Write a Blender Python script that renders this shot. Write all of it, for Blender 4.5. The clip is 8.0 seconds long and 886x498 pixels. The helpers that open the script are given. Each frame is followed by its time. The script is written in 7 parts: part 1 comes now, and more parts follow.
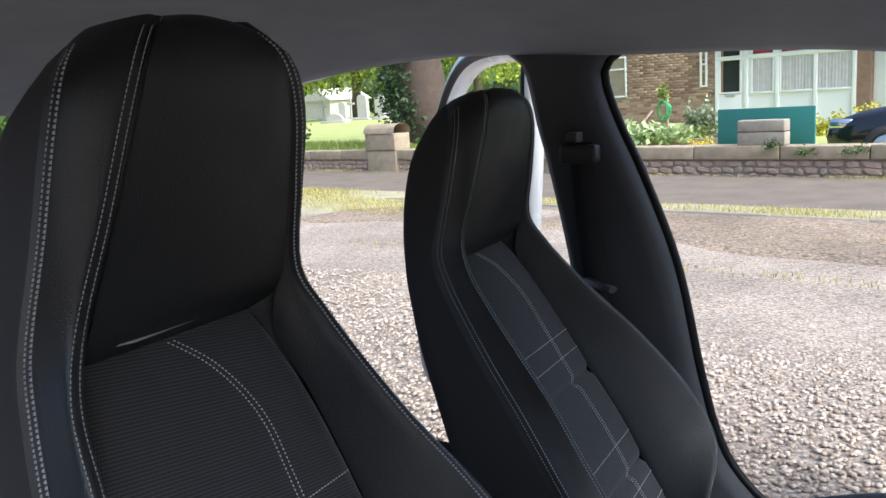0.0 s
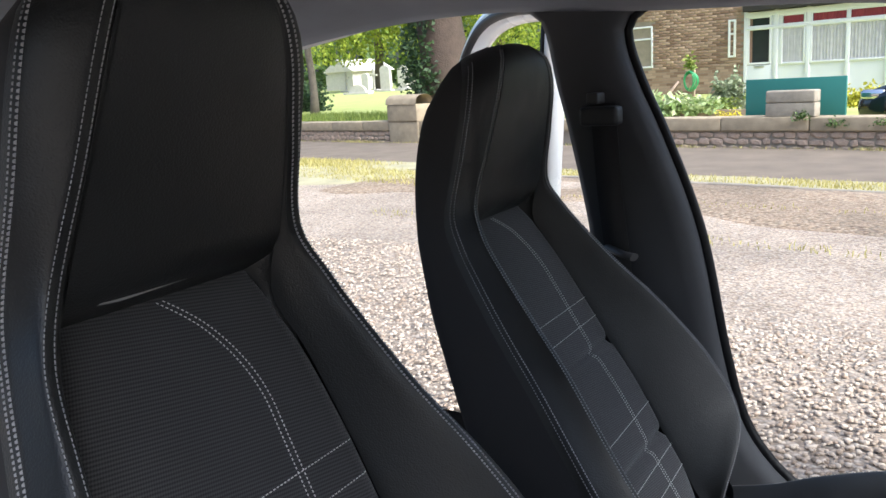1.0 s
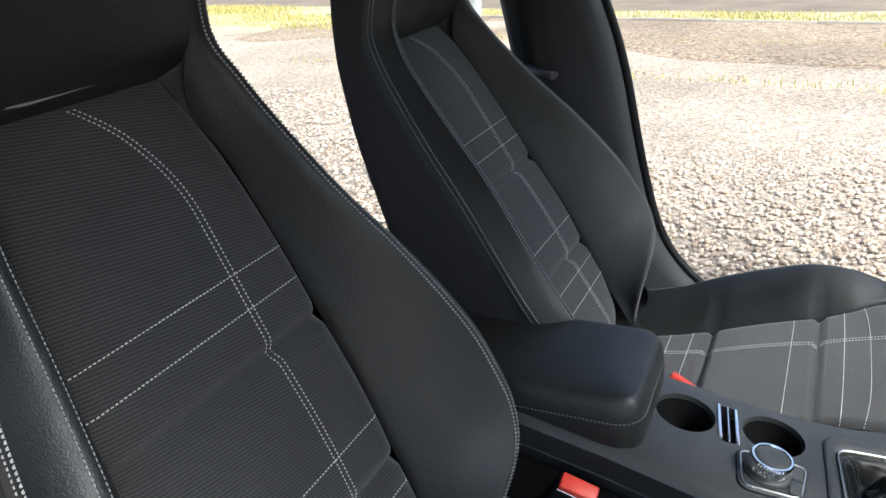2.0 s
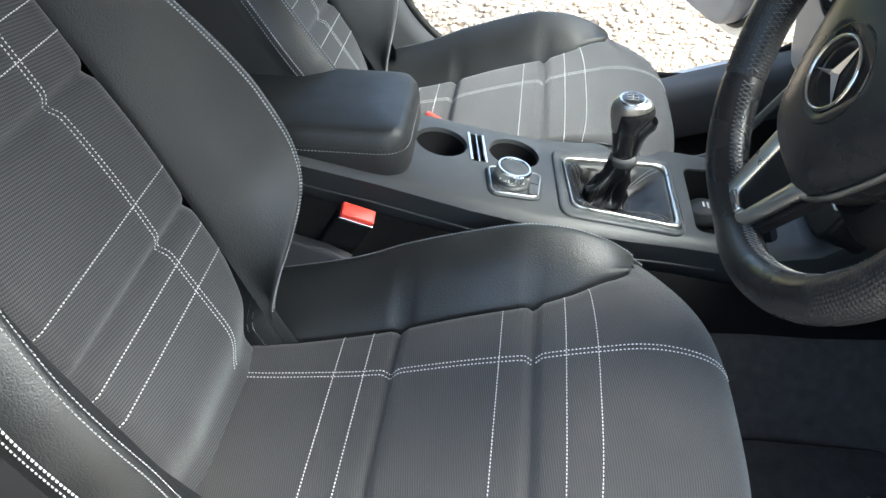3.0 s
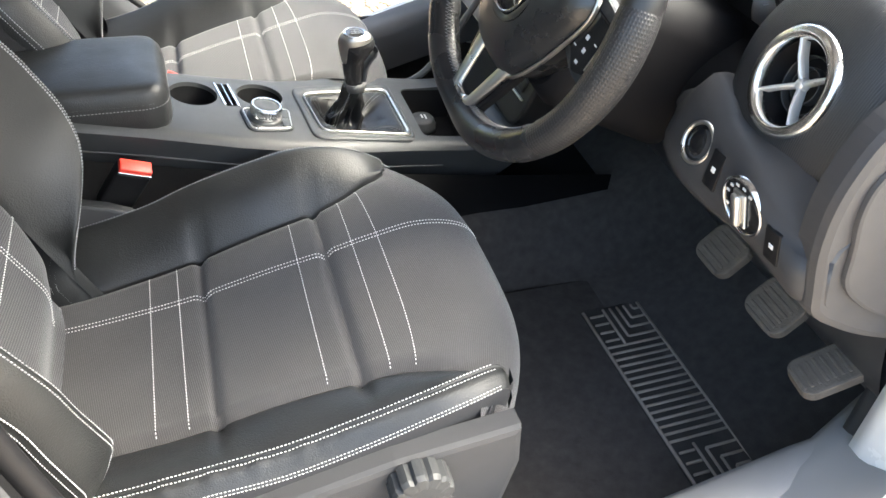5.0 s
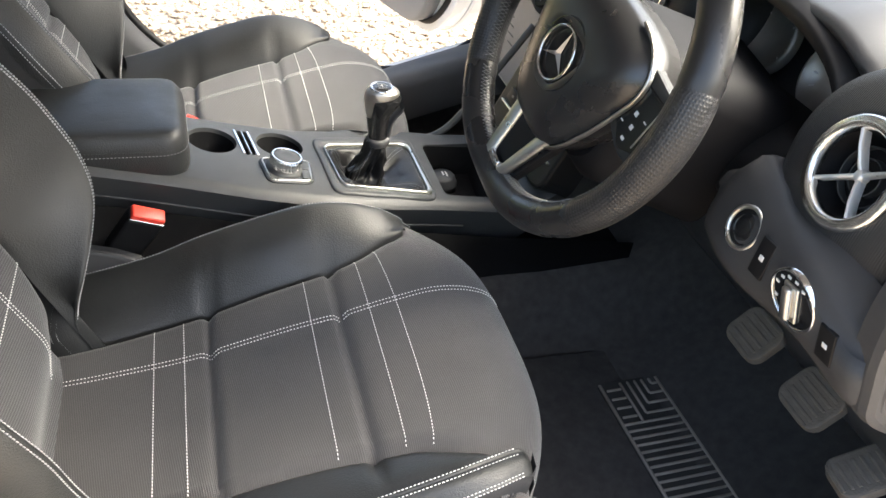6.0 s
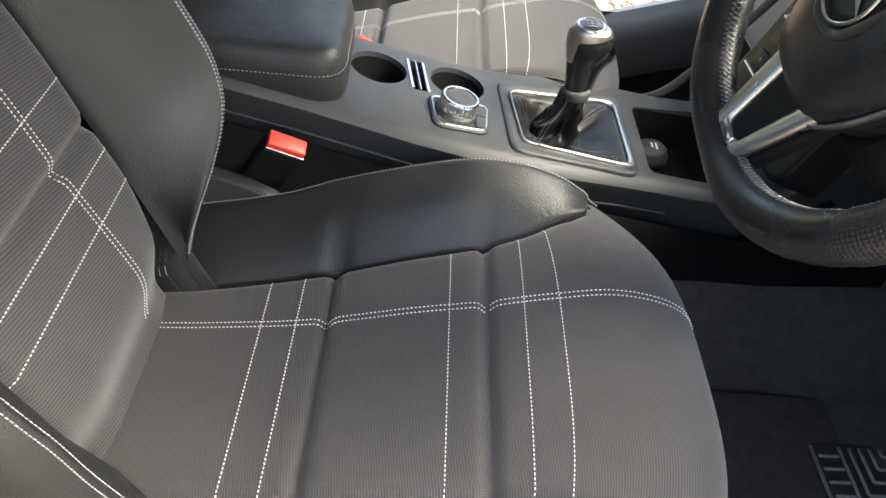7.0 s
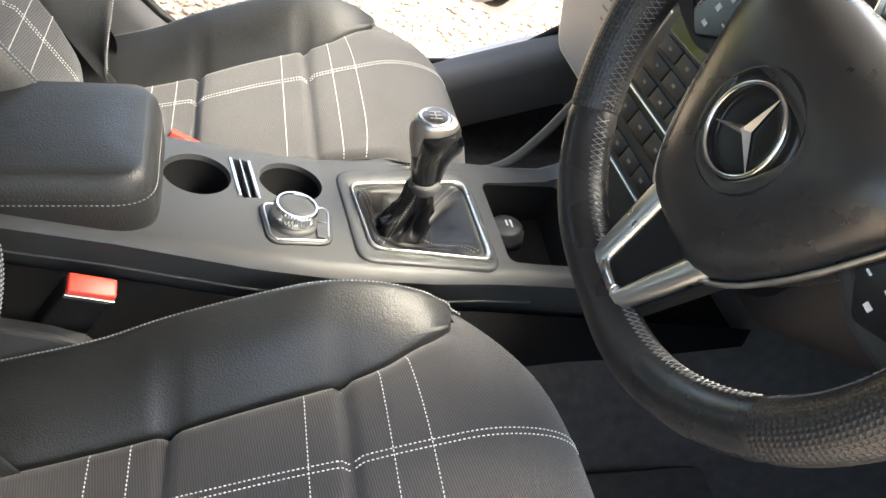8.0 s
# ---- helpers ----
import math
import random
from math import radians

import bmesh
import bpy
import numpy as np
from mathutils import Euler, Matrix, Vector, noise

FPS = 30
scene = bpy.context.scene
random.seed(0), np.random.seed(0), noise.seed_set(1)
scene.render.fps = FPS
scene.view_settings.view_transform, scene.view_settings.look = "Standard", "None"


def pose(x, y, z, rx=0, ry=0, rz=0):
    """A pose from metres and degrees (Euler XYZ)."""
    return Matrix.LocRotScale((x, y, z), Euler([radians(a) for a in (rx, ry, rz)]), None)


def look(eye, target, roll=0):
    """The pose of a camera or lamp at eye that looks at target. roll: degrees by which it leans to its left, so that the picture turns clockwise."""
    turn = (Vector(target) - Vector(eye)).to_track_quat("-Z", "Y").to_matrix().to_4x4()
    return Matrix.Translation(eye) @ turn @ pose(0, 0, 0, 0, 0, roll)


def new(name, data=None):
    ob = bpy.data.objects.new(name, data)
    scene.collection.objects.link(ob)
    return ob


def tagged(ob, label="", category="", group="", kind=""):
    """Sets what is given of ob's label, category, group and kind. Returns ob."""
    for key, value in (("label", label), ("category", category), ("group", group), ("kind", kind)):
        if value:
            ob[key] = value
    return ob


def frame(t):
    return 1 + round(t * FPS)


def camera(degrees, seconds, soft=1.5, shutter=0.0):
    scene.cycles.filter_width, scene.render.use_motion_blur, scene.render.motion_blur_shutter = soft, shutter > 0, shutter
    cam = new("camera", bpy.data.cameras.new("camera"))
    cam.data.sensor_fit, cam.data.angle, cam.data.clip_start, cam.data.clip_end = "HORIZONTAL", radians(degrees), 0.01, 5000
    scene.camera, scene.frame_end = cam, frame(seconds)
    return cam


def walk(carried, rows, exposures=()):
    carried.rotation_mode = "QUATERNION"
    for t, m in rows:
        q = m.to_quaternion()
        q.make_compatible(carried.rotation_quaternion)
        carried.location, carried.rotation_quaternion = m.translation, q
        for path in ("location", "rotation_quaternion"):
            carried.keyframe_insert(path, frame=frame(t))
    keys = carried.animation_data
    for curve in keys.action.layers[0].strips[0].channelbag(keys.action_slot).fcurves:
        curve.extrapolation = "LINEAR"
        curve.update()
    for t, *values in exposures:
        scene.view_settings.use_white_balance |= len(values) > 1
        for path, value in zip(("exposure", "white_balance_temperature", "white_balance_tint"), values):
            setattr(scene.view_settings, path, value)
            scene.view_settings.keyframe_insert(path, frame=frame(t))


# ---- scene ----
cam = camera(57.4, 8.0)

EXPOSURES = [(0.0, 1.15, 5350, 7), (1.2, 1.35, 5550, 6), (2.3, 1.85, 5700, 0), (3.0, 2.75, 5780, -2), (3.5, 3.22, 5950, -2), (4.0, 3.5, 6150, 0), (4.5, 3.33, 6400, 2), (5.8, 3.1, 6600, 4), (6.5, 2.38, 6900, 5), (7.0, 2.72, 6600, 4), (7.5, 3.52, 6900, 5), (8.0, 3.28, 6950, 4)]
PATH = [
    (0, (0.017, -0.564, 1.301), (-0.957, 1.147, 0.951), -3.5),
    (0.5, (0.001, -0.524, 1.295), (-1.021, 1.158, 0.937), -3.7),
    (1, (0.006, -0.517, 1.278), (-1.013, 1.153, 0.865), -3.5),
    (1.2, (0.011, -0.518, 1.274), (-1.006, 1.147, 0.834), -3.9),
    (2.3, (0.043, -0.569, 1.22), (-0.611, 1.05, 0.245), -4.1),
    (2.5, (0.056, -0.598, 1.211), (-0.444, 0.996, 0.112), -2.8),
    (2.7, (0.048, -0.627, 1.205), (-0.336, 0.956, 0.057), -1.3),
    (3, (0.016, -0.653, 1.223), (-0.174, 0.911, -0.008), -0.5),
    (3.3, (-0.031, -0.719, 1.227), (0.122, 0.841, 0.01), 3.0),
    (3.5, (-0.062, -0.751, 1.246), (0.238, 0.783, -0.002), 3.9),
    (4, (-0.093, -0.819, 1.269), (0.307, 0.667, -0.008), 3.2),
    (4.5, (-0.094, -0.844, 1.272), (0.403, 0.614, -0.004), 3.7),
    (4.7, (-0.094, -0.845, 1.276), (0.418, 0.609, 0.001), 4.1),
    (5.8, (-0.103, -0.815, 1.282), (0.442, 0.629, 0.01), 6.3),
    (6, (-0.111, -0.781, 1.274), (0.427, 0.731, 0.081), 7.4),
    (6.3, (-0.115, -0.715, 1.24), (0.335, 0.908, 0.167), 7.0),
    (6.5, (-0.095, -0.672, 1.217), (0.277, 0.948, 0.104), 8.4),
    (6.8, (-0.056, -0.632, 1.149), (0.154, 0.94, -0.055), 8.0),
    (7, (-0.04, -0.591, 1.149), (0.028, 0.914, -0.166), 6.2),
    (7.2, (-0.027, -0.568, 1.149), (0.026, 0.966, -0.132), 5.3),
    (7.5, (-0.019, -0.482, 1.191), (0.164, 1.044, -0.089), 7.0),
    (7.8, (-0.032, -0.446, 1.182), (0.308, 1.081, -0.057), 8.1),
    (8, (-0.04, -0.426, 1.177), (0.404, 1.053, -0.094), 9.8),
]
walk(cam, [(t, look(eye, target, roll)) for t, eye, target, roll in PATH], EXPOSURES)

# ---------------------------------------------------------------- light
world = bpy.data.worlds.new("sky")
scene.world = world
world.use_nodes = True
wn = world.node_tree.nodes
sky = wn.new("ShaderNodeTexSky")
sky.sky_type = "NISHITA"
sky.sun_disc = False
sky.sun_elevation = radians(49)
sky.sun_rotation = radians(104)
sky.dust_density = 7.0
wn["Background"].inputs["Strength"].default_value = 0.15
world.node_tree.links.new(sky.outputs[0], wn["Background"].inputs["Color"])
sun = new("sun", bpy.data.lights.new("sun", "SUN"))
sun.data.energy = 1.5
sun.data.angle = radians(40)
sun.data.color = (1.0, 0.96, 0.9)
sun.matrix_world = look((10.0, -2.5, 11.5), (0, 0, 0))


# ---------------------------------------------------------------- mesh helpers
def spl(xs, ys, x):
    """Smooth curve through the points (xs, ys), flat past the ends."""
    n = len(xs)
    if x <= xs[0]:
        return ys[0]
    if x >= xs[-1]:
        return ys[-1]
    i = max(k for k in range(n - 1) if xs[k] <= x)

    def slope(k):
        a, b = max(k - 1, 0), min(k + 1, n - 1)
        return (ys[b] - ys[a]) / (xs[b] - xs[a])
    h = xs[i + 1] - xs[i]
    t = (x - xs[i]) / h
    return ((2 * t ** 3 - 3 * t ** 2 + 1) * ys[i] + (t ** 3 - 2 * t ** 2 + t) * h * slope(i)
            + (3 * t ** 2 - 2 * t ** 3) * ys[i + 1] + (t ** 3 - t ** 2) * h * slope(i + 1))


def crom(pts, n):
    """n points on a smooth curve through pts."""
    pts = [Vector(p) for p in pts]
    out = []
    for k in range(n):
        s = k / (n - 1) * (len(pts) - 1)
        i = min(int(s), len(pts) - 2)
        t = s - i
        p1, p2 = pts[i], pts[i + 1]
        p0 = pts[i - 1] if i > 0 else p1 * 2 - p2
        p3 = pts[i + 2] if i + 2 < len(pts) else p2 * 2 - p1
        out.append(0.5 * (2 * p1 + (p2 - p0) * t + (2 * p0 - 5 * p1 + 4 * p2 - p3) * t * t + (3 * p1 - p0 - 3 * p2 + p3) * t ** 3))
    return out


def sstep(a, b, x):
    t = min(max((x - a) / (b - a), 0.0), 1.0)
    return t * t * (3 - 2 * t)


def mesh_of(verts, faces, smooth=True):
    me = bpy.data.meshes.new("part")
    me.from_pydata([tuple(v) for v in verts], [], faces)
    me.validate()
    bm = bmesh.new()
    bm.from_mesh(me)
    bmesh.ops.recalc_face_normals(bm, faces=bm.faces)
    for f in bm.faces:
        f.smooth = smooth
    bpy.data.meshes.remove(me)
    return bm


def sheet(rows, close_u=False, close_v=False, smooth=True, uv=False):
    """A surface through rows of points (all rows of one length); uv lays it out in metres along rows and columns."""
    n, m = len(rows), len(rows[0])
    verts = [p for r in rows for p in r]
    faces = []
    for i in range(n if close_v else n - 1):
        for j in range(m if close_u else m - 1):
            a, b = i * m + j, i * m + (j + 1) % m
            c, d = ((i + 1) % n) * m + (j + 1) % m, ((i + 1) % n) * m + j
            faces.append((a, b, c, d))
    bm = mesh_of(verts, faces, smooth)
    if uv:
        lay = bm.loops.layers.uv.new("UVMap")
        bm.verts.ensure_lookup_table()
        mid = m // 2
        along, across = [0.0], []
        for i in range(1, n):
            along.append(along[-1] + (Vector(rows[i][mid]) - Vector(rows[i - 1][mid])).length)
        for r in rows:
            a = [0.0]
            for j in range(1, m):
                a.append(a[-1] + (Vector(r[j]) - Vector(r[j - 1])).length)
            across += [q - a[mid] for q in a]
        for f in bm.faces:
            for lp in f.loops:
                k = lp.vert.index
                lp[lay].uv = (across[k], along[k // m])
    return bm


def tube(path, radius, sides=10, closed=False, caps=True, flat=1.0):
    """A round bar along path; radius is a number or one for each point; flat squashes it along its second axis."""
    path = [Vector(p) for p in path]
    n = len(path)
    rad = radius if isinstance(radius, (list, tuple)) else [radius] * n
    rows = []
    up = None
    for i, p in enumerate(path):
        a = path[(i - 1) % n] if closed or i else path[0]
        b = path[(i + 1) % n] if closed or i < n - 1 else path[-1]
        d = (b - a).normalized()
        if up is None:
            up = d.orthogonal().normalized() if abs(d.z) > 0.9 else d.cross(Vector((0, 0, 1))).normalized()
        s = (up - d * up.dot(d)).normalized()
        up = s
        w = d.cross(s)
        rows.append([p + (s * math.cos(2 * math.pi * k / sides) + w * flat * math.sin(2 * math.pi * k / sides)) * rad[i] for k in range(sides)])
    bm = sheet(rows, close_u=True, close_v=closed)
    if caps and not closed:
        bm.verts.ensure_lookup_table()
        bm.faces.new([bm.verts[k] for k in range(sides)][::-1])
        bm.faces.new([bm.verts[(n - 1) * sides + k] for k in range(sides)])
    return bm


def lathe(profile, m=None, sides=32):
    """A solid of revolution round z from (r, z) points."""
    rows = [[Vector((r * math.cos(2 * math.pi * k / sides), r * math.sin(2 * math.pi * k / sides), z)) for k in range(sides)] for r, z in profile]
    bm = sheet(rows, close_u=True)
    bmesh.ops.remove_doubles(bm, verts=bm.verts, dist=1e-6)
    if m:
        bm.transform(m)
    return bm


def box(lo, hi, bevel=0.0, m=None, seg=2):
    bm = bmesh.new()
    bmesh.ops.create_cube(bm, size=1.0)
    for v in bm.verts:
        v.co = Vector([lo[k] + (v.co[k] + 0.5) * (hi[k] - lo[k]) for k in range(3)])
    if bevel:
        bmesh.ops.bevel(bm, geom=bm.edges[:], offset=bevel, segments=seg, affect="EDGES", profile=0.6)
        for f in bm.faces:
            f.smooth = True
    if m:
        bm.transform(m)
    return bm


def prism(outline, depth, bevel=0.0, m=None, seg=2):
    """An outline in the xy plane, raised by depth along z."""
    bm = bmesh.new()
    vs = [bm.verts.new((p[0], p[1], 0)) for p in outline]
    f = bm.faces.new(vs)
    if f.normal.z > 0 or True:
        f.normal_update()
    r = bmesh.ops.extrude_face_region(bm, geom=[f])
    for e in r["geom"]:
        if isinstance(e, bmesh.types.BMVert):
            e.co.z += depth
    bmesh.ops.recalc_face_normals(bm, faces=bm.faces)
    if bevel:
        top = [e for e in bm.edges if all(abs(v.co.z - depth) < 1e-7 for v in e.verts)]
        bmesh.ops.bevel(bm, geom=top, offset=bevel, segments=seg, affect="EDGES", profile=0.6)
    if m:
        bm.transform(m)
    return bm


def ring_plate(outer, inner, depth, m=None, bevel=0.0):
    """A flat frame between two outlines of the same number of points."""
    n = len(outer)
    rows = [[Vector((*p, 0)) for p in outer], [Vector((*p, depth)) for p in outer], [Vector((*p, depth)) for p in inner], [Vector((*p, 0)) for p in inner]]
    if bevel:
        rows = [rows[0], [p - Vector((0, 0, bevel)) for p in rows[1]], [a.lerp(b, 0.25) for a, b in zip(rows[1], rows[2])],
                [a.lerp(b, 0.75) for a, b in zip(rows[1], rows[2])], [p - Vector((0, 0, bevel)) for p in rows[2]], rows[3]]
    bm = sheet(rows, close_u=True, close_v=True, smooth=bool(bevel))
    if m:
        bm.transform(m)
    return bm


def rounded(w, h, r, n=6, cx=0.0, cy=0.0):
    pts = []
    for sx, sy, a in ((1, 1, 0), (-1, 1, 90), (-1, -1, 180), (1, -1, 270)):
        for k in range(n + 1):
            b = radians(a + 90 * k / n)
            pts.append((cx + sx * (w / 2 - r) + r * math.cos(b), cy + sy * (h / 2 - r) + r * math.sin(b)))
    return pts


def joined(*bms):
    out = bmesh.new()
    for b in bms:
        me = bpy.data.meshes.new("tmp")
        b.to_mesh(me)
        b.free()
        out.from_mesh(me)
        bpy.data.meshes.remove(me)
    return out


def part(name, bm, material, parent, label=""):
    me = bpy.data.meshes.new(name)
    bm.to_mesh(me)
    bm.free()
    me.materials.append(material)
    ob = new(name, me)
    ob.parent = parent
    return tagged(ob, label)


def thing(name, label, category, at=(0, 0, 0), group="", kind=""):
    ob = new(name)
    ob.location = at
    ob.empty_display_size = 0.05
    return tagged(ob, label, category, group, kind)


def solid(name, bm, material, label, category, group="", kind=""):
    me = bpy.data.meshes.new(name)
    bm.to_mesh(me)
    bm.free()
    me.materials.append(material)
    return tagged(new(name, me), label, category, group, kind)


def stitch_run(path, normals, pitch=0.0047, length=0.0033, width=0.0010, lift=0.0007):
    """Short raised thread dashes along a path of points with surface normals."""
    verts, faces = [], []
    dist = [0.0]
    for a, b in zip(path, path[1:]):
        dist.append(dist[-1] + (b - a).length)
    total = dist[-1]
    k, i = 0.0, 0
    while k + length < total:
        ends = []
        for s in (k, k + length):
            i = 0
            while i < len(dist) - 2 and dist[i + 1] < s:
                i += 1
            f = (s - dist[i]) / max(dist[i + 1] - dist[i], 1e-9)
            ends.append((path[i].lerp(path[i + 1], f), normals[i].lerp(normals[i + 1], f).normalized()))
        (a, na), (b, nb) = ends
        d = (b - a).normalized()
        s = d.cross(na).normalized() * width / 2
        o = len(verts)
        mid = a.lerp(b, 0.5) + na * (lift + width * 0.6)
        verts += [a + s - na * 0.001, a - s - na * 0.001, b + s - na * 0.001, b - s - na * 0.001,
                  a.lerp(b, 0.22) + s * 0.8 + na * (lift + width * 0.35), a.lerp(b, 0.22) - s * 0.8 + na * (lift + width * 0.35),
                  a.lerp(b, 0.78) + s * 0.8 + nb * (lift + width * 0.35), a.lerp(b, 0.78) - s * 0.8 + nb * (lift + width * 0.35)]
        faces += [(o, o + 1, o + 5, o + 4), (o + 4, o + 5, o + 7, o + 6), (o + 6, o + 7, o + 3, o + 2), (o, o + 4, o + 6, o + 2), (o + 1, o + 3, o + 7, o + 5)]
        k += pitch
    return verts, faces


def stitching(name, runs, material, parent, label="", **kw):
    verts, faces = [], []
    for path, normals in runs:
        v, f = stitch_run(path, normals, **kw)
        o = len(verts)
        verts += v
        faces += [tuple(i + o for i in q) for q in f]
    return tagged(part(name, mesh_of(verts, faces, False), material, parent, label), kind="stuff")


# ---------------------------------------------------------------- materials
def mat(name, color, rough=0.5, metal=0.0, spec=0.5, grain=0.0, grain_scale=400.0, spots=0.0, spot_scale=8.0, rough_var=0.0, coat=0.0):
    """A surface with fine bump (grain) and slow colour variation (spots)."""
    m = bpy.data.materials.new(name)
    m.use_nodes = True
    nt = m.node_tree
    b = nt.nodes["Principled BSDF"]
    b.inputs["Base Color"].default_value = (*color, 1)
    b.inputs["Roughness"].default_value = rough
    b.inputs["Metallic"].default_value = metal
    b.inputs["Specular IOR Level"].default_value = spec
    b.inputs["Coat Weight"].default_value = coat
    tc = nt.nodes.new("ShaderNodeTexCoord")
    if spots or rough_var:
        n = nt.nodes.new("ShaderNodeTexNoise")
        n.inputs["Scale"].default_value = spot_scale
        n.inputs["Detail"].default_value = 6
        nt.links.new(tc.outputs["Object"], n.inputs["Vector"])
        if spots:
            mx = nt.nodes.new("ShaderNodeMix")
            mx.data_type = "RGBA"
            mx.inputs["A"].default_value = (*[c * (1 - spots) for c in color], 1)
            mx.inputs["B"].default_value = (*[min(c * (1 + spots), 1) for c in color], 1)
            nt.links.new(n.outputs["Fac"], mx.inputs["Factor"])
            nt.links.new(mx.outputs["Result"], b.inputs["Base Color"])
        if rough_var:
            mr = nt.nodes.new("ShaderNodeMapRange")
            mr.inputs["From Min"].default_value, mr.inputs["From Max"].default_value = 0.3, 0.7
            mr.inputs["To Min"].default_value, mr.inputs["To Max"].default_value = rough - rough_var, rough + rough_var
            nt.links.new(n.outputs["Fac"], mr.inputs["Value"])
            nt.links.new(mr.outputs["Result"], b.inputs["Roughness"])
    if grain:
        g = nt.nodes.new("ShaderNodeTexNoise")
        g.inputs["Scale"].default_value = grain_scale
        g.inputs["Detail"].default_value = 3
        nt.links.new(tc.outputs["Object"], g.inputs["Vector"])
        bp = nt.nodes.new("ShaderNodeBump")
        bp.inputs["Strength"].default_value = grain
        bp.inputs["Distance"].default_value = 0.4 / grain_scale
        nt.links.new(g.outputs["Fac"], bp.inputs["Height"])
        nt.links.new(bp.outputs["Normal"], b.inputs["Normal"])
    return m


def hide(name, color, rough, cell, relief, crease):
    """Leather: pebbled grain cells, slow creases, worn patches of gloss."""
    m = mat(name, color, rough, spec=0.5, rough_var=0.09, spot_scale=16, spots=0.25)
    nt = m.node_tree
    tc = nt.nodes.new("ShaderNodeTexCoord")
    wp = nt.nodes.new("ShaderNodeTexNoise")
    wp.inputs["Scale"].default_value = 0.5 / cell
    ad = nt.nodes.new("ShaderNodeVectorMath")
    ad.operation = "MULTIPLY_ADD"
    ad.inputs[1].default_value = (cell * 1.2, cell * 1.2, cell * 1.2)
    nt.links.new(tc.outputs["Object"], wp.inputs["Vector"])
    nt.links.new(wp.outputs["Color"], ad.inputs[0])
    nt.links.new(tc.outputs["Object"], ad.inputs[2])
    vo = nt.nodes.new("ShaderNodeTexVoronoi")
    vo.inputs["Scale"].default_value = 1 / cell
    nt.links.new(ad.outputs[0], vo.inputs["Vector"])
    cr = nt.nodes.new("ShaderNodeTexNoise")
    cr.inputs["Scale"].default_value = 22
    cr.inputs["Detail"].default_value = 3
    cr.inputs["Distortion"].default_value = 1.5
    nt.links.new(tc.outputs["Object"], cr.inputs["Vector"])
    b1 = nt.nodes.new("ShaderNodeBump")
    b1.inputs["Strength"].default_value = 1.0
    b1.inputs["Distance"].default_value = crease
    nt.links.new(cr.outputs["Fac"], b1.inputs["Height"])
    b2 = nt.nodes.new("ShaderNodeBump")
    b2.invert = True
    b2.inputs["Strength"].default_value = 1.0
    b2.inputs["Distance"].default_value = relief
    nt.links.new(vo.outputs["Distance"], b2.inputs["Height"])
    nt.links.new(b1.outputs["Normal"], b2.inputs["Normal"])
    nt.links.new(b2.outputs["Normal"], nt.nodes["Principled BSDF"].inputs["Normal"])
    return m


M_LEATHER = hide("black_leather", (0.0145, 0.0153, 0.0158), 0.46, 0.0018, 0.00026, 0.00028)
M_GAITER = mat("glossy_gaiter_leather", (0.006, 0.006, 0.0065), 0.40, spec=0.32, grain=0.5, grain_scale=1200, rough_var=0.08, spot_scale=40)
M_PRINT = mat("pale_print", (0.7, 0.7, 0.7), 0.6)
M_FABRIC = bpy.data.materials.new("charcoal_fabric")


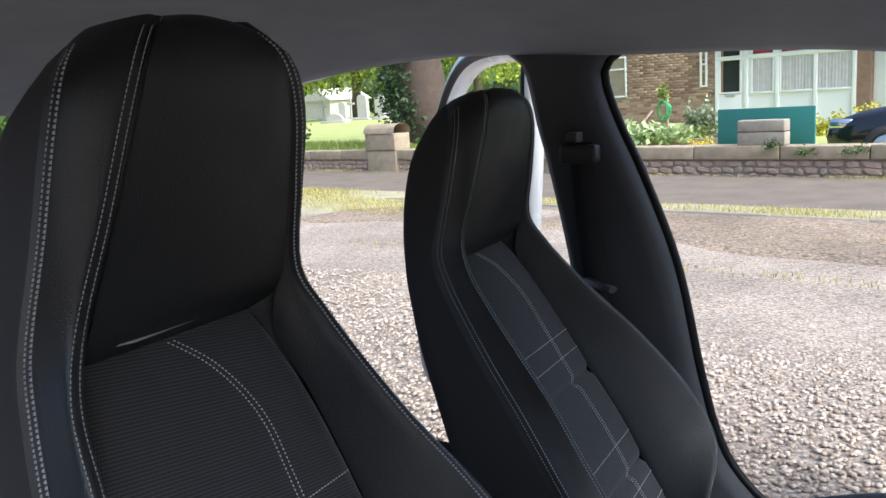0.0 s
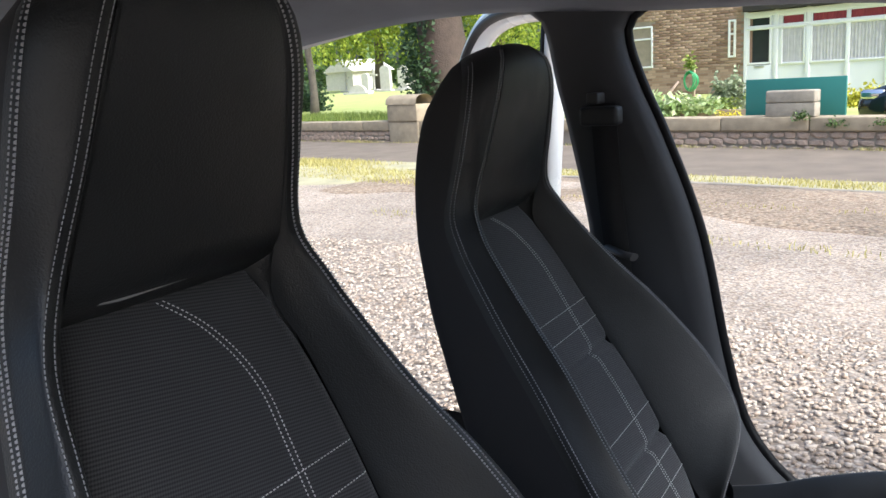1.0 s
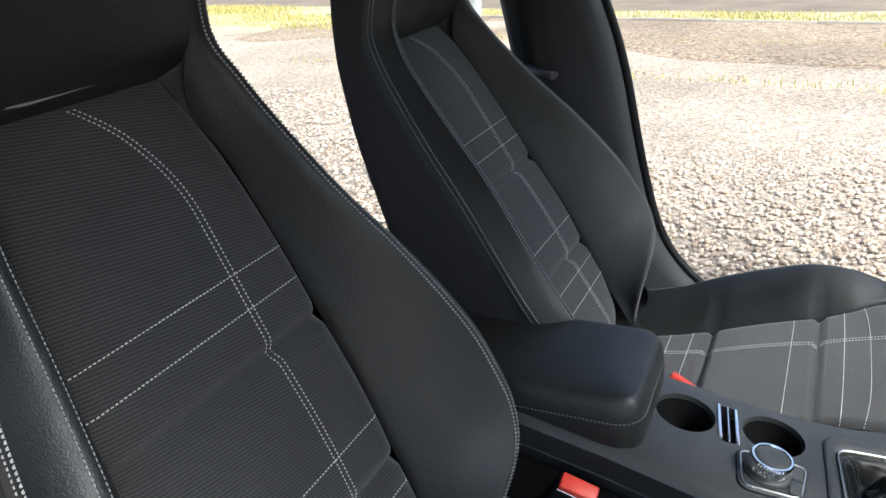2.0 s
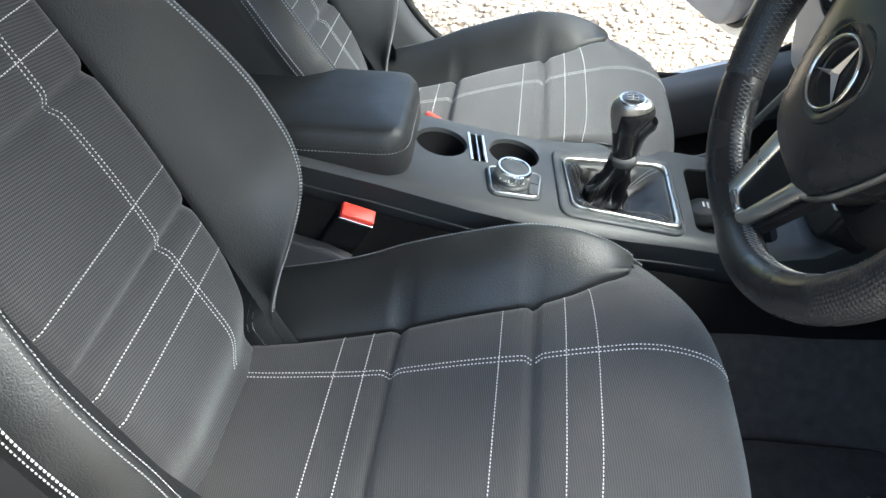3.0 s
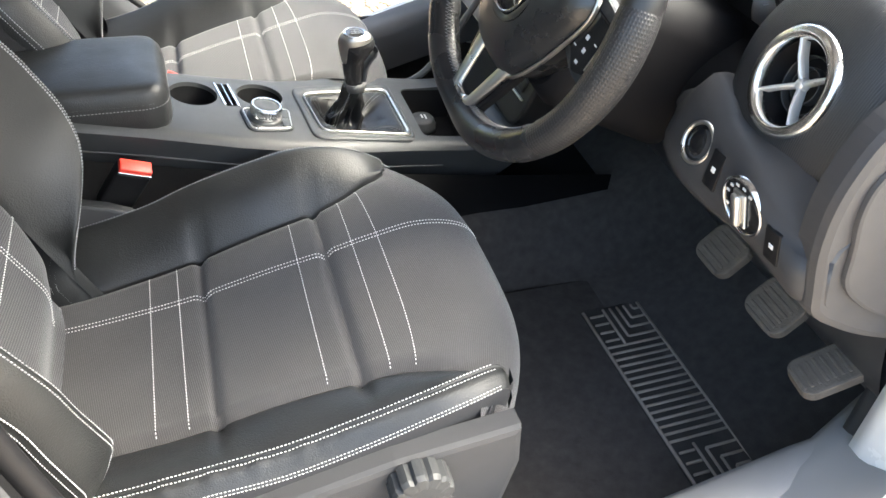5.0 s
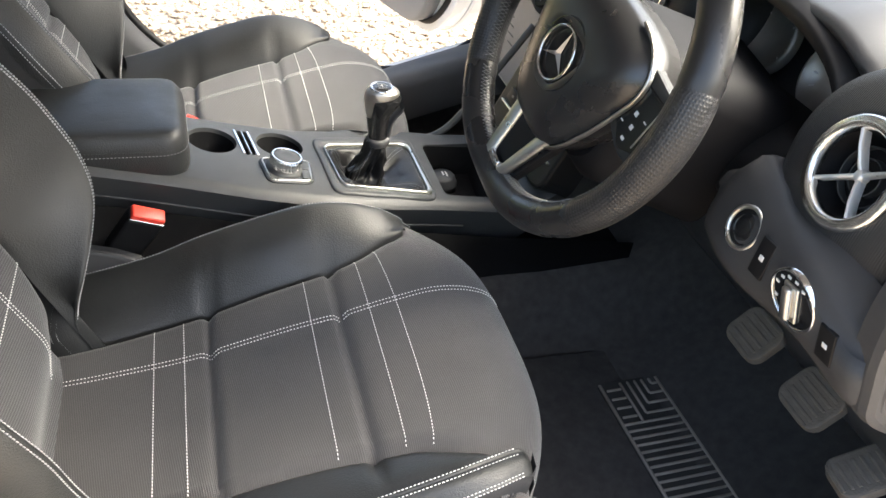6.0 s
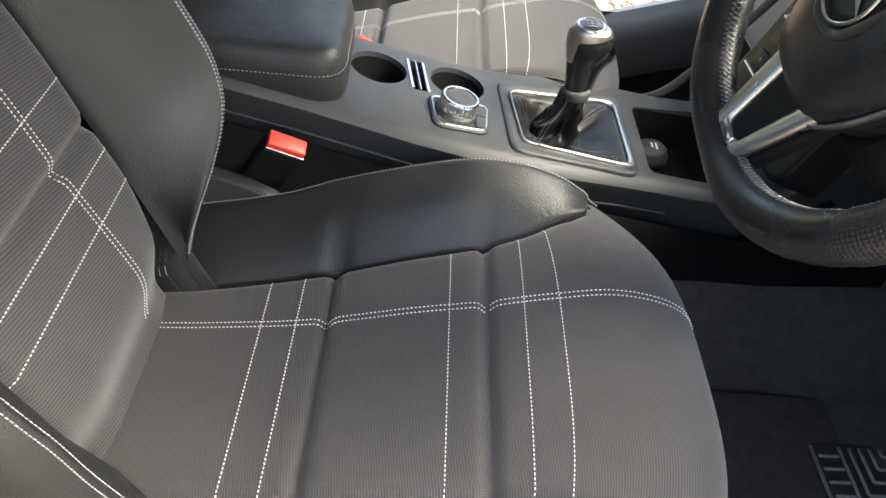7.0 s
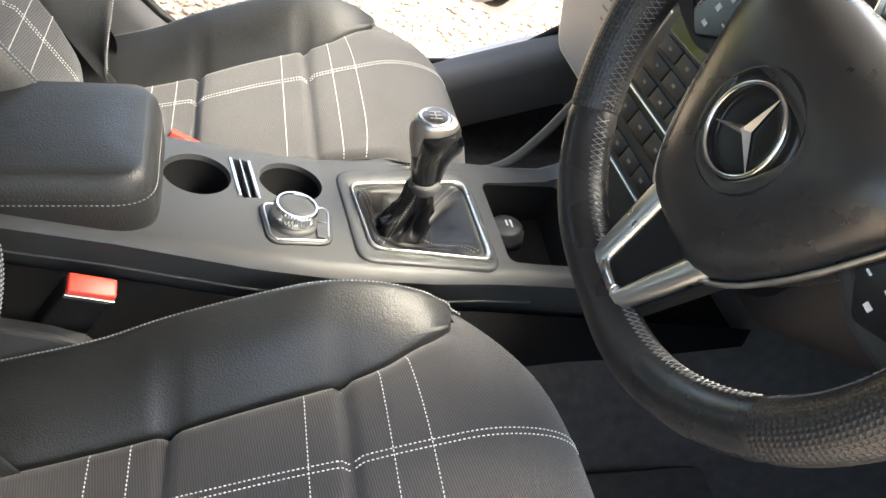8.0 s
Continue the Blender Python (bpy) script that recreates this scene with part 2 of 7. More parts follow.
def weave(m, dark, light, pitch_x, pitch_y):
    """A ribbed woven cloth laid out in metres on the mesh's own coordinates."""
    m.use_nodes = True
    nt = m.node_tree
    b = nt.nodes["Principled BSDF"]
    uv = nt.nodes.new("ShaderNodeUVMap")
    sp = nt.nodes.new("ShaderNodeSeparateXYZ")
    nt.links.new(uv.outputs[0], sp.inputs[0])

    def math_node(op, a, bb=None):
        n = nt.nodes.new("ShaderNodeMath")
        n.operation = op
        for k, v in enumerate((a, bb)):
            if v is None:
                continue
            if isinstance(v, (int, float)):
                n.inputs[k].default_value = v
            else:
                nt.links.new(v, n.inputs[k])
        return n.outputs[0]
    vx = math_node("MULTIPLY", sp.outputs[0], 2 * math.pi / pitch_x)
    vy = math_node("MULTIPLY", sp.outputs[1], 2 * math.pi / pitch_y)
    ribs = math_node("SINE", math_node("ADD", vy, math_node("MULTIPLY", vx, 0.12)))
    cross = math_node("SINE", math_node("SUBTRACT", vx, math_node("MULTIPLY", vy, 0.5)))
    h = math_node("ADD", math_node("MULTIPLY", ribs, 0.5), math_node("MULTIPLY", cross, 0.24))
    f = nt.nodes.new("ShaderNodeMapRange")
    f.inputs["From Min"].default_value, f.inputs["From Max"].default_value = -0.8, 0.8
    nt.links.new(h, f.inputs["Value"])
    nz = nt.nodes.new("ShaderNodeTexNoise")
    nz.inputs["Scale"].default_value = 9
    nz.inputs["Detail"].default_value = 5
    tc = nt.nodes.new("ShaderNodeTexCoord")
    nt.links.new(tc.outputs["Object"], nz.inputs["Vector"])
    mx = nt.nodes.new("ShaderNodeMix")
    mx.data_type = "RGBA"
    mx.inputs["A"].default_value, mx.inputs["B"].default_value = (*dark, 1), (*light, 1)
    nt.links.new(f.outputs["Result"], mx.inputs["Factor"])
    vm = nt.nodes.new("ShaderNodeVectorMath")
    vm.operation = "SCALE"
    sc = math_node("ADD", math_node("MULTIPLY", nz.outputs["Fac"], 0.5), 0.75)
    nt.links.new(mx.outputs["Result"], vm.inputs[0])
    nt.links.new(sc, vm.inputs["Scale"])
    nt.links.new(vm.outputs[0], b.inputs["Base Color"])
    b.inputs["Roughness"].default_value = 0.85
    b.inputs["Specular IOR Level"].default_value = 0.3
    b.inputs["Sheen Weight"].default_value = 0.25
    bp = nt.nodes.new("ShaderNodeBump")
    bp.inputs["Strength"].default_value = 0.5
    bp.inputs["Distance"].default_value = 0.0006
    nt.links.new(h, bp.inputs["Height"])
    nt.links.new(bp.outputs["Normal"], b.inputs["Normal"])
    return m


weave(M_FABRIC, (0.012, 0.0122, 0.0131), (0.070, 0.0690, 0.0720), 0.0024, 0.0034)
M_FABRIC_SEAT = weave(bpy.data.materials.new("charcoal_seat_fabric"), (0.025, 0.0245, 0.0248), (0.069, 0.0662, 0.0673), 0.0022, 0.0026)
M_SIDE = mat("seat_side_cloth", (0.028, 0.028, 0.030), 0.8, spec=0.3, grain=0.4, grain_scale=700)
M_THREAD = mat("pale_thread", (0.70, 0.69, 0.67), 0.8)
M_THREAD_DARK = mat("grey_thread", (0.22, 0.22, 0.225), 0.8)
M_SOFT = mat("soft_black_plastic", (0.032, 0.0335, 0.035), 0.5, grain=0.6, grain_scale=1300, rough_var=0.06, spot_scale=20)
M_SOFT2 = mat("grey_trim_plastic", (0.040, 0.040, 0.042), 0.55, grain=0.6, grain_scale=1100, rough_var=0.06, spot_scale=20)
M_DASH = mat("dash_pad_plastic", (0.034, 0.035, 0.037), 0.36, grain=0.4, grain_scale=1300, rough_var=0.05, spot_scale=20)
M_BLACK = mat("deep_black_plastic", (0.008, 0.008, 0.009), 0.5, spec=0.25, grain=0.2, grain_scale=900)
# near-black: shade of the console's hollows put into the colour; also its lower side
M_RECESS = mat("recess_shade_black", (0.005, 0.005, 0.0055), 0.8, spec=0.1, grain=0.3, grain_scale=700)
M_SHROUD = mat("matt_black_plastic", (0.007, 0.007, 0.008), 0.65, spec=0.12, grain=0.3, grain_scale=900)
M_GLOSS = mat("gloss_black_plastic", (0.012, 0.012, 0.013), 0.16, rough_var=0.05, spot_scale=30)
M_CHROME = mat("chrome", (0.72, 0.72, 0.73), 0.18, metal=1.0, rough_var=0.05, spot_scale=60)
M_SATIN = mat("satin_silver", (0.62, 0.61, 0.58), 0.32, metal=1.0, grain=0.1, grain_scale=800, rough_var=0.06, spot_scale=40)
M_RED = mat("red_plastic", (0.75, 0.055, 0.035), 0.4, spots=0.1, spot_scale=60)
M_CARPET = mat("black_carpet", (0.056, 0.052, 0.050), 0.95, spec=0.1, grain=1.0, grain_scale=600, spots=0.4, spot_scale=60)
M_RUBBER = mat("worn_rubber", (0.035, 0.033, 0.031), 0.75, grain=0.5, grain_scale=500, spots=0.3, spot_scale=40)
M_LINING = mat("dark_headlining", (0.30, 0.31, 0.335), 0.95, spec=0.1, grain=0.6, grain_scale=900, spots=0.15, spot_scale=10)
M_SCUFF = mat("grey_sill_plastic", (0.10, 0.097, 0.095), 0.5, grain=0.5, grain_scale=900, spots=0.15, spot_scale=12)
M_WHITE = mat("white_car_paint", (0.80, 0.80, 0.79), 0.25, coat=0.6, rough_var=0.04, spot_scale=5)
M_DOORTRIM = mat("grey_door_trim", (0.24, 0.232, 0.228), 0.55, grain=0.6, grain_scale=1000, spots=0.1, spot_scale=12)

M_LEATHER_RIM = mat("worn_rim_leather", (0.016, 0.016, 0.017), 0.30, grain=0.35, grain_scale=900, rough_var=0.10, spot_scale=18)
M_PERF = mat("perforated_leather", (0.018, 0.018, 0.019), 0.38, grain=0.3, grain_scale=900)
_nt = M_PERF.node_tree
_vo = _nt.nodes.new("ShaderNodeTexVoronoi")
_vo.inputs["Scale"].default_value = 300
_vo.inputs["Randomness"].default_value = 0.0
_tc = _nt.nodes.new("ShaderNodeTexCoord")
_uv = _nt.nodes.new("ShaderNodeUVMap")
_nt.links.new(_uv.outputs[0], _vo.inputs["Vector"])
_vo.voronoi_dimensions = "2D"
_mr = _nt.nodes.new("ShaderNodeMapRange")
_mr.inputs["From Min"].default_value, _mr.inputs["From Max"].default_value = 0.22, 0.42
_nt.links.new(_vo.outputs["Distance"], _mr.inputs["Value"])
_bp = _nt.nodes.new("ShaderNodeBump")
_bp.inputs["Strength"].default_value = 0.6
_bp.inputs["Distance"].default_value = 0.0007
_nt.links.new(_mr.outputs["Result"], _bp.inputs["Height"])
_nt.links.new(_bp.outputs["Normal"], _nt.nodes["Principled BSDF"].inputs["Normal"])
M_HUB = mat("satin_airbag_plastic", (0.020, 0.020, 0.021), 0.29, spec=0.7, grain=0.25, grain_scale=1200, rough_var=0.07, spot_scale=15)
M_THREAD_GREY = mat("mid_grey_thread", (0.33, 0.33, 0.34), 0.8)
M_PEDAL = mat("worn_pedal_rubber", (0.095, 0.080, 0.066), 0.8, grain=0.8, grain_scale=350, spots=0.35, spot_scale=60)
M_CAP = mat("dark_satin_chrome", (0.40, 0.39, 0.37), 0.36, metal=1.0, rough_var=0.06, spot_scale=60)
M_SILVER = mat("silver_paint", (0.72, 0.72, 0.71), 0.32, metal=0.55, rough_var=0.06, spot_scale=40)
M_WORN = mat("worn_pale_rubber", (0.27, 0.24, 0.205), 0.8, grain=0.4, grain_scale=500, spots=0.4, spot_scale=30)
M_PRINT_DIM = mat("dim_print", (0.13, 0.13, 0.13), 0.6)
M_SATIN_DARK = mat("dull_gauge_metal", (0.42, 0.40, 0.37), 0.4, metal=0.7, spots=0.2, spot_scale=40)
M_DECOR = mat("decor_metal", (0.50, 0.44, 0.37), 0.42, metal=0.35, grain=0.2, grain_scale=300, spots=0.15, spot_scale=40)
M_PILLAR = mat("pillar_cloth", (0.046, 0.048, 0.053), 0.75, grain=0.5, grain_scale=900, spots=0.15, spot_scale=14)
M_RUBBER_DARK = mat("black_rubber", (0.032, 0.031, 0.030), 0.7, grain=0.4, grain_scale=600)
M_GRILLE = mat("speaker_mesh", (0.06, 0.06, 0.062), 0.6, metal=0.3, grain=1.0, grain_scale=500)
M_REFLECT = mat("orange_reflector", (0.85, 0.10, 0.02), 0.2, spots=0.2, spot_scale=150)
M_GLASS = bpy.data.materials.new("clear_glass")
M_GLASS.use_nodes = True
_g = M_GLASS.node_tree.nodes["Principled BSDF"]
_g.inputs["Transmission Weight"].default_value = 1.0
_g.inputs["Roughness"].default_value = 0.0
_g.inputs["IOR"].default_value = 1.02

# the outdoors: a street running a little askew of the car (x along it, y across it, away from the car)
STREET = Matrix.Rotation(radians(-13), 4, "Z")


def leafy(name, dark, light, rough=0.6, trans=0.25):
    """Leaf colours that differ from clump to clump."""
    m = bpy.data.materials.new(name)
    m.use_nodes = True
    nt = m.node_tree
    b = nt.nodes["Principled BSDF"]
    g = nt.nodes.new("ShaderNodeNewGeometry")
    mx = nt.nodes.new("ShaderNodeMix")
    mx.data_type = "RGBA"
    mx.inputs["A"].default_value, mx.inputs["B"].default_value = (*dark, 1), (*light, 1)
    nt.links.new(g.outputs["Random Per Island"], mx.inputs["Factor"])
    nt.links.new(mx.outputs["Result"], b.inputs["Base Color"])
    b.inputs["Roughness"].default_value = rough
    t = nt.nodes.new("ShaderNodeBsdfTranslucent")
    nt.links.new(mx.outputs["Result"], t.inputs["Color"])
    ms = nt.nodes.new("ShaderNodeMixShader")
    ms.inputs[0].default_value = trans
    nt.links.new(b.outputs[0], ms.inputs[1])
    nt.links.new(t.outputs[0], ms.inputs[2])
    nt.links.new(ms.outputs[0], nt.nodes["Material Output"].inputs["Surface"])
    return m


def pebbly(name, cols, size, joint=0.35):
    """Loose stones: cells of mixed colour with dark gaps and real relief."""
    m = bpy.data.materials.new(name)
    m.use_nodes = True
    nt = m.node_tree
    b = nt.nodes["Principled BSDF"]
    tc = nt.nodes.new("ShaderNodeTexCoord")
    warp = nt.nodes.new("ShaderNodeTexNoise")
    warp.inputs["Scale"].default_value = 0.8 / size
    wv = nt.nodes.new("ShaderNodeVectorMath")
    wv.operation = "MULTIPLY_ADD"
    wv.inputs[1].default_value = (size * 0.5, size * 0.5, 0)
    nt.links.new(tc.outputs["Object"], warp.inputs["Vector"])
    nt.links.new(warp.outputs["Color"], wv.inputs[0])
    nt.links.new(tc.outputs["Object"], wv.inputs[2])
    vo = nt.nodes.new("ShaderNodeTexVoronoi")
    vo.inputs["Scale"].default_value = 1 / size
    nt.links.new(wv.outputs[0], vo.inputs["Vector"])
    sp = nt.nodes.new("ShaderNodeSeparateColor")
    nt.links.new(vo.outputs["Color"], sp.inputs[0])
    cr = nt.nodes.new("ShaderNodeValToRGB")
    els = cr.color_ramp.elements
    els[0].color, els[1].color = (*cols[0], 1), (*cols[-1], 1)
    for k, c in enumerate(cols[1:-1]):
        els.new((k + 1) / (len(cols) - 1)).color = (*c, 1)
    nt.links.new(sp.outputs[0], cr.inputs[0])
    gap = nt.nodes.new("ShaderNodeMapRange")
    gap.inputs["From Min"].default_value, gap.inputs["From Max"].default_value = 0.30, 0.75
    gap.inputs["To Min"].default_value, gap.inputs["To Max"].default_value = 1.0, 1 - joint * 1.6
    nt.links.new(vo.outputs["Distance"], gap.inputs["Value"])
    dirt = nt.nodes.new("ShaderNodeTexNoise")
    dirt.inputs["Scale"].default_value = 0.9
    dirt.inputs["Detail"].default_value = 5
    nt.links.new(tc.outputs["Object"], dirt.inputs["Vector"])
    dr = nt.nodes.new("ShaderNodeMapRange")
    dr.inputs["From Min"].default_value, dr.inputs["From Max"].default_value = 0.35, 0.65
    dr.inputs["To Min"].default_value, dr.inputs["To Max"].default_value = 0.72, 1.08
    nt.links.new(dirt.outputs["Fac"], dr.inputs["Value"])
    mu = nt.nodes.new("ShaderNodeMath")
    mu.operation = "MULTIPLY"
    nt.links.new(gap.outputs["Result"], mu.inputs[0])
    nt.links.new(dr.outputs["Result"], mu.inputs[1])
    mx = nt.nodes.new("ShaderNodeVectorMath")
    mx.operation = "SCALE"
    nt.links.new(cr.outputs["Color"], mx.inputs[0])
    nt.links.new(mu.outputs[0], mx.inputs["Scale"])
    nt.links.new(mx.outputs[0], b.inputs["Base Color"])
    b.inputs["Roughness"].default_value = 0.85
    bp = nt.nodes.new("ShaderNodeBump")
    bp.inputs["Strength"].default_value = 0.8
    bp.inputs["Distance"].default_value = size * 0.5
    bp.invert = True
    nt.links.new(vo.outputs["Distance"], bp.inputs["Height"])
    nt.links.new(bp.outputs["Normal"], b.inputs["Normal"])
    return m


M_GRAVEL = pebbly("gravel", [(0.22, 0.165, 0.120), (0.38, 0.295, 0.215), (0.46, 0.37, 0.275), (0.33, 0.275, 0.22), (0.54, 0.455, 0.36)], 0.019, 0.26)
M_TAR = mat("tarmac", (0.148, 0.116, 0.084), 0.9, grain=0.8, grain_scale=120, spots=0.45, spot_scale=2.2)
M_PIER = mat("grey_weathered_stone", (0.31, 0.27, 0.205), 0.92, grain=1.0, grain_scale=60, spots=0.4, spot_scale=9)
M_STONE = mat("sandstone", (0.33, 0.265, 0.175), 0.9, grain=0.8, grain_scale=60, spots=0.45, spot_scale=7)
M_RUBBLE = mat("pink_rubble_stone", (0.45, 0.335, 0.25), 0.9, grain=0.8, grain_scale=40, spots=0.45, spot_scale=9)
M_MORTAR = mat("old_mortar", (0.31, 0.26, 0.20), 0.95, grain=0.8, grain_scale=60, spots=0.25, spot_scale=8)
M_KERB = mat("kerb_stone", (0.23, 0.20, 0.16), 0.85, grain=0.6, grain_scale=50, spots=0.3, spot_scale=5)
M_BRICK = mat("brown_brick", (0.24, 0.150, 0.105), 0.85, grain=0.6, grain_scale=80, spots=0.35, spot_scale=7)
M_PAINT = mat("white_gloss_paint", (0.80, 0.80, 0.78), 0.4, spots=0.04, spot_scale=3)
M_PANE = mat("dark_window_glass", (0.03, 0.035, 0.035), 0.08, spec=0.7, spots=0.3, spot_scale=2)
M_CURTAIN = mat("net_curtain", (0.52, 0.50, 0.50), 0.9, spots=0.25, spot_scale=6)
M_CURTAIN_RED = mat("dark_red_curtain", (0.25, 0.04, 0.05), 0.9, spots=0.3, spot_scale=6)
M_FASCIA = mat("dark_fascia", (0.035, 0.03, 0.03), 0.6, spots=0.2, spot_scale=4)
M_GREEN = mat("green_board", (0.035, 0.17, 0.14), 0.55, spots=0.12, spot_scale=3)
M_HOSE = mat("green_hose", (0.05, 0.30, 0.10), 0.4)
M_WOOD = mat("weathered_wood", (0.30, 0.22, 0.16), 0.85, spots=0.3, spot_scale=10)
M_BARK = mat("dark_bark", (0.085, 0.060, 0.045), 0.95, grain=1.0, grain_scale=25, spots=0.4, spot_scale=8)
M_BARK_PALE = mat("grey_bark", (0.15, 0.125, 0.095), 0.95, grain=1.0, grain_scale=25, spots=0.4, spot_scale=8)
M_TOMB = mat("pale_gravestone", (0.58, 0.54, 0.47), 0.8, grain=0.5, grain_scale=40, spots=0.2, spot_scale=4)
# lawn colour raised to a pale tone that carries the sunlight
M_LAWN = mat("lawn", (0.34, 0.37, 0.11), 0.95, grain=1.0, grain_scale=30, spots=0.35, spot_scale=1.5)
M_MOSS = mat("dry_verge", (0.33, 0.30, 0.18), 0.95, grain=1.0, grain_scale=60, spots=0.45, spot_scale=3)
M_GRASS = leafy("grass_blades", (0.13, 0.20, 0.03), (0.34, 0.38, 0.08))
M_DRYGRASS = leafy("dry_grass_blades", (0.28, 0.25, 0.06), (0.58, 0.50, 0.17))
M_WILLOW = leafy("willow_leaves", (0.16, 0.24, 0.02), (0.46, 0.50, 0.06), 0.6, 0.4)
M_IVY = leafy("ivy_leaves", (0.015, 0.035, 0.012), (0.07, 0.12, 0.04))
M_SHRUB = leafy("shrub_leaves", (0.03, 0.06, 0.015), (0.13, 0.20, 0.04))
M_HOSTA = leafy("pale_hosta_leaves", (0.22, 0.32, 0.10), (0.60, 0.64, 0.36))
M_YELLOW_LEAF = leafy("golden_leaves", (0.30, 0.32, 0.03), (0.72, 0.64, 0.06))
M_YELLOW = leafy("yellow_flowers", (0.55, 0.40, 0.02), (0.80, 0.70, 0.05))
M_SAGE = leafy("grey_green_leaves", (0.16, 0.20, 0.10), (0.36, 0.40, 0.24))
M_DARKCAR = mat("black_car_paint", (0.012, 0.012, 0.014), 0.15, coat=0.5, rough_var=0.04, spot_scale=4)

# one sheet of gravel to the horizon, with a slight swell
rows = []
for y in [-400, -60, -20, -8, -4, -2] + [-1 + 0.5 * k for k in range(16)] + [7.2, 8, 12, 30, 100, 400]:
    rows.append([STREET @ Vector((x, y, 0.012 * math.sin(x * 0.9 + y) + 0.01 * math.sin(y * 1.7 - x * 0.4) if abs(x) < 30 and abs(y) < 7.5 else -0.16 if y > 7.5 else 0)) for x in [-400, -100, -40] + [-30 + k for k in range(61)] + [40, 100, 400]])
ground = solid("ground", sheet(rows), M_GRAVEL, "pale loose pebble gravel ground", "ground", kind="structure")

CY = 0.2875     # middle of the car across
SEAT_Y = -0.065


# ---------------------------------------------------------------- seats
CUSH_X = [-0.36, -0.28, -0.20, -0.16, 0.0, 0.075, 0.11, 0.16, 0.206, 0.240, 0.257, 0.262, 0.257, 0.242]
CUSH_Z = [0.478, 0.485, 0.499, 0.508, 0.551, 0.573, 0.582, 0.592, 0.588, 0.573, 0.548, 0.51, 0.46, 0.42]
CUSH_S = [0.0]
for _k in range(1, len(CUSH_X)):
    CUSH_S.append(CUSH_S[-1] + math.hypot(CUSH_X[_k] - CUSH_X[_k - 1], CUSH_Z[_k] - CUSH_Z[_k - 1]))
GROOVES = (-0.128, 0.038)


def cushion_width(x):
    return spl([-0.36, -0.2, 0.0, 0.085, 0.122, 0.190, 0.200, 0.210, 0.222, 0.236, 0.250, 0.3], [0.135, 0.147, 0.160, 0.172, 0.183, 0.201, 0.212, 0.226, 0.240, 0.262, 0.330, 0.335], x)


def cushion_point(s, a):
    """Point of the fabric panel at arc length s along the middle and a across (a runs on down the side past the corner)."""
    x, z = spl(CUSH_S, CUSH_X, s), spl(CUSH_S, CUSH_Z, s)
    x0 = x if s < CUSH_S[8] else 0.2 + (s - CUSH_S[8])
    side = 1 if a > 0 else -1
    d, over = abs(a), max(abs(a) - 0.230, 0)
    if over:
        q = min(over / 0.024, math.pi / 2)
        d = 0.230 + 0.024 * math.sin(q)
        z -= 0.024 * (1 - math.cos(q)) + max(0, over - 0.0377)
        z = max(z, 0.43)
    front = sstep(0.04, 0.21, x0)
    x -= 0.066 * (d / 0.235) ** 3.2 * front
    w = cushion_width(x0)
    for g in GROOVES:
        z -= 0.010 * math.exp(-((x0 - g) / 0.006) ** 2)
    z += 0.004 * math.sin(math.pi * min(max((x0 - GROOVES[0]) / (GROOVES[1] - GROOVES[0]), 0), 1))
    if x0 < 0.21:
        z -= 0.012 * sstep(w - 0.012, w, d) * (1 - sstep(0.15, 0.21, x0))
    z -= 0.008 * sstep(0.12, 0.23, d) * sstep(0.10, 0.20, x0)
    return Vector((x, side * d, z))


def cushion_normal(s, d):
    a = cushion_point(s + 0.003, d) - cushion_point(s - 0.003, d)
    b = cushion_point(s, d + 0.003) - cushion_point(s, d - 0.003)
    n = a.cross(b).normalized()
    return n if n.z > -0.2 else -n


def cushion_s(x):
    if x > 0.2:
        return CUSH_S[8] + x - 0.2
    lo, hi = 0.0, CUSH_S[8]
    for _ in range(30):
        mid = (lo + hi) / 2
        lo, hi = (mid, hi) if spl(CUSH_S, CUSH_X, mid) < x else (lo, mid)
    return lo


def ridge_z(x):
    return spl([-0.33, -0.2, -0.13, -0.04, 0.02, 0.08, 0.13, 0.172], [0.515, 0.548, 0.577, 0.606, 0.620, 0.617, 0.601, 0.581], x)


def cushion_bolster(side, r=0.238, rise=1.0):
    rows = []
    for k in range(48):
        x = -0.34 + 0.588 * k / 47
        w = min(cushion_width(x), r)
        e = cushion_point(cushion_s(x), w - 0.001)
        z0 = e.z - 0.001
        zr = max(z0 + rise * (ridge_z(e.x) - z0) * (1 - sstep(0.15, 0.246, x)), z0 + 0.0005)
        end = sstep(0.15, 0.246, x)
        pts = [(w, z0), (w + 0.005 * (1 - end), z0 + 0.012 * (1 - end)), (w + 0.5 * max(r - 0.010 - w, 0), z0 + 0.66 * (zr - z0)), (r - 0.010 * (1 - end), zr - 0.002), (r + 0.002, zr),
               (r + 0.011 - 0.006 * end, zr - 0.009), (r + 0.018 - 0.008 * end, zr - 0.030), (r + 0.021, zr - 0.065), (r + 0.019, 0.43)]
        rows.append([Vector((e.x, side * p.x, p.y)) for p in crom([(a, b, 0) for a, b in pts], 30)])
    return sheet(rows)


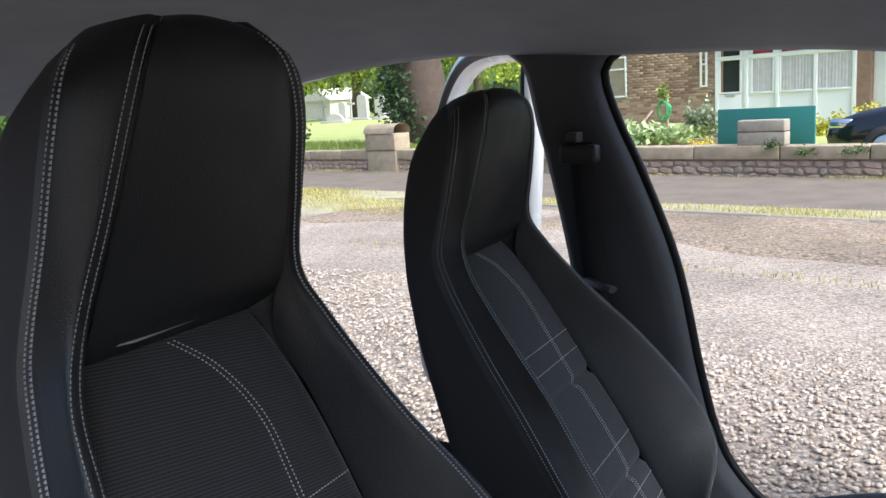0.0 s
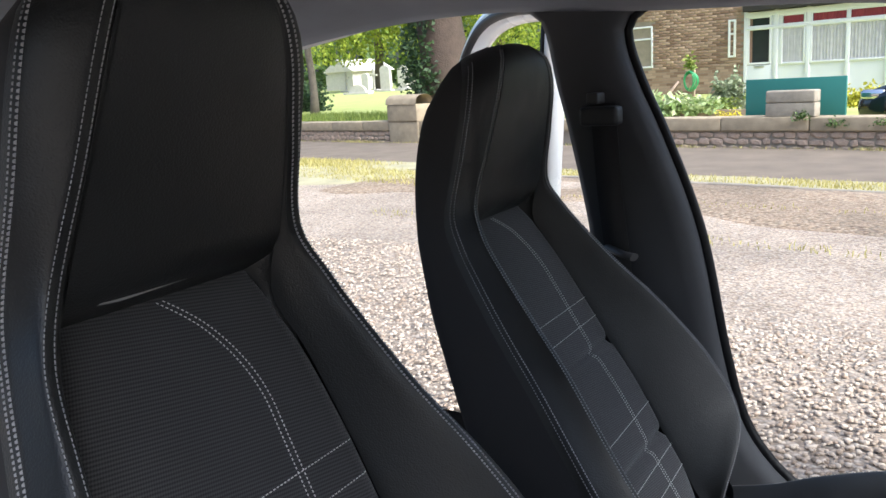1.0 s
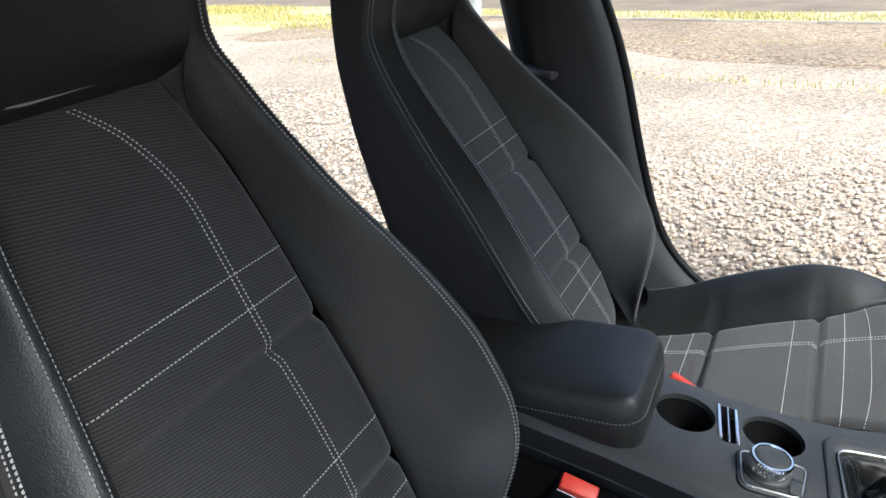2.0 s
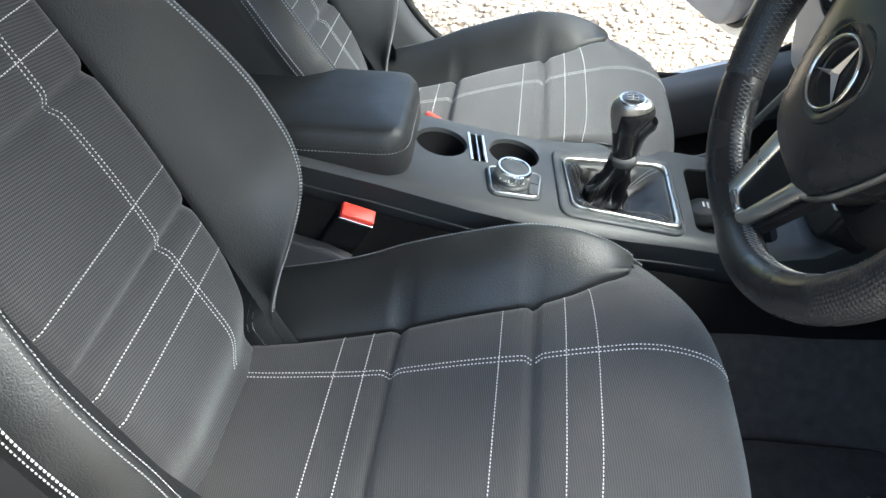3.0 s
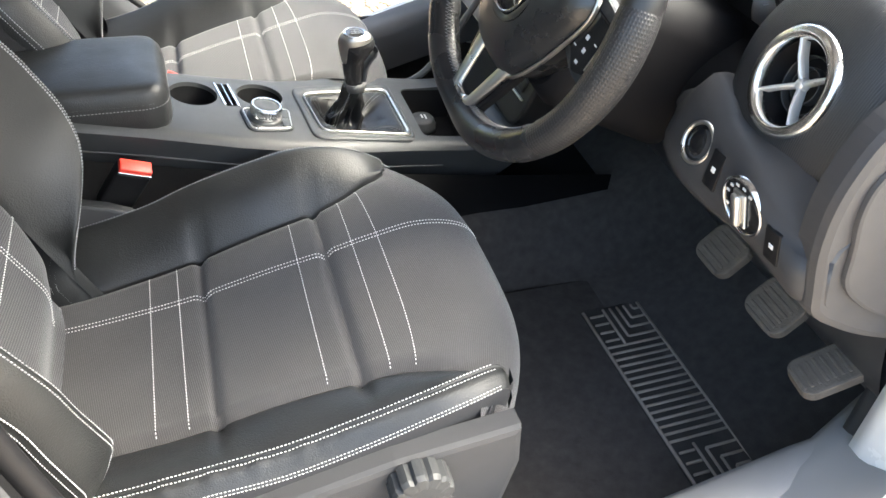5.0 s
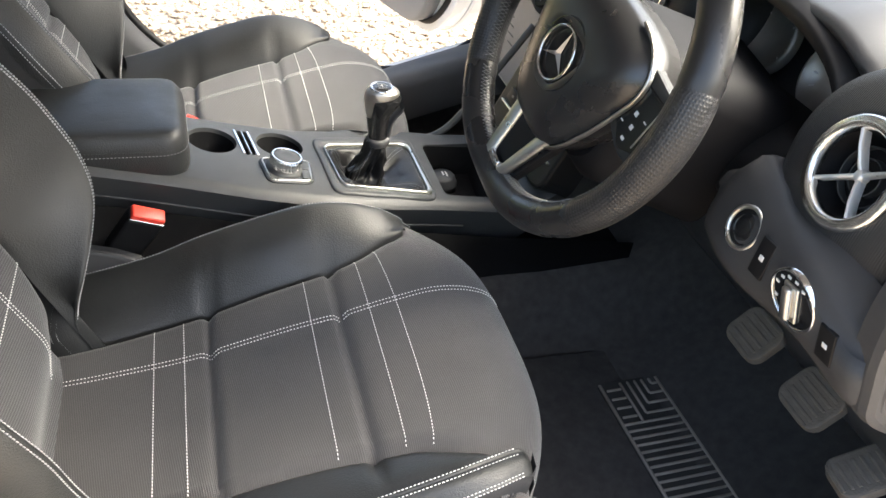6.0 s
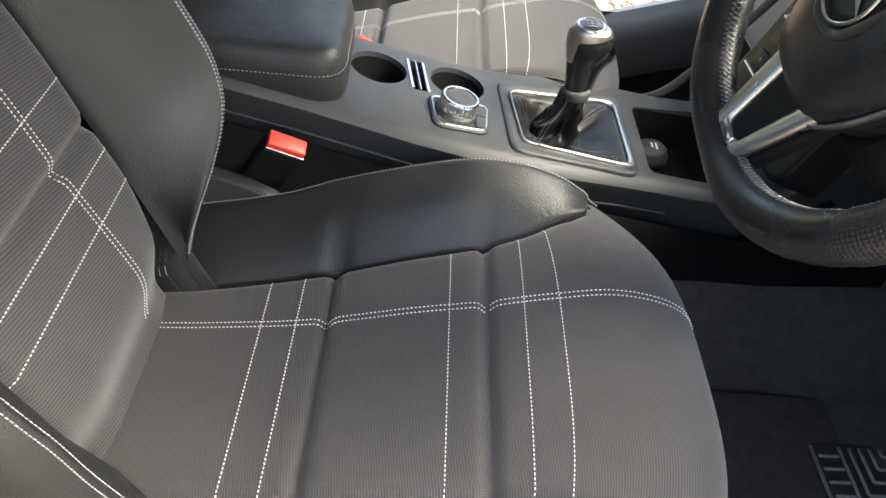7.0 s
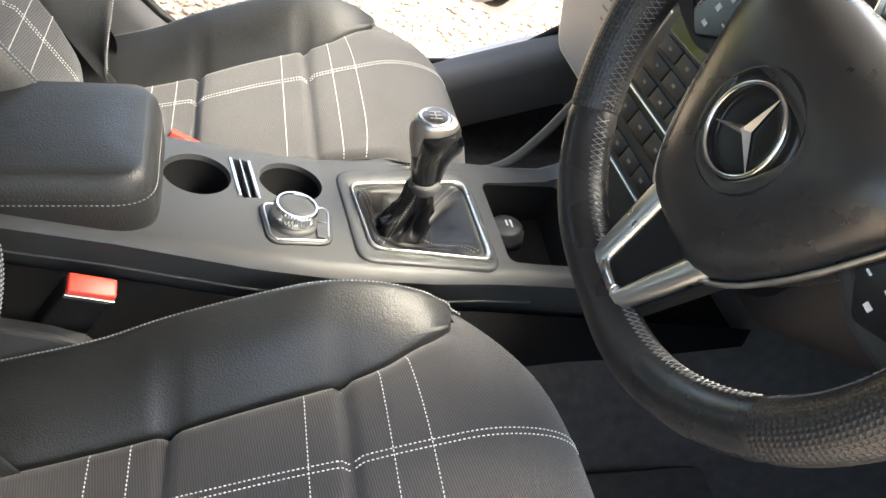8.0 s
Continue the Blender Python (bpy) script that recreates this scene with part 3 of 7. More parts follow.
def bolster_line(side, frac, r=0.238, rise=1.0):
    """A line along a cushion bolster at a share of its height profile, with normals."""
    pts, nor = [], []
    for k in range(60):
        x = -0.30 + 0.535 * k / 59
        e = cushion_point(cushion_s(x), min(cushion_width(x), r - 0.002) - 0.001)
        zr = max(e.z + rise * (ridge_z(e.x) - e.z) * (1 - sstep(0.15, 0.246, x)), e.z)
        if frac == 0:
            p, n = Vector((e.x, side * (r + 0.002), zr + 0.0002)), Vector((0, side * 0.35, 0.94))
        else:
            p, n = Vector((e.x, side * (r + 0.0185 + 0.0005 * frac), zr - 0.030 - 0.01 * frac)), Vector((0, side, 0.25)).normalized()
        pts.append(p)
        nor.append(n)
    return pts, nor


def worn_profile(x):
    """Cross-section (across, height) of the low outboard bolster, from the fabric over two seams to the side."""
    w = min(cushion_width(x), 0.206)
    e = cushion_point(cushion_s(x), w - 0.001)
    xs = [-0.34, -0.25, -0.147, -0.062, 0.026, 0.102, 0.15, 0.185, 0.21]
    rd = spl(xs, [0.222, 0.224, 0.225, 0.226, 0.226, 0.224, 0.217, 0.209, 0.206], e.x)
    rz = spl(xs, [0.508, 0.515, 0.528, 0.540, 0.563, 0.584, 0.5905, 0.589, 0.583], e.x)
    ld = spl(xs, [0.246, 0.247, 0.249, 0.250, 0.249, 0.247, 0.241, 0.232, 0.224], e.x)
    lz = spl(xs, [0.498, 0.506, 0.517, 0.526, 0.549, 0.573, 0.582, 0.583, 0.578], e.x)
    wr = 0.0011 * math.sin(x * 190) * math.sin(x * 61 + 1) * sstep(0.05, -0.05, x)
    pts = [(w, e.z - 0.001), (w + 0.004, e.z + 0.004), (w + 0.55 * (rd - w), e.z + 0.72 * (rz - e.z) + 0.003), (rd - 0.004, rz + 0.0002), (rd, rz - 0.0014), (rd + 0.004, rz + wr),
           (rd * 0.5 + ld * 0.5, rz * 0.5 + lz * 0.5 + 0.0030 + wr), (ld - 0.004, lz + 0.0022), (ld, lz - 0.0012), (ld + 0.003, lz - 0.0035)]
    return e.x, pts


def worn_bolster():
    rows, below = [], []
    for k in range(90):
        ex, pts = worn_profile(-0.34 + 0.562 * k / 89)
        rows.append([Vector((ex, -p.x, p.y)) for p in crom([(a, b, 0) for a, b in pts], 40)])
        a, b = pts[-1]
        below.append([Vector((ex, -a, b)), Vector((ex, -a - 0.002, b - 0.012)), Vector((ex, -a + 0.002, b - 0.04)), Vector((ex, -a + 0.004, 0.43))])
    for dx, dz, keep in ((0.006, 0.002, 0.97), (0.012, 0.008, 0.90), (0.016, 0.022, 0.80), (0.015, 0.045, 0.75)):
        last = rows[89]
        mid = sum((p.y for p in last)) / len(last)
        rows.append([Vector((p.x + dx, mid + (p.y - mid) * keep, p.z - dz)) for p in last])
    for dx, dy, dz in ((0.010, 0.003, 0.001), (0.018, 0.012, 0.003), (0.022, 0.034, 0.006)):
        below.append([p + Vector((dx, dy, -dz)) for p in below[89]])
    return sheet(rows), sheet(below)


def worn_lines():
    runs = []
    for i in (3, 5, 8, 9):
        pts = []
        for k in range(100):
            ex, pr = worn_profile(-0.31 + 0.532 * k / 99)
            pts.append(Vector((ex, -pr[i][0], pr[i][1] + 0.0004)))
        runs.append((pts, [Vector((0, -0.25, 0.96) if i < 6 else (0, -0.7, 0.7)).normalized()] * 100))
    return runs


BACK_V = [-0.05, 0.03, 0.10, 0.19, 0.25, 0.34, 0.42, 0.50, 0.56, 0.61, 0.68, 0.74, 0.78, 0.81]
BACK_WO = [0.205, 0.240, 0.262, 0.266, 0.256, 0.233, 0.207, 0.180, 0.162, 0.150, 0.142, 0.136, 0.122, 0.092]
BACK_WR = [0.165, 0.205, 0.230, 0.235, 0.226, 0.202, 0.180, 0.162, 0.148, 0.128, 0.110, 0.096, 0.078, 0.050]
BACK_NR = [0.045, 0.082, 0.100, 0.100, 0.095, 0.083, 0.066, 0.052, 0.046, 0.054, 0.112, 0.160, 0.180, 0.176]
BACK_WP = [0.130, 0.141, 0.146, 0.147, 0.147, 0.146, 0.142, 0.132, 0.116, 0.110, 0.096, 0.082, 0.066, 0.040]
BACK_NP = [0.004, 0.0, 0.0, 0.0, 0.0, 0.0, 0.0, 0.002, 0.006, 0.042, 0.108, 0.158, 0.179, 0.175]
BACK_NB = [-0.10, -0.11, -0.115, -0.115, -0.115, -0.11, -0.108, -0.105, -0.095, -0.082, -0.048, -0.007, 0.025, 0.056]
BACK_LINES = (0.398, 0.362, 0.190, 0.109, 0.071)
BACK_GROOVES = (0.315, 0.136)


def draw_in(v, side):
    """How far the lower end of the inboard side draws in behind the cushion."""
    return 0.078 * (1 - sstep(-0.05, 0.14, v)) if side > 0 else 0.0


def low_front(v, side):
    """The outboard side stays full down to the cushion, the inboard one tucks in behind it."""
    return 0.020 * (1 - sstep(-0.06, 0.07, v)) if side < 0 else -0.045 * (1 - sstep(-0.05, 0.09, v))


def panel_n(v, d):
    """Height of the fabric panel of the backrest over its plane."""
    n = 0.004 * math.sin(math.pi * min(max((v - BACK_GROOVES[1]) / (BACK_GROOVES[0] - BACK_GROOVES[1]), 0), 1))
    for g in BACK_GROOVES:
        n -= 0.009 * math.exp(-((v - g) / 0.007) ** 2)
    w = spl(BACK_V, BACK_WP, v)
    n -= 0.010 * sstep(w - 0.012, w, abs(d)) + 0.012 * sstep(0.55, 0.62, v)
    n -= 0.030 * sstep(0.03, -0.06, v) ** 2 + 0.012 * sstep(0.06, 0.14, abs(d)) * sstep(0.08, -0.03, v)
    return n


def back_section(v, side):
    """Half widths of side and ridge and the ridge's height at v: the outboard lower end runs on down past the cushion and rounds off."""
    wo, wr, nr = spl(BACK_V, BACK_WO, v), spl(BACK_V, BACK_WR, v), spl(BACK_V, BACK_NR, v) + low_front(v, side)
    if side < 0:
        low, end = 1 - sstep(-0.05, 0.11, v), sstep(-0.02, -0.13, v)
        return wo + 0.034 * low - 0.012 * end, wr + 0.026 * low, nr - 0.085 * end ** 1.3
    return wo - draw_in(v, side) + 0.014 * sstep(-0.02, 0.10, v) * (1 - sstep(0.25, 0.45, v)), max(wr - 0.75 * draw_in(v, side), spl(BACK_V, BACK_WP, v) + 0.008), nr


def build_seat(name, seat_y, lean, hinge, label):
    seat = thing(name, label, "car seat", (0, seat_y, 0.30), group="front seats")
    drop = Matrix.Translation((0, 0, -0.30))
    # cushion
    rows = []
    for i in range(120):
        s = CUSH_S[-1] * i / 119
        x = spl(CUSH_S, CUSH_X, s)
        x0 = x if s < CUSH_S[8] else 0.2 + (s - CUSH_S[8])
        w = cushion_width(x0)
        rows.append([cushion_point(s, -w + 2 * w * j / 48) for j in range(49)])
    bm = sheet(rows, uv=True)
    bm.transform(drop)
    part("cushion_panel", bm, M_FABRIC_SEAT, seat, "charcoal woven fabric panel with pale cross stitching")
    for side in (-1, 1):
        if side < 0 and seat_y < 0:
            bm, low = worn_bolster()
            low.transform(drop)
            part("cushion_side", low, M_SIDE, seat, "dark cloth cushion side")
        else:
            bm = cushion_bolster(side, *((0.200, 0.35) if side < 0 else ()))
        bm.transform(drop)
        part("cushion_bolster", bm, M_LEATHER, seat, "black leather side bolster")
    # seams on the cushion
    runs = []
    for x in (-0.199, -0.161, 0.0, 0.075, 0.11):
        s = cushion_s(x)
        w = cushion_width(x) - 0.006
        ds = [-w + 2 * w * k / 40 for k in range(41)]
        runs.append(([cushion_point(s, d) for d in ds], [cushion_normal(s, d) for d in ds]))
    stitching("cross_stitching", [([p + Vector((0, 0, -0.30)) for p in a], b) for a, b in runs], M_THREAD, seat)
    runs = []
    for off in (-0.0035, 0.0035):
        ss = [cushion_s(-0.355) + (CUSH_S[10] - cushion_s(-0.355)) * k / 160 for k in range(161)]
        ds = [0.065 + off + 0.01 * sstep(cushion_s(-0.05), cushion_s(-0.3), s) for s in ss]
        runs.append(([cushion_point(s, d) + Vector((0, 0, -0.30)) for s, d in zip(ss, ds)], [cushion_normal(s, d) for s, d in zip(ss, ds)]))
    stitching("lengthwise_stitching", runs, M_THREAD, seat, pitch=0.0044, length=0.0031, width=0.0008)
    # base and side trim
    bm = box((-0.30, -0.235, 0.02), (0.215, 0.235, 0.17), 0.03)
    part("seat_base", bm, M_BLACK, seat)
    # backrest, in its own leaning frame: x front, y across, z up along it
    lm = Matrix.Translation((hinge[0], 0, hinge[1] - 0.30)) @ Matrix.Rotation(radians(-lean), 4, "Y")

    short = 0.92 if seat_y > 0 else 1.0

    def head_v(v):
        return v if v < 0.6 else 0.6 + (v - 0.6) * short

    def place(bm):
        for vert in bm.verts:
            vert.co.z = head_v(vert.co.z)
        bm.transform(lm)
        return bm
    rows = []
    for i in range(110):
        v = -0.075 + 0.70 * i / 109
        w = spl(BACK_V, BACK_WP, v)
        rows.append([Vector((panel_n(v, d), d, v)) for d in [-w + 2 * w * j / 40 for j in range(41)]])
    part("backrest_panel", place(sheet(rows, uv=True)), M_FABRIC, seat, "charcoal woven fabric panel with pale cross stitching")
    for side in (-1, 1):
        rows, shell = [], []
        for i in range(70):
            v0 = -0.17 if side > 0 else -0.15
            v = v0 + (0.81 - v0) * i / 69
            wp, np_, nb = [spl(BACK_V, c, v) for c in (BACK_WP, BACK_NP, BACK_NB)]
            wo, wr, nr = back_section(v, side)
            head = sstep(0.56, 0.63, v)
            pts = [(wp, np_ - 0.008 * (1 - head)), (wp + 0.005, np_ + 0.006 * (1 - head)), (wp + 0.45 * (wr - wp), np_ + 0.55 * (nr - np_)),
                   (wr - 0.008, nr - 0.003), (wr + 0.004, nr), (wr + 0.6 * (wo - wr), nr - 0.012), (wo, nr - 0.032), (wo + 0.001, nr - 0.05)]
            rows.append([Vector((p.y, side * p.x, v)) for p in crom([(a, b, 0) for a, b in pts], 24)])
            n0 = nr - 0.05
            pts = [(wo + 0.001, n0), (wo, n0 * 0.5 + nb * 0.5), (wo - 0.012, nb + 0.02), (wo - 0.05, nb), (wo * 0.4, nb - 0.006), (0, nb - 0.008)]
            shell.append([Vector((p.y, side * p.x, v)) for p in crom([(a, b, 0) for a, b in pts], 14)])
        # round the top over
        for lst in (rows, shell):
            for dv, sc, dn in ((0.012, 0.8, -0.012), (0.018, 0.45, -0.03)):
                last = lst[-1]
                lst.append([Vector((p.x * 0.6 + 0.4 * 0.12 + dn * 0.2, p.y * sc, 0.81 + dv)) for p in lst[69]])
        part("backrest_bolster", place(sheet(rows)), M_LEATHER, seat, "black leather side bolster running up to the head")
        part("back_shell", place(sheet(shell)), M_SIDE, seat)
    rows = [[Vector((-0.008 + 0.040 * sstep(0.555, 0.615, v) - 0.045 * (1 - sstep(0.096, 0.112, abs(d))), d, v)) for d in [-0.13 + 0.26 * j / 20 for j in range(21)]] for v in [0.46 + 0.155 * i / 12 for i in range(13)]]
    part("panel_backing", place(sheet(rows)), M_LEATHER, seat)
    # head pad
    rows = []
    for i in range(40):
        v = 0.590 + 0.242 * i / 39
        vv = min(v, 0.81)
        w = spl(BACK_V, BACK_WP, max(vv, 0.61)) + 0.002
        n = spl([0.590, 0.594, 0.604, 0.625, 0.68, 0.74, 0.78, 0.81, 0.832], [-0.03, 0.012, 0.036, 0.058, 0.109, 0.159, 0.180, 0.174, 0.13], v)
        w *= 1 - 0.5 * sstep(0.80, 0.832, v)
        rows.append([Vector((n + 0.006 * (1 - (d / w) ** 2), d, v)) for d in [-w + 2 * w * j / 24 for j in range(25)]])
    part("head_pad", place(sheet(rows)), M_LEATHER, seat, "fixed black leather head restraint pad")
    # seams on the backrest
    runs = []
    for v in BACK_LINES:
        w = spl(BACK_V, BACK_WP, v) - 0.006
        ds = [-w + 2 * w * k / 40 for k in range(41)]
        runs.append(([lm @ Vector((panel_n(v, d), d, v)) for d in ds], [lm.to_3x3() @ Vector((1, 0, 0))] * 41))
    stitching("cross_stitching", runs, M_THREAD, seat)
    runs = []
    for off in (-0.0035, 0.0035):
        vs = [-0.05 + 0.64 * k / 140 for k in range(141)]
        ds = [0.058 + off - 0.065 * max(0, (v - 0.46) / 0.13) ** 2 for v in vs]
        runs.append(([lm @ Vector((panel_n(v, d), d, v)) for v, d in zip(vs, ds)], [lm.to_3x3() @ Vector((1, 0, 0))] * 141))
    stitching("lengthwise_stitching", runs, M_THREAD, seat, pitch=0.0044, length=0.0031, width=0.0008)
    runs = []
    for side in (-1, 1):
        for off in (-0.004, 0.004):
            vs = [(-0.09 if side > 0 else -0.14) + (0.89 if side > 0 else 0.94) * k / 120 for k in range(121)]
            pts = []
            for v in vs:
                _, wr, nr = back_section(v, side)
                pts.append(lm @ Vector((nr + 0.0005, side * (wr + off), head_v(v))))
            runs.append((pts, [lm.to_3x3() @ Vector((0.9, side * 0.3, 0)).normalized()] * 121))
    for side in (-1, 1):
        for off in (-0.004, 0.004):
            pts = []
            for v in vs:
                wo, _, nr = back_section(v, side)
                pts.append(lm @ Vector((nr - 0.033 + off, side * (wo + 0.0012), head_v(v))))
            runs.append((pts, [lm.to_3x3() @ Vector((0, side, 0))] * 121))
    stitching("seam_stitching", runs, M_THREAD_GREY, seat, pitch=0.0042, length=0.0032, width=0.0007)
    runs = []
    for side in (-1, 1):
        if side < 0 and seat_y < 0:
            stitching("edge_stitching", [([p + Vector((0, 0, -0.30)) for p in a], b) for a, b in worn_lines()], M_THREAD, seat, "pale double stitching", pitch=0.0044, length=0.0031, width=0.0008)
            continue
        for frac in (0, 1, 1.7):
            pts, nor = bolster_line(side, frac, *((0.200, 0.35) if side < 0 else ()))
            runs.append(([p + Vector((0, 0, -0.30)) for p in pts], nor))
    stitching("bolster_stitching", runs, M_THREAD_GREY if seat_y < 0 else M_THREAD_DARK, seat, pitch=0.0044, length=0.0031, width=0.0008)
    return seat, lm


driver_seat, DRIVER_BACK = build_seat("driver_seat", SEAT_Y, 24, (-0.31, 0.57), "black leather and charcoal fabric front car seat, white double stitching")
passenger_seat, PASSENGER_BACK = build_seat("passenger_seat", SEAT_Y + 0.70, 31, (-0.29, 0.55), "black leather and charcoal fabric front car seat, backrest further reclined")
for seat in (driver_seat, passenger_seat):
    # outer side trim, with the turning knob, and the recliner cover
    bm = prism([(-0.30, 0.04), (0.17, 0.04), (0.20, 0.20), (0.195, 0.262), (0.05, 0.243), (-0.12, 0.200), (-0.30, 0.180)], 0.03, 0.008,
               Matrix.Translation((0, -0.250, 0)) @ Matrix.Rotation(radians(90), 4, "X"))
    if seat is driver_seat:
        trim = part("side_trim", bm, M_SOFT2, seat, "grey plastic seat side trim")
        ribs = [(0.036 - (0.0040 if k % 4 == 3 else 0.0), 0.0) for k in range(48)]
        rows = [[Vector((r * sc * math.cos(2 * math.pi * k / 48), r * sc * math.sin(2 * math.pi * k / 48), z)) for k, (r, _) in enumerate(ribs)] for sc, z in ((1.0, 0.0), (1.0, 0.022), (0.93, 0.028), (0.6, 0.030), (0.02, 0.030))]
        kb = sheet(rows, close_u=True, smooth=False)
        kb.transform(Matrix.Translation((0.075, -0.281, 0.215)) @ Matrix.Rotation(radians(90), 4, "X"))
        part("turn_knob", kb, M_SOFT, trim, "ribbed black plastic knob")
    else:
        bm.free()
    if seat is driver_seat:
        bm = prism([(-0.36, 0.12), (-0.20, 0.12), (-0.193, 0.18), (-0.197, 0.213), (-0.215, 0.235), (-0.245, 0.250), (-0.36, 0.285)], 0.016, 0.005, Matrix.Translation((0, 0.262, 0)) @ Matrix.Rotation(radians(90), 4, "X"))
        part("hinge_cover", bm, M_SOFT2, seat, "grey plastic hinge cover")
    for side in (() if seat is driver_seat else (1,)):
        cover = lathe([(0.0, 0.018), (0.030, 0.016), (0.042, 0.008), (0.045, 0.0)], Matrix.Translation((-0.30, side * 0.20, 0.235)) @ Matrix.Rotation(radians(-90 * side), 4, "X"))
        part("recliner_cover", cover, M_SIDE, seat)

tag = prism([(-0.094, 0.0), (-0.075, 0.0045), (-0.004, 0.0050), (0.0, 0.0), (-0.075, -0.0020)], 0.0016, 0.0005)
tag.transform(DRIVER_BACK @ Matrix.Translation((0.024, 0.012, 0.596)) @ Matrix.Rotation(radians(90), 4, "Z") @ Matrix.Rotation(radians(80), 4, "X"))
part("label_tab", tag, M_DOORTRIM, driver_seat, "small grey label tab under the head pad")

# ---------------------------------------------------------------- centre console (top falls a little towards the front)
def cut(ob, cutters):
    """Cut shapes out of a closed mesh object, once, while building."""
    for bm in cutters:
        me = bpy.data.meshes.new("cutter")
        bmesh.ops.recalc_face_normals(bm, faces=bm.faces)
        bm.to_mesh(me)
        bm.free()
        tool = new("cutter", me)
        tool.matrix_world = ob.matrix_world
        mod = ob.modifiers.new("cut", "BOOLEAN")
        mod.operation, mod.solver, mod.object = "DIFFERENCE", "EXACT", tool
        bpy.context.view_layer.update()
        done = bpy.data.meshes.new_from_object(ob.evaluated_get(bpy.context.evaluated_depsgraph_get()))
        if not done.vertices:
            mod.solver = "FAST"
            bpy.context.view_layer.update()
            done = bpy.data.meshes.new_from_object(ob.evaluated_get(bpy.context.evaluated_depsgraph_get()))
        ob.modifiers.remove(mod)
        old = ob.data
        ob.data = done
        bpy.data.meshes.remove(old)
        bpy.data.objects.remove(tool)
        bpy.data.meshes.remove(me)


def poly_round(pts, r, n=5):
    """The outline with its corners rounded off."""
    out = []
    for i, p in enumerate(pts):
        p, a, b = Vector(p), Vector(pts[i - 1]), Vector(pts[(i + 1) % len(pts)])
        u, v = (a - p).normalized(), (b - p).normalized()
        for k in range(n + 1):
            t = k / n
            q = (p + u * min(r, 0.48 * (a - p).length)) * (1 - t) ** 2 + p * 2 * t * (1 - t) + (p + v * min(r, 0.48 * (b - p).length)) * t * t
            out.append((q.x, q.y))
    return out


def shrink(outline, d):
    """The outline moved inwards by d (outwards if negative)."""
    n = len(outline)
    area = sum(outline[i - 1][0] * outline[i][1] - outline[i][0] * outline[i - 1][1] for i in range(n))
    sgn = 1 if area > 0 else -1
    out = []
    for i, p in enumerate(outline):
        t = Vector(outline[(i + 1) % n]) - Vector(outline[i - 1])
        nrm = Vector((-t.y, t.x)).normalized() * sgn
        q = Vector(p) + nrm * d
        out.append((q.x, q.y))
    return out


def loft(layers, cap=True):
    """A solid through outlines (x, y) at heights: [(outline, z), ...]."""
    rows = [[Vector((p[0], p[1], z)) for p in o] for o, z in layers]
    bm = sheet(rows, close_u=True)
    if cap:
        bm.verts.ensure_lookup_table()
        n = len(rows[0])
        bm.faces.new([bm.verts[k] for k in range(n)])
        bm.faces.new([bm.verts[(len(rows) - 1) * n + k] for k in range(n)])
        bmesh.ops.recalc_face_normals(bm, faces=bm.faces)
    return bm


CON_O = Vector((0.0, 0.32, 0.30))
console = thing("centre_console", "soft black plastic centre console with silver trim between the seats", "car console", CON_O)
SLOPE = math.atan(0.22)
# plan of the top surface: x along the car, y across, height 0 on the sloping top
CON = Matrix.Translation(Vector((0.063, 0.0, 0.60)) - CON_O) @ Matrix.Rotation(SLOPE, 4, "Y") @ Matrix.Translation((-0.063, 0, 0))


def con_part(name, bm, material, label="", parent=None):
    bm.transform(CON)
    return part(name, bm, material, parent or console, label)


rows = []
for x, h, yn, yf in ((-0.60, 0.0, 0.222, 0.405), (-0.18, 0.0, 0.220, 0.405), (-0.05, 0.0, 0.212, 0.408), (0.03, 0.0, 0.213, 0.415), (0.09, 0.0, 0.219, 0.432), (0.16, 0.0, 0.228, 0.468), (0.23, 0.0, 0.242, 0.475), (0.30, 0.002, 0.25, 0.482), (0.36, 0.006, 0.252, 0.492),
                     (0.42, 0.03, 0.253, 0.505), (0.50, 0.12, 0.254, 0.52), (0.62, 0.26, 0.254, 0.52)):
    rows.append([Vector((x, y, z)) for y, z in ((yn + 0.02, h - 0.10), (yn + 0.006, h - 0.055), (yn + 0.001, h - 0.045), (yn - 0.006, h - 0.012), (yn + 0.001, h - 0.003), (yn + 0.010, h), (0.32, h + 0.001),
                                                 (yf - 0.010, h), (yf - 0.001, h - 0.003), (yf + 0.005, h - 0.012), (yf + 0.006, h - 0.045), (yf - 0.02, h - 0.10))])
bm = sheet(rows, close_u=True)
bm.verts.ensure_lookup_table()
bm.faces.new([bm.verts[k] for k in range(12)])
bm.faces.new([bm.verts[11 * 12 + k] for k in range(12)])
bmesh.ops.recalc_face_normals(bm, faces=bm.faces)
top = con_part("top_panel", bm, M_SOFT, "smooth satin black top panel")
GAITER = [(0.064, 0.368), (0.229, 0.420), (0.238, 0.257), (0.079, 0.247)]
gaiter_in = poly_round([(0.076, 0.357), (0.217, 0.402), (0.220, 0.270), (0.090, 0.257)], 0.014)
CUPS = ((-0.109, 0.337), (-0.004, 0.353))
cuts = []
for cx, cy in CUPS:
    cuts.append(lathe([(0, -0.075), (0.031, -0.075), (0.0365, -0.004), (0.040, 0.02), (0, 0.02)], Matrix.Translation((cx, cy, 0)), 40))
slot = poly_round([(-0.073, 0.378), (-0.053, 0.380), (-0.042, 0.310), (-0.061, 0.306)], 0.005)
cuts.append(loft([(slot, -0.04), (slot, 0.02)]))
cuts.append(loft([(shrink(gaiter_in, 0.004), -0.06), (gaiter_in, 0.0), (gaiter_in, 0.03)]))
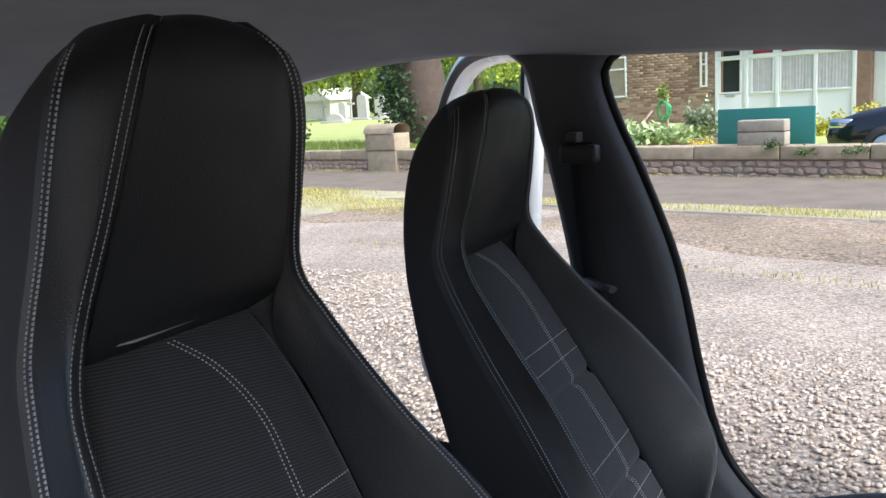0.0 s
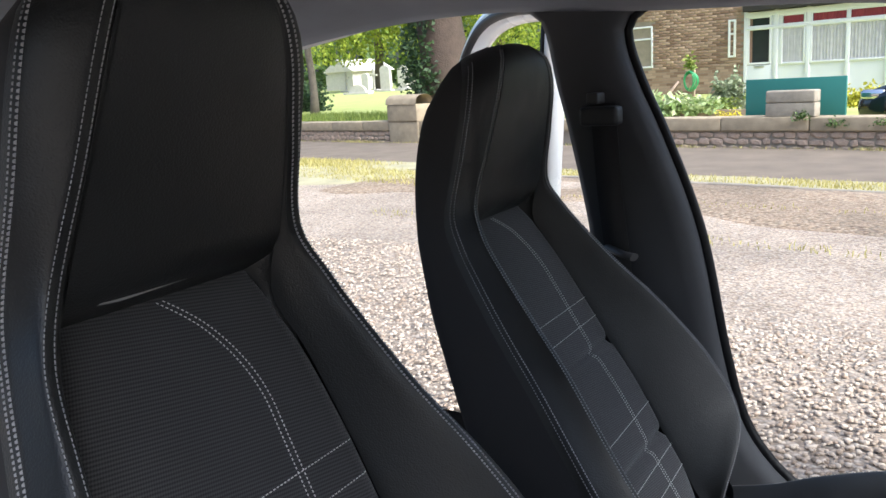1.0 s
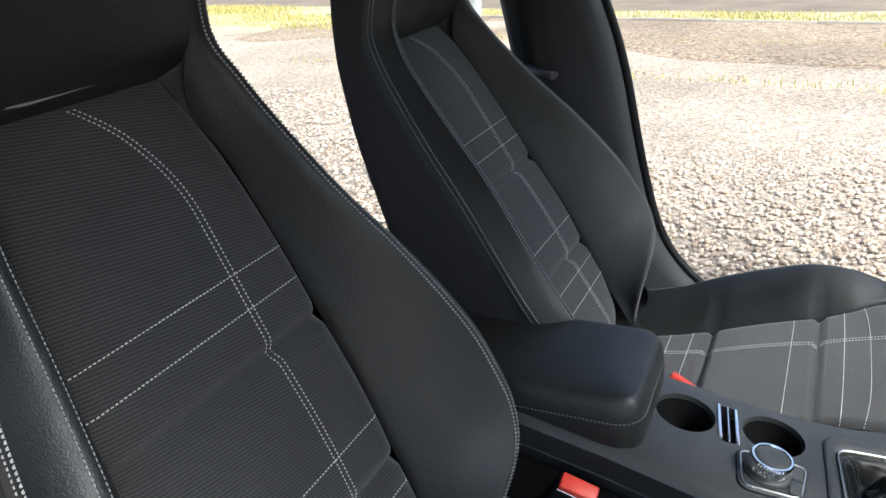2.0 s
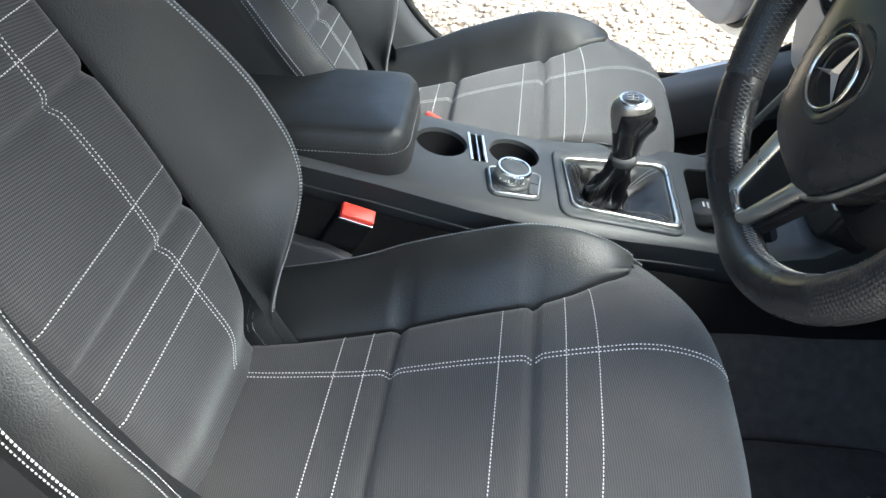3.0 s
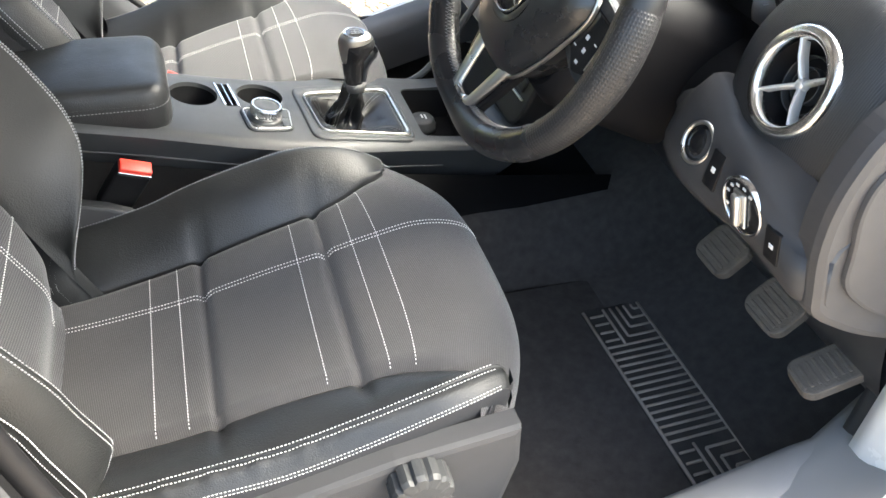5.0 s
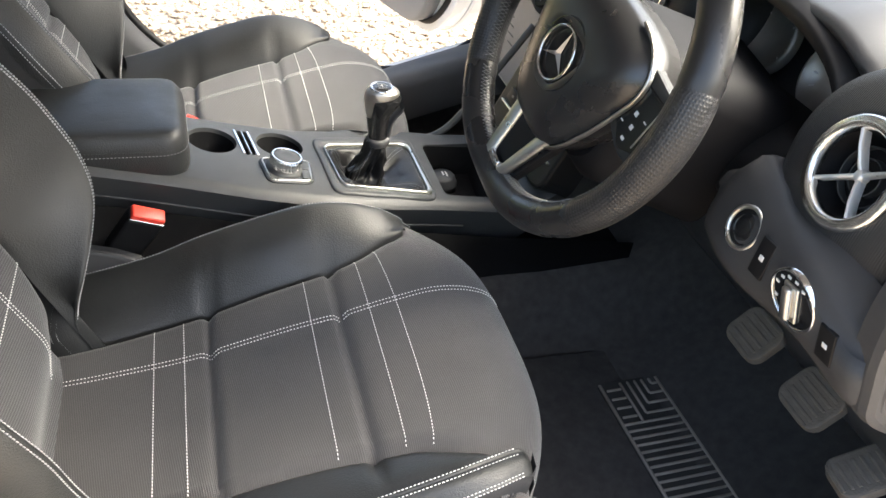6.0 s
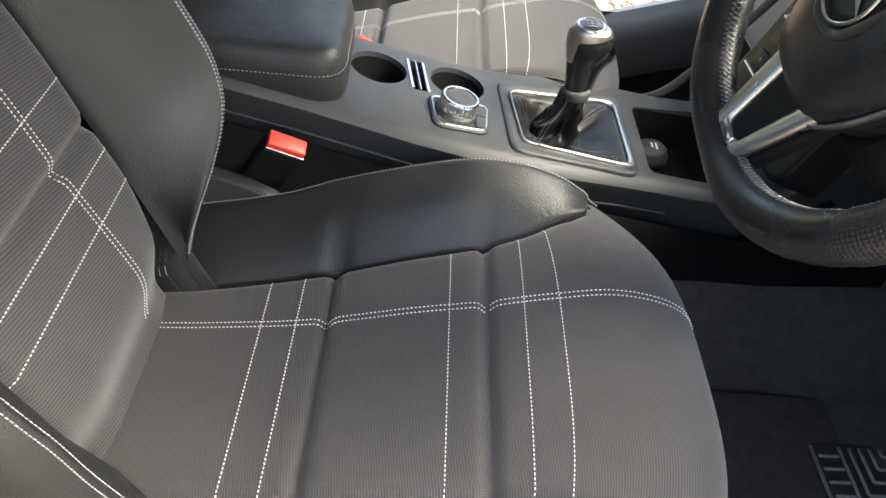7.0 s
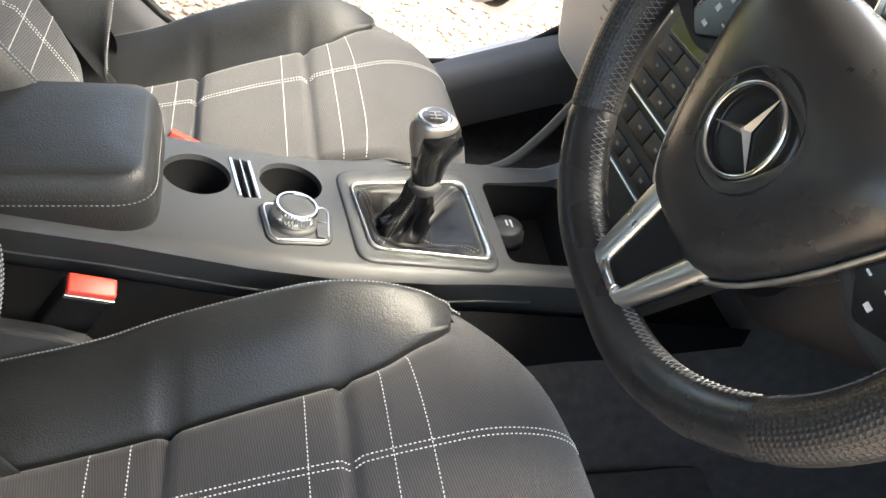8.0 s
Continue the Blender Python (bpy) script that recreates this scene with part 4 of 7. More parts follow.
TRAY = poly_round([(0.2563, 0.4281), (0.3857, 0.4603), (0.3719, 0.2737), (0.2581, 0.2673)], 0.0137)
cuts.append(loft([(shrink(TRAY, 0.012), -0.055), (TRAY, 0.002), (TRAY, 0.04)]))
for c in cuts:
    c.transform(CON)
bpy.context.view_layer.update()
cut(top, cuts)
for p in top.data.polygons:
    p.use_smooth = True
top.data.set_sharp_from_angle(angle=radians(35))
# lower carcass
bm = sheet([[Vector((x, y, z)) for y, z in ((yn, 0.29), (yn - 0.004, zt - 0.06), (yn + 0.004, zt - 0.095), (yf - 0.004, zt - 0.095), (yf + 0.004, zt - 0.06), (yf, 0.29))]
            for x, zt, yn, yf in ((-0.60, 0.745, 0.222, 0.408), (-0.18, 0.652, 0.222, 0.408), (-0.05, 0.625, 0.214, 0.412), (0.09, 0.594, 0.222, 0.436), (0.23, 0.563, 0.244, 0.472), (0.36, 0.535, 0.254, 0.49), (0.62, 0.50, 0.254, 0.50))])
bm.transform(Matrix.Translation(-CON_O))
part("lower_side", bm, M_RECESS, console)
# liners added so their black colour gives the shade inside cups and tray
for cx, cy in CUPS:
    con_part("cup_liner", lathe([(0.0355, -0.006), (0.0300, -0.070), (0.0, -0.070)], Matrix.Translation((cx, cy, 0)), 40), M_RECESS, "near-black liner shading the cup holder")
con_part("tray_mat", loft([(shrink(TRAY, 0.014), -0.0545), (shrink(TRAY, 0.014), -0.052)]), M_RECESS, "black rubber tray mat")
con_part("tray_liner", loft([(shrink(TRAY, 0.0135), -0.0535), (shrink(TRAY, 0.0015), -0.001)], cap=False), M_RECESS, "near-black sheet shading the tray walls")
# paler bead added to draw the highlight along the panel's edge
con_part("edge_highlight", tube([(x, yn + 0.0005, h - 0.046) for x, h, yn in ((-0.58, 0, 0.222), (-0.18, 0, 0.220), (-0.05, 0, 0.212), (0.03, 0, 0.213), (0.09, 0, 0.219), (0.16, 0, 0.228), (0.23, 0, 0.242), (0.30, 0.002, 0.25))], 0.0018, 6), M_SOFT2, "thin paler bead standing in for the edge highlight")
bm = tube(crom([(0.15, 0.466, 0.577), (0.20, 0.480, 0.556), (0.266, 0.495, 0.533), (0.313, 0.50, 0.545), (0.354, 0.50, 0.59), (0.40, 0.50, 0.66), (0.46, 0.50, 0.75)], 40), 0.008, 8, flat=0.7)
bm.transform(Matrix.Translation(-CON_O))
part("knee_rail", bm, M_SOFT, console, "smooth black rail rising to the dash")
# divider between the cups: slot with chrome bars
for k, (xa, xb) in enumerate(((-0.0735, -0.0625), (-0.063, -0.0515), (-0.0525, -0.0415))):
    bm = box((-0.0022 if k != 1 else -0.0012, -0.035, -0.010), (0.0022 if k != 1 else 0.0012, 0.035, 0.0025), 0.001, Matrix.Translation(((xa + xb) / 2, 0.3435, 0)) @ Matrix.Rotation(radians(9.5), 4, "Z"))
    con_part("chrome_bar", bm, M_CHROME, "thin chrome divider bar")
# gaiter surround
go = poly_round(GAITER, 0.016)
bez = poly_round([(0.050, 0.388), (0.236, 0.446), (0.242, 0.246), (0.066, 0.226)], 0.022)
con_part("gaiter_bezel", loft([(bez, -0.002), (bez, 0.0025), (shrink(bez, 0.003), 0.004), (shrink(go, -0.0005), 0.004), (shrink(go, 0.002), 0.0)], cap=False), M_SOFT)
gi = poly_round([(0.073, 0.360), (0.220, 0.407), (0.223, 0.267), (0.088, 0.254)], 0.014)
con_part("gaiter_frame", ring_plate(shrink(go, 0.002), shrink(gi, -0.005), 0.0065, bevel=0.0025), M_SATIN, "brushed silver frame round the gear gaiter")
# gear gaiter: panels sinking from the frame to a collapsed sleeve round the lever
GC, GT = Vector((0.140, 0.322, 0.0)), Vector((0.138, 0.318, 0.056))


def resample(outline, n):
    """n points at even steps along a closed outline."""
    pts = [Vector(p) for p in outline]
    seg = [(pts[(i + 1) % len(pts)] - pts[i]).length for i in range(len(pts))]
    out, i, run = [], 0, 0.0
    for k in range(n):
        s = sum(seg) * k / n
        while run + seg[i] < s:
            run += seg[i]
            i += 1
        out.append(pts[i].lerp(pts[(i + 1) % len(pts)], (s - run) / seg[i]))
    return out


gl = resample(shrink(gi, 0.0005), 120)
corners = [math.atan2(y - GC.y, x - GC.x) for x, y in ((0.073, 0.360), (0.220, 0.407), (0.223, 0.267), (0.088, 0.254))]
rows = []
for j in range(70):
    t = j / 69
    row = []
    for p in gl:
        ang = math.atan2(p.y - GC.y, p.x - GC.x)
        seam = max(math.exp(-(((ang - c + math.pi) % (2 * math.pi) - math.pi) / 0.16) ** 2) for c in corners)
        base = Vector((p.x, p.y, 0.003))
        ring = GC + Vector((0.034 * math.cos(ang) - 0.006, 0.026 * math.sin(ang), -0.020))
        tip = GT + Vector((0.0185 * math.cos(ang), 0.0165 * math.sin(ang), 0))
        if t < 0.45:
            u = t / 0.45
            q = base.lerp(ring, u)
            q.z = 0.003 - 0.023 * sstep(0.02, 0.9, u) + 0.007 * seam * math.sin(math.pi * u)
            amp = 0.0034 * math.sin(math.pi * u)
        else:
            u = (t - 0.45) / 0.55
            q = ring.lerp(tip, sstep(0.0, 0.75, u))
            q.z = -0.020 + 0.076 * (0.12 * sstep(0, 0.2, u) + 0.88 * sstep(0.08, 1.0, u))
            amp = 0.0078 * math.sin(math.pi * min(u * 1.05, 1)) ** 0.7 * (1 - 0.6 * u) + 0.0003
        fold = 0.9 * (1 - 2 * abs(math.sin(2.0 * ang + 0.7 + 1.6 * t))) + 0.6 * (1 - 2 * abs(math.sin(4.5 * ang - 5.0 * t + 0.9))) + 0.7 * (1 - 2 * abs(math.sin(9 * t + 1.3 * math.sin(ang * 2 + 1))))
        fold += 0.35 * math.sin(11 * ang + 14 * t) * math.sin(7 * t)
        q += Vector((0.95 * math.cos(ang), 0.95 * math.sin(ang), 0.45)) * amp * fold
        row.append(q)
    rows.append(row)
con_part("gear_gaiter", sheet(rows, close_u=True), M_GAITER, "soft wrinkled black leather gaiter")
runs = []
for c in corners:
    ci = min(range(120), key=lambda k: abs((math.atan2(gl[k].y - GC.y, gl[k].x - GC.x) - c + math.pi) % (2 * math.pi) - math.pi))
    for off in (-1, 1):
        pts = [r[(ci + off) % 120] for r in rows[2:64]]
        runs.append(([CON @ p for p in pts], [(CON.to_3x3() @ (Vector((0.4 * (p.x - GC.x), 0.4 * (p.y - GC.y), 0.05)).normalized())) for p in pts]))
stitching("gaiter_stitching", runs, M_THREAD_DARK, console, pitch=0.0040, length=0.0026, width=0.0007)
# rotary controller
plate = poly_round([(-0.040, 0.300), (0.037, 0.309), (0.034, 0.249), (-0.030, 0.238)], 0.012)
con_part("control_plate", loft([(shrink(plate, -0.004), 0.0), (shrink(plate, -0.003), 0.003), (plate, 0.0035)]), M_SOFT)
con_part("control_rim", ring_plate(plate, shrink(plate, 0.0022), 0.005, bevel=0.001), M_SATIN)
for y0, y1 in ((0.252, 0.2765), (0.2785, 0.303)):
    con_part("control_button", box((0.0195, y0, 0.002), (0.0325, y1, 0.0062), 0.001), M_SOFT)
dial_at = Matrix.Translation((-0.006, 0.276, 0.003))
rows = []
con_part("dial_foot", lathe([(0.0275, 0.0), (0.0270, 0.004), (0.0225, 0.006), (0.0, 0.006)], dial_at), M_SOFT, "", None)
for r, z, kn in ((0.0225, 0.0055, 0), (0.0225, 0.008, 0), (0.0245, 0.010, 1), (0.0245, 0.020, 1), (0.0225, 0.0235, 0), (0.0205, 0.0235, 0), (0.0195, 0.0222, 0)):
    rows.append([Vector((rr * math.cos(2 * math.pi * k / 80), rr * math.sin(2 * math.pi * k / 80), z)) for k in range(80) for rr in (r - (0.0009 if kn and k % 2 else 0),)])
bm = sheet(rows, close_u=True, smooth=False)
bm.transform(dial_at)
dial = con_part("rotary_dial", bm, M_CHROME, "knurled chrome controller dial with a black top")
bm = lathe([(0.0197, 0.0215), (0.018, 0.0228), (0.01, 0.0222), (0, 0.022)], dial_at)
con_part("dial_top", bm, M_SOFT, "", dial)
# power socket in the tray
bm = lathe([(0.0, 0.017), (0.020, 0.016), (0.0235, 0.012), (0.0235, 0.006), (0.027, 0.003), (0.027, -0.008), (0, -0.008)], Matrix.Translation((0.300, 0.385, -0.044)) @ Matrix.Rotation(radians(-14), 4, "Y"))
sock = con_part("socket_cap", bm, M_SOFT, "round black power socket cap with pale marks")
for dx, w in ((-0.004, 0.012), (0.003, 0.016)):
    bm = box((0.300 + dx - 0.0015, 0.385 - w / 2, -0.0302), (0.300 + dx + 0.0015, 0.385 + w / 2, -0.0298), 0, Matrix.Translation((0, 0, 0.0042)))
    con_part("cap_mark", bm, M_PRINT, "", sock)

# armrest: a padded lid, its own sewn edge
arm_o = poly_round([(-0.62, 0.422), (-0.141, 0.416), (-0.135, 0.222), (-0.62, 0.226)], 0.042, 9)
armrest = thing("armrest", "padded black leather armrest lid on the console", "armrest", (-0.35, 0.32, 0.64))
ARM = Matrix.Translation((0.35, -0.32, -0.64))
bm = loft([(shrink(arm_o, 0.012), 0.634), (shrink(arm_o, 0.003), 0.640), (arm_o, 0.652), (arm_o, 0.668), (shrink(arm_o, 0.0008), 0.686), (shrink(arm_o, 0.0035), 0.699), (shrink(arm_o, 0.010), 0.7075), (shrink(arm_o, 0.014), 0.7095)] + [([(-0.38 + (x + 0.38) * f, 0.32 + (y - 0.32) * g) for x, y in shrink(arm_o, 0.014)], z) for f, g, z in ((0.96, 0.88, 0.7112), (0.90, 0.65, 0.7128), (0.84, 0.35, 0.7136), (0.8, 0.05, 0.714))])
bm.transform(ARM)
part("pad", bm, M_LEATHER, armrest)
runs = []
for z, ins in ((0.6865, 0.002), (0.6805, 0.0008)):
    o = shrink(arm_o, ins)
    i0 = 9
    seq = [o[(i0 + k) % len(o)] for k in range(22)]
    dense = []
    for a, b in zip(seq, seq[1:]):
        for k in range(4):
            dense.append(Vector((*Vector(a).lerp(Vector(b), k / 4), z)))
    c = Vector((-0.38, 0.32, z))
    nor = []
    for i, p in enumerate(dense):
        t = dense[min(i + 1, len(dense) - 1)] - dense[max(i - 1, 0)]
        n = Vector((t.y, -t.x, 0)).normalized()
        nor.append(n if n.dot(p - c) > 0 else -n)
    runs.append(([ARM @ p for p in dense], nor))
stitching("pad_stitching", runs, M_THREAD_DARK, armrest, pitch=0.0048, length=0.0037, width=0.0010)

# gear lever, standing in the gaiter
lever = thing("gear_lever", "black and chrome manual gear lever with a shift pattern disc", "gear lever", CON @ GT + CON_O)
LEV = Matrix.Translation((0, 0, -0.004)) @ Matrix.Rotation(radians(-4), 4, "Y") @ Matrix.Rotation(radians(3), 4, "X") @ Matrix.Scale(0.96, 4)
part("collar", lathe([(0.0178, -0.004), (0.0196, 0.001), (0.0196, 0.007), (0.0180, 0.010), (0.016, 0.011)], LEV), M_SOFT2, lever, "grey ring at the top of the gaiter")
# outline of the knob from the side: height, back, front, half width
KNOB = [(0.004, -0.0165, 0.0150, 0.0140), (0.020, -0.0172, 0.0158, 0.0145), (0.036, -0.0180, 0.0172, 0.0152), (0.048, -0.0187, 0.0200, 0.0165), (0.056, -0.0194, 0.0258, 0.0182), (0.063, -0.0202, 0.0310, 0.0196), (0.070, -0.0210, 0.0362, 0.0208),
        (0.077, -0.0214, 0.0382, 0.0214), (0.084, -0.0208, 0.0375, 0.0212), (0.090, -0.0190, 0.0345, 0.0204), (0.095, -0.0160, 0.0318, 0.0194), (0.0985, -0.0125, 0.0258, 0.0170)]
KZ = [k[0] for k in KNOB]


def knob_point(z, a, grow=0.0):
    """Point of the knob at height z and angle a from its front; the top leans back towards the driver."""
    b, f, w = [spl(KZ, [k[i] for k in KNOB], z) for i in (1, 2, 3)]
    x = (b + f) / 2 + ((f - b) / 2 + grow) * math.cos(a)
    return Vector((x, (w + grow) * math.sin(a), z + 0.10 * (0.006 - x) * sstep(0.070, 0.0985, z)))


ANG = [2 * math.pi * k / 48 for k in range(48)]
bm = sheet([[knob_point(0.004 + 0.0945 * j / 40, a) for a in ANG] for j in range(41)], close_u=True)
bm.transform(LEV)
knob = part("knob", bm, M_GLOSS, lever, "gloss black shaped knob")


def cap_seam(a):
    # the bright cap comes down in a blade at the back, towards the driver
    d = (a - radians(208) + math.pi) % (2 * math.pi) - math.pi
    return 0.0895 - 0.009 * (1 - math.cos(a)) * 0.5 - 0.030 * sstep(0.50, 0.26, abs(d))


rows = [[knob_point(cap_seam(a) + (0.0985 - cap_seam(a)) * j / 20, a, 0.0002 if j == 0 else 0.0009 * (1 - 0.6 * (j / 20) ** 4)) for a in [2 * math.pi * k / 96 for k in range(96)]] for j in range(21)]
bm = sheet(rows, close_u=True)
bm.transform(LEV)
part("knob_cap", bm, M_CAP, knob, "satin chrome knob cap running down the back")
# grey lift trigger before the neck
path = crom([(0.0150, 0, 0.008), (0.0185, 0, 0.022), (0.0215, 0, 0.034), (0.0285, 0, 0.046), (0.0370, 0, 0.056), (0.0385, 0, 0.064)], 24)
rows = [[Vector((p.x + 0.0050 * math.cos(a) * (1 - 0.2 * k / 23), (0.0082 + 0.004 * k / 23) * math.sin(a), p.z)) for a in [2 * math.pi * i / 16 for i in range(16)]] for k, p in enumerate(path)]
bm = sheet(rows, close_u=True)
bm.verts.ensure_lookup_table()
bm.faces.new([bm.verts[k] for k in range(16)])
bm.transform(LEV)
part("lift_trigger", bm, M_SOFT2, knob, "grey reverse trigger under the knob")
DISC = LEV @ Matrix.Translation((0.0066, 0, 0.0985)) @ Matrix.Rotation(radians(6), 4, "Y")
part("disc_ring", lathe([(0.0188, -0.001), (0.0188, 0.0016), (0.0172, 0.0026), (0.0152, 0.0016)], DISC), M_CHROME, knob, "chrome ring")
part("pattern_disc", lathe([(0.0156, 0.0014), (0.008, 0.0026), (0, 0.0030)], DISC), M_GLOSS, knob)
for bx in ((-0.007, -0.0068, 0.007, -0.0058), (-0.007, -0.0005, 0.007, 0.0005), (-0.007, 0.0058, 0.007, 0.0068), (-0.0005, -0.0068, 0.0005, 0.0068)):
    part("pattern_mark", box((bx[0], bx[1], 0.0018), (bx[2], bx[3], 0.0034), 0, DISC), M_PRINT_DIM, knob)

# seat belt buckles beside the console
def buckle(at, turn, tilt):
    ob = thing("belt_buckle", "black seat belt buckle with a red release button", "seat belt buckle", at, group="belt buckles")
    m = Matrix.Scale(0.82, 4) @ Matrix.Rotation(radians(turn), 4, "Z") @ Matrix.Rotation(radians(tilt), 4, "X") @ Matrix.Rotation(radians(27), 4, "Y")
    part("housing", box((-0.030, -0.014, -0.12), (0.030, 0.014, -0.002), 0.005, m), M_BLACK, ob)
    part("release_button", box((-0.0275, -0.0125, -0.012), (0.0275, 0.0115, 0.007), 0.003, m), M_RED, ob, "red release button")
    part("slot_edge", box((-0.0285, -0.0150, -0.010), (0.0285, -0.0125, -0.002), 0.0008, m), M_CHROME, ob)
    return ob


buckle((-0.197, 0.185, 0.612), 0, 22)
buckle((-0.122, 0.440, 0.611), 0, -20)

# ---------------------------------------------------------------- steering wheel
WHEEL_C = Vector((0.2521, -0.0562, 0.9551))
TILT = radians(20.3)
wheel = thing("steering_wheel", "black leather three-spoke steering wheel with a silver lower spoke", "steering wheel", WHEEL_C)
# local: x to the driver's right, y up along the wheel, z towards the driver
WM = Matrix.Rotation(radians(6.1), 4, "Z") @ Matrix(((0, math.sin(TILT), -math.cos(TILT), 0), (-1, 0, 0, 0), (0, math.cos(TILT), math.sin(TILT), 0), (0, 0, 0, 1))) @ Matrix.Rotation(radians(-13), 4, "Z")
RIM_R, RIM_Z = 0.179, -0.017


def rim_point(deg, a, r=0.0188):
    """Point on the rim: deg clockwise from the top, a round its section."""
    th = radians(deg)
    big = RIM_R - 0.003 * math.exp(-((deg % 360 - 180) / 28) ** 2)
    c = Vector((big * math.sin(th), big * math.cos(th), RIM_Z - 0.006 * math.exp(-((deg % 360 - 180) / 15) ** 2)))
    out = Vector((math.sin(th), math.cos(th), 0))
    return c + out * math.cos(a) * r + Vector((0, 0, 1)) * math.sin(a) * r * 1.08


HUB_DROP = [0.0]


def w_part(name, bm, material, label="", parent=None):
    bm.transform(WM @ Matrix.Translation((0, HUB_DROP[0], -0.7 * HUB_DROP[0])))
    return part(name, bm, material, parent or wheel, label)


# smooth and perforated leather stretches
for name, a0, a1, m, lab in (("rim_top", -64, 64, M_LEATHER_RIM, "smooth worn black leather"), ("rim_grip", 64, 121, M_PERF, "perforated black leather grip"), ("rim_base", 121, 228, M_LEATHER_RIM, "smooth worn black leather"), ("rim_grip", 228, 296, M_PERF, "perforated black leather grip")):
    n = int((a1 - a0) / 2)
    rows = []
    for k in range(n + 1):
        deg = a0 + (a1 - a0) * k / n
        edge = min(k, n - k)
        r = 0.0188 * (0.955 if edge == 0 else 1.0) + 0.0024 * math.exp(-((abs((deg + 180) % 360 - 180) - 82) / 22) ** 2)
        rows.append([rim_point(deg, 2 * math.pi * j / 24, r) for j in range(24)])
    w_part(name, sheet(rows, close_u=True, uv=True), m, lab)
# zigzag sewing along the inside of the rim
paths = []
for j, (a0, a1) in enumerate(((230, 294), (186, 226), (123, 172), (66, 119))):
    for ph in (0, 1):
        k, pts = a0, []
        while k < a1:
            pts.append(WM @ rim_point(k, math.pi - (0.46 if (len(pts) + ph) % 2 else -0.06), 0.0194 + 0.0024 * math.exp(-((abs((k + 180) % 360 - 180) - 82) / 22) ** 2)))
            k += 1.6
        paths.append(pts)
bm = joined(*[tube(p, 0.00055, 5) for p in paths])
tagged(part("rim_sewing", bm, M_THREAD_DARK, wheel, "grey zigzag sewing"), kind="stuff")
HUB_DROP[0] = -0.010
# airbag cover: a shield with domed front
half = [(0.0, 0.080), (0.040, 0.079), (0.072, 0.072), (0.093, 0.055), (0.098, 0.034), (0.090, 0.006), (0.074, -0.035), (0.055, -0.068), (0.034, -0.086), (0.0, -0.090)]
shield = [(p.x * 1.05, p.y * 1.04) for p in crom([(x, y, 0) for x, y in half], 24)]
shield = shield + [(-x, y) for x, y in shield[-2:0:-1]]
layers = [(shrink(shield, 0.004), -0.075), (shield, -0.045), (shield, -0.032), (shrink(shield, 0.002), -0.027)]
bm = loft(layers + [([(x * f, y * f) for x, y in shrink(shield, 0.002)], z) for f, z in ((0.93, -0.019), (0.84, -0.0125), (0.72, -0.008), (0.56, -0.0052), (0.42, -0.0042), (0.36, -0.0044), (0.335, -0.0075))])
hub = w_part("airbag_cover", bm, M_HUB, "satin black airbag cover, lightly scuffed")
# emblem: a ring with a three-armed bar shape
bm = tube([(0.0290 * math.cos(a), 0.0290 * math.sin(a), -0.0015) for a in [2 * math.pi * k / 48 for k in range(48)]], 0.0015, 10, closed=True)
w_part("emblem_ring", bm, M_CHROME, "chrome ring", hub)
bm = lathe([(0.0, -0.006), (0.020, -0.0055), (0.029, -0.005), (0.034, -0.0060), (0.0385, -0.0044), (0.0400, -0.0042), (0.0410, -0.0052)])
w_part("emblem_base", bm, M_GLOSS, "", hub)
for a in (90, 210, 330):
    ca, sa = math.cos(radians(a)), math.sin(radians(a))
    tip, side = Vector((ca, sa, 0)), Vector((-sa, ca, 0))
    v = [side * 0.0030 + Vector((0, 0, -0.005)), side * -0.0030 + Vector((0, 0, -0.005)), tip * 0.0278 + Vector((0, 0, -0.0040)), Vector((0, 0, 0.0008)) + tip * -0.0015]
    w_part("emblem_arm", mesh_of(v, [(0, 1, 2), (0, 3, 2), (1, 2, 3), (0, 1, 3)], False), M_SATIN_DARK, "", hub)
# small nicks on the cover
for x, y, rot, ln in ((0.062, -0.012, 40, 0.010), (0.058, -0.016, 60, 0.008), (-0.045, -0.045, -60, 0.012), (0.0, 0.066, 50, 0.008)):
    bm = box((-ln / 2, -0.0005, 0), (ln / 2, 0.0005, 0.0006), 0.0002, Matrix.Translation((x, y, -0.0052 - 0.0105 * (x * x + y * y) / 0.0045)) @ Matrix.Rotation(radians(rot), 4, "Z"))
    w_part("scuff", bm, M_SOFT2, "", hub)
# bright strip round the lower edge of the cover
def strip(pts, w, z, name, m, label=""):
    rows = []
    for i, p in enumerate(pts):
        t = (Vector(pts[min(i + 1, len(pts) - 1)]) - Vector(pts[max(i - 1, 0)])).normalized()
        nrm = Vector((-t.y, t.x))
        a, b = Vector(p) - nrm * w / 2, Vector(p) + nrm * w / 2
        rows.append([Vector((a.x, a.y, z - 0.004)), Vector((a.x, a.y, z)), Vector((p[0], p[1], z + 0.0015)), Vector((b.x, b.y, z)), Vector((b.x, b.y, z - 0.004))])
    return w_part(name, sheet(rows), m, label)


edge = shrink(shield, -0.0022)
strip([edge[k] for k in range(3, 21)], 0.0034, -0.028, "silver_strip", M_SATIN, "satin silver edge strip")
strip([edge[-k] for k in range(15, 21)], 0.0026, -0.029, "silver_strip", M_SATIN, "satin silver edge strip")
HUB_DROP[0] = 0.0
# lower spoke: a silver fork round a black slot
fork = poly_round([(-0.044, -0.076), (0.052, -0.076), (0.023, -0.184), (-0.022, -0.184)], 0.006, 4)
gap = poly_round([(-0.022, -0.080), (0.030, -0.080), (0.015, -0.157), (-0.010, -0.157)], 0.006, 4)
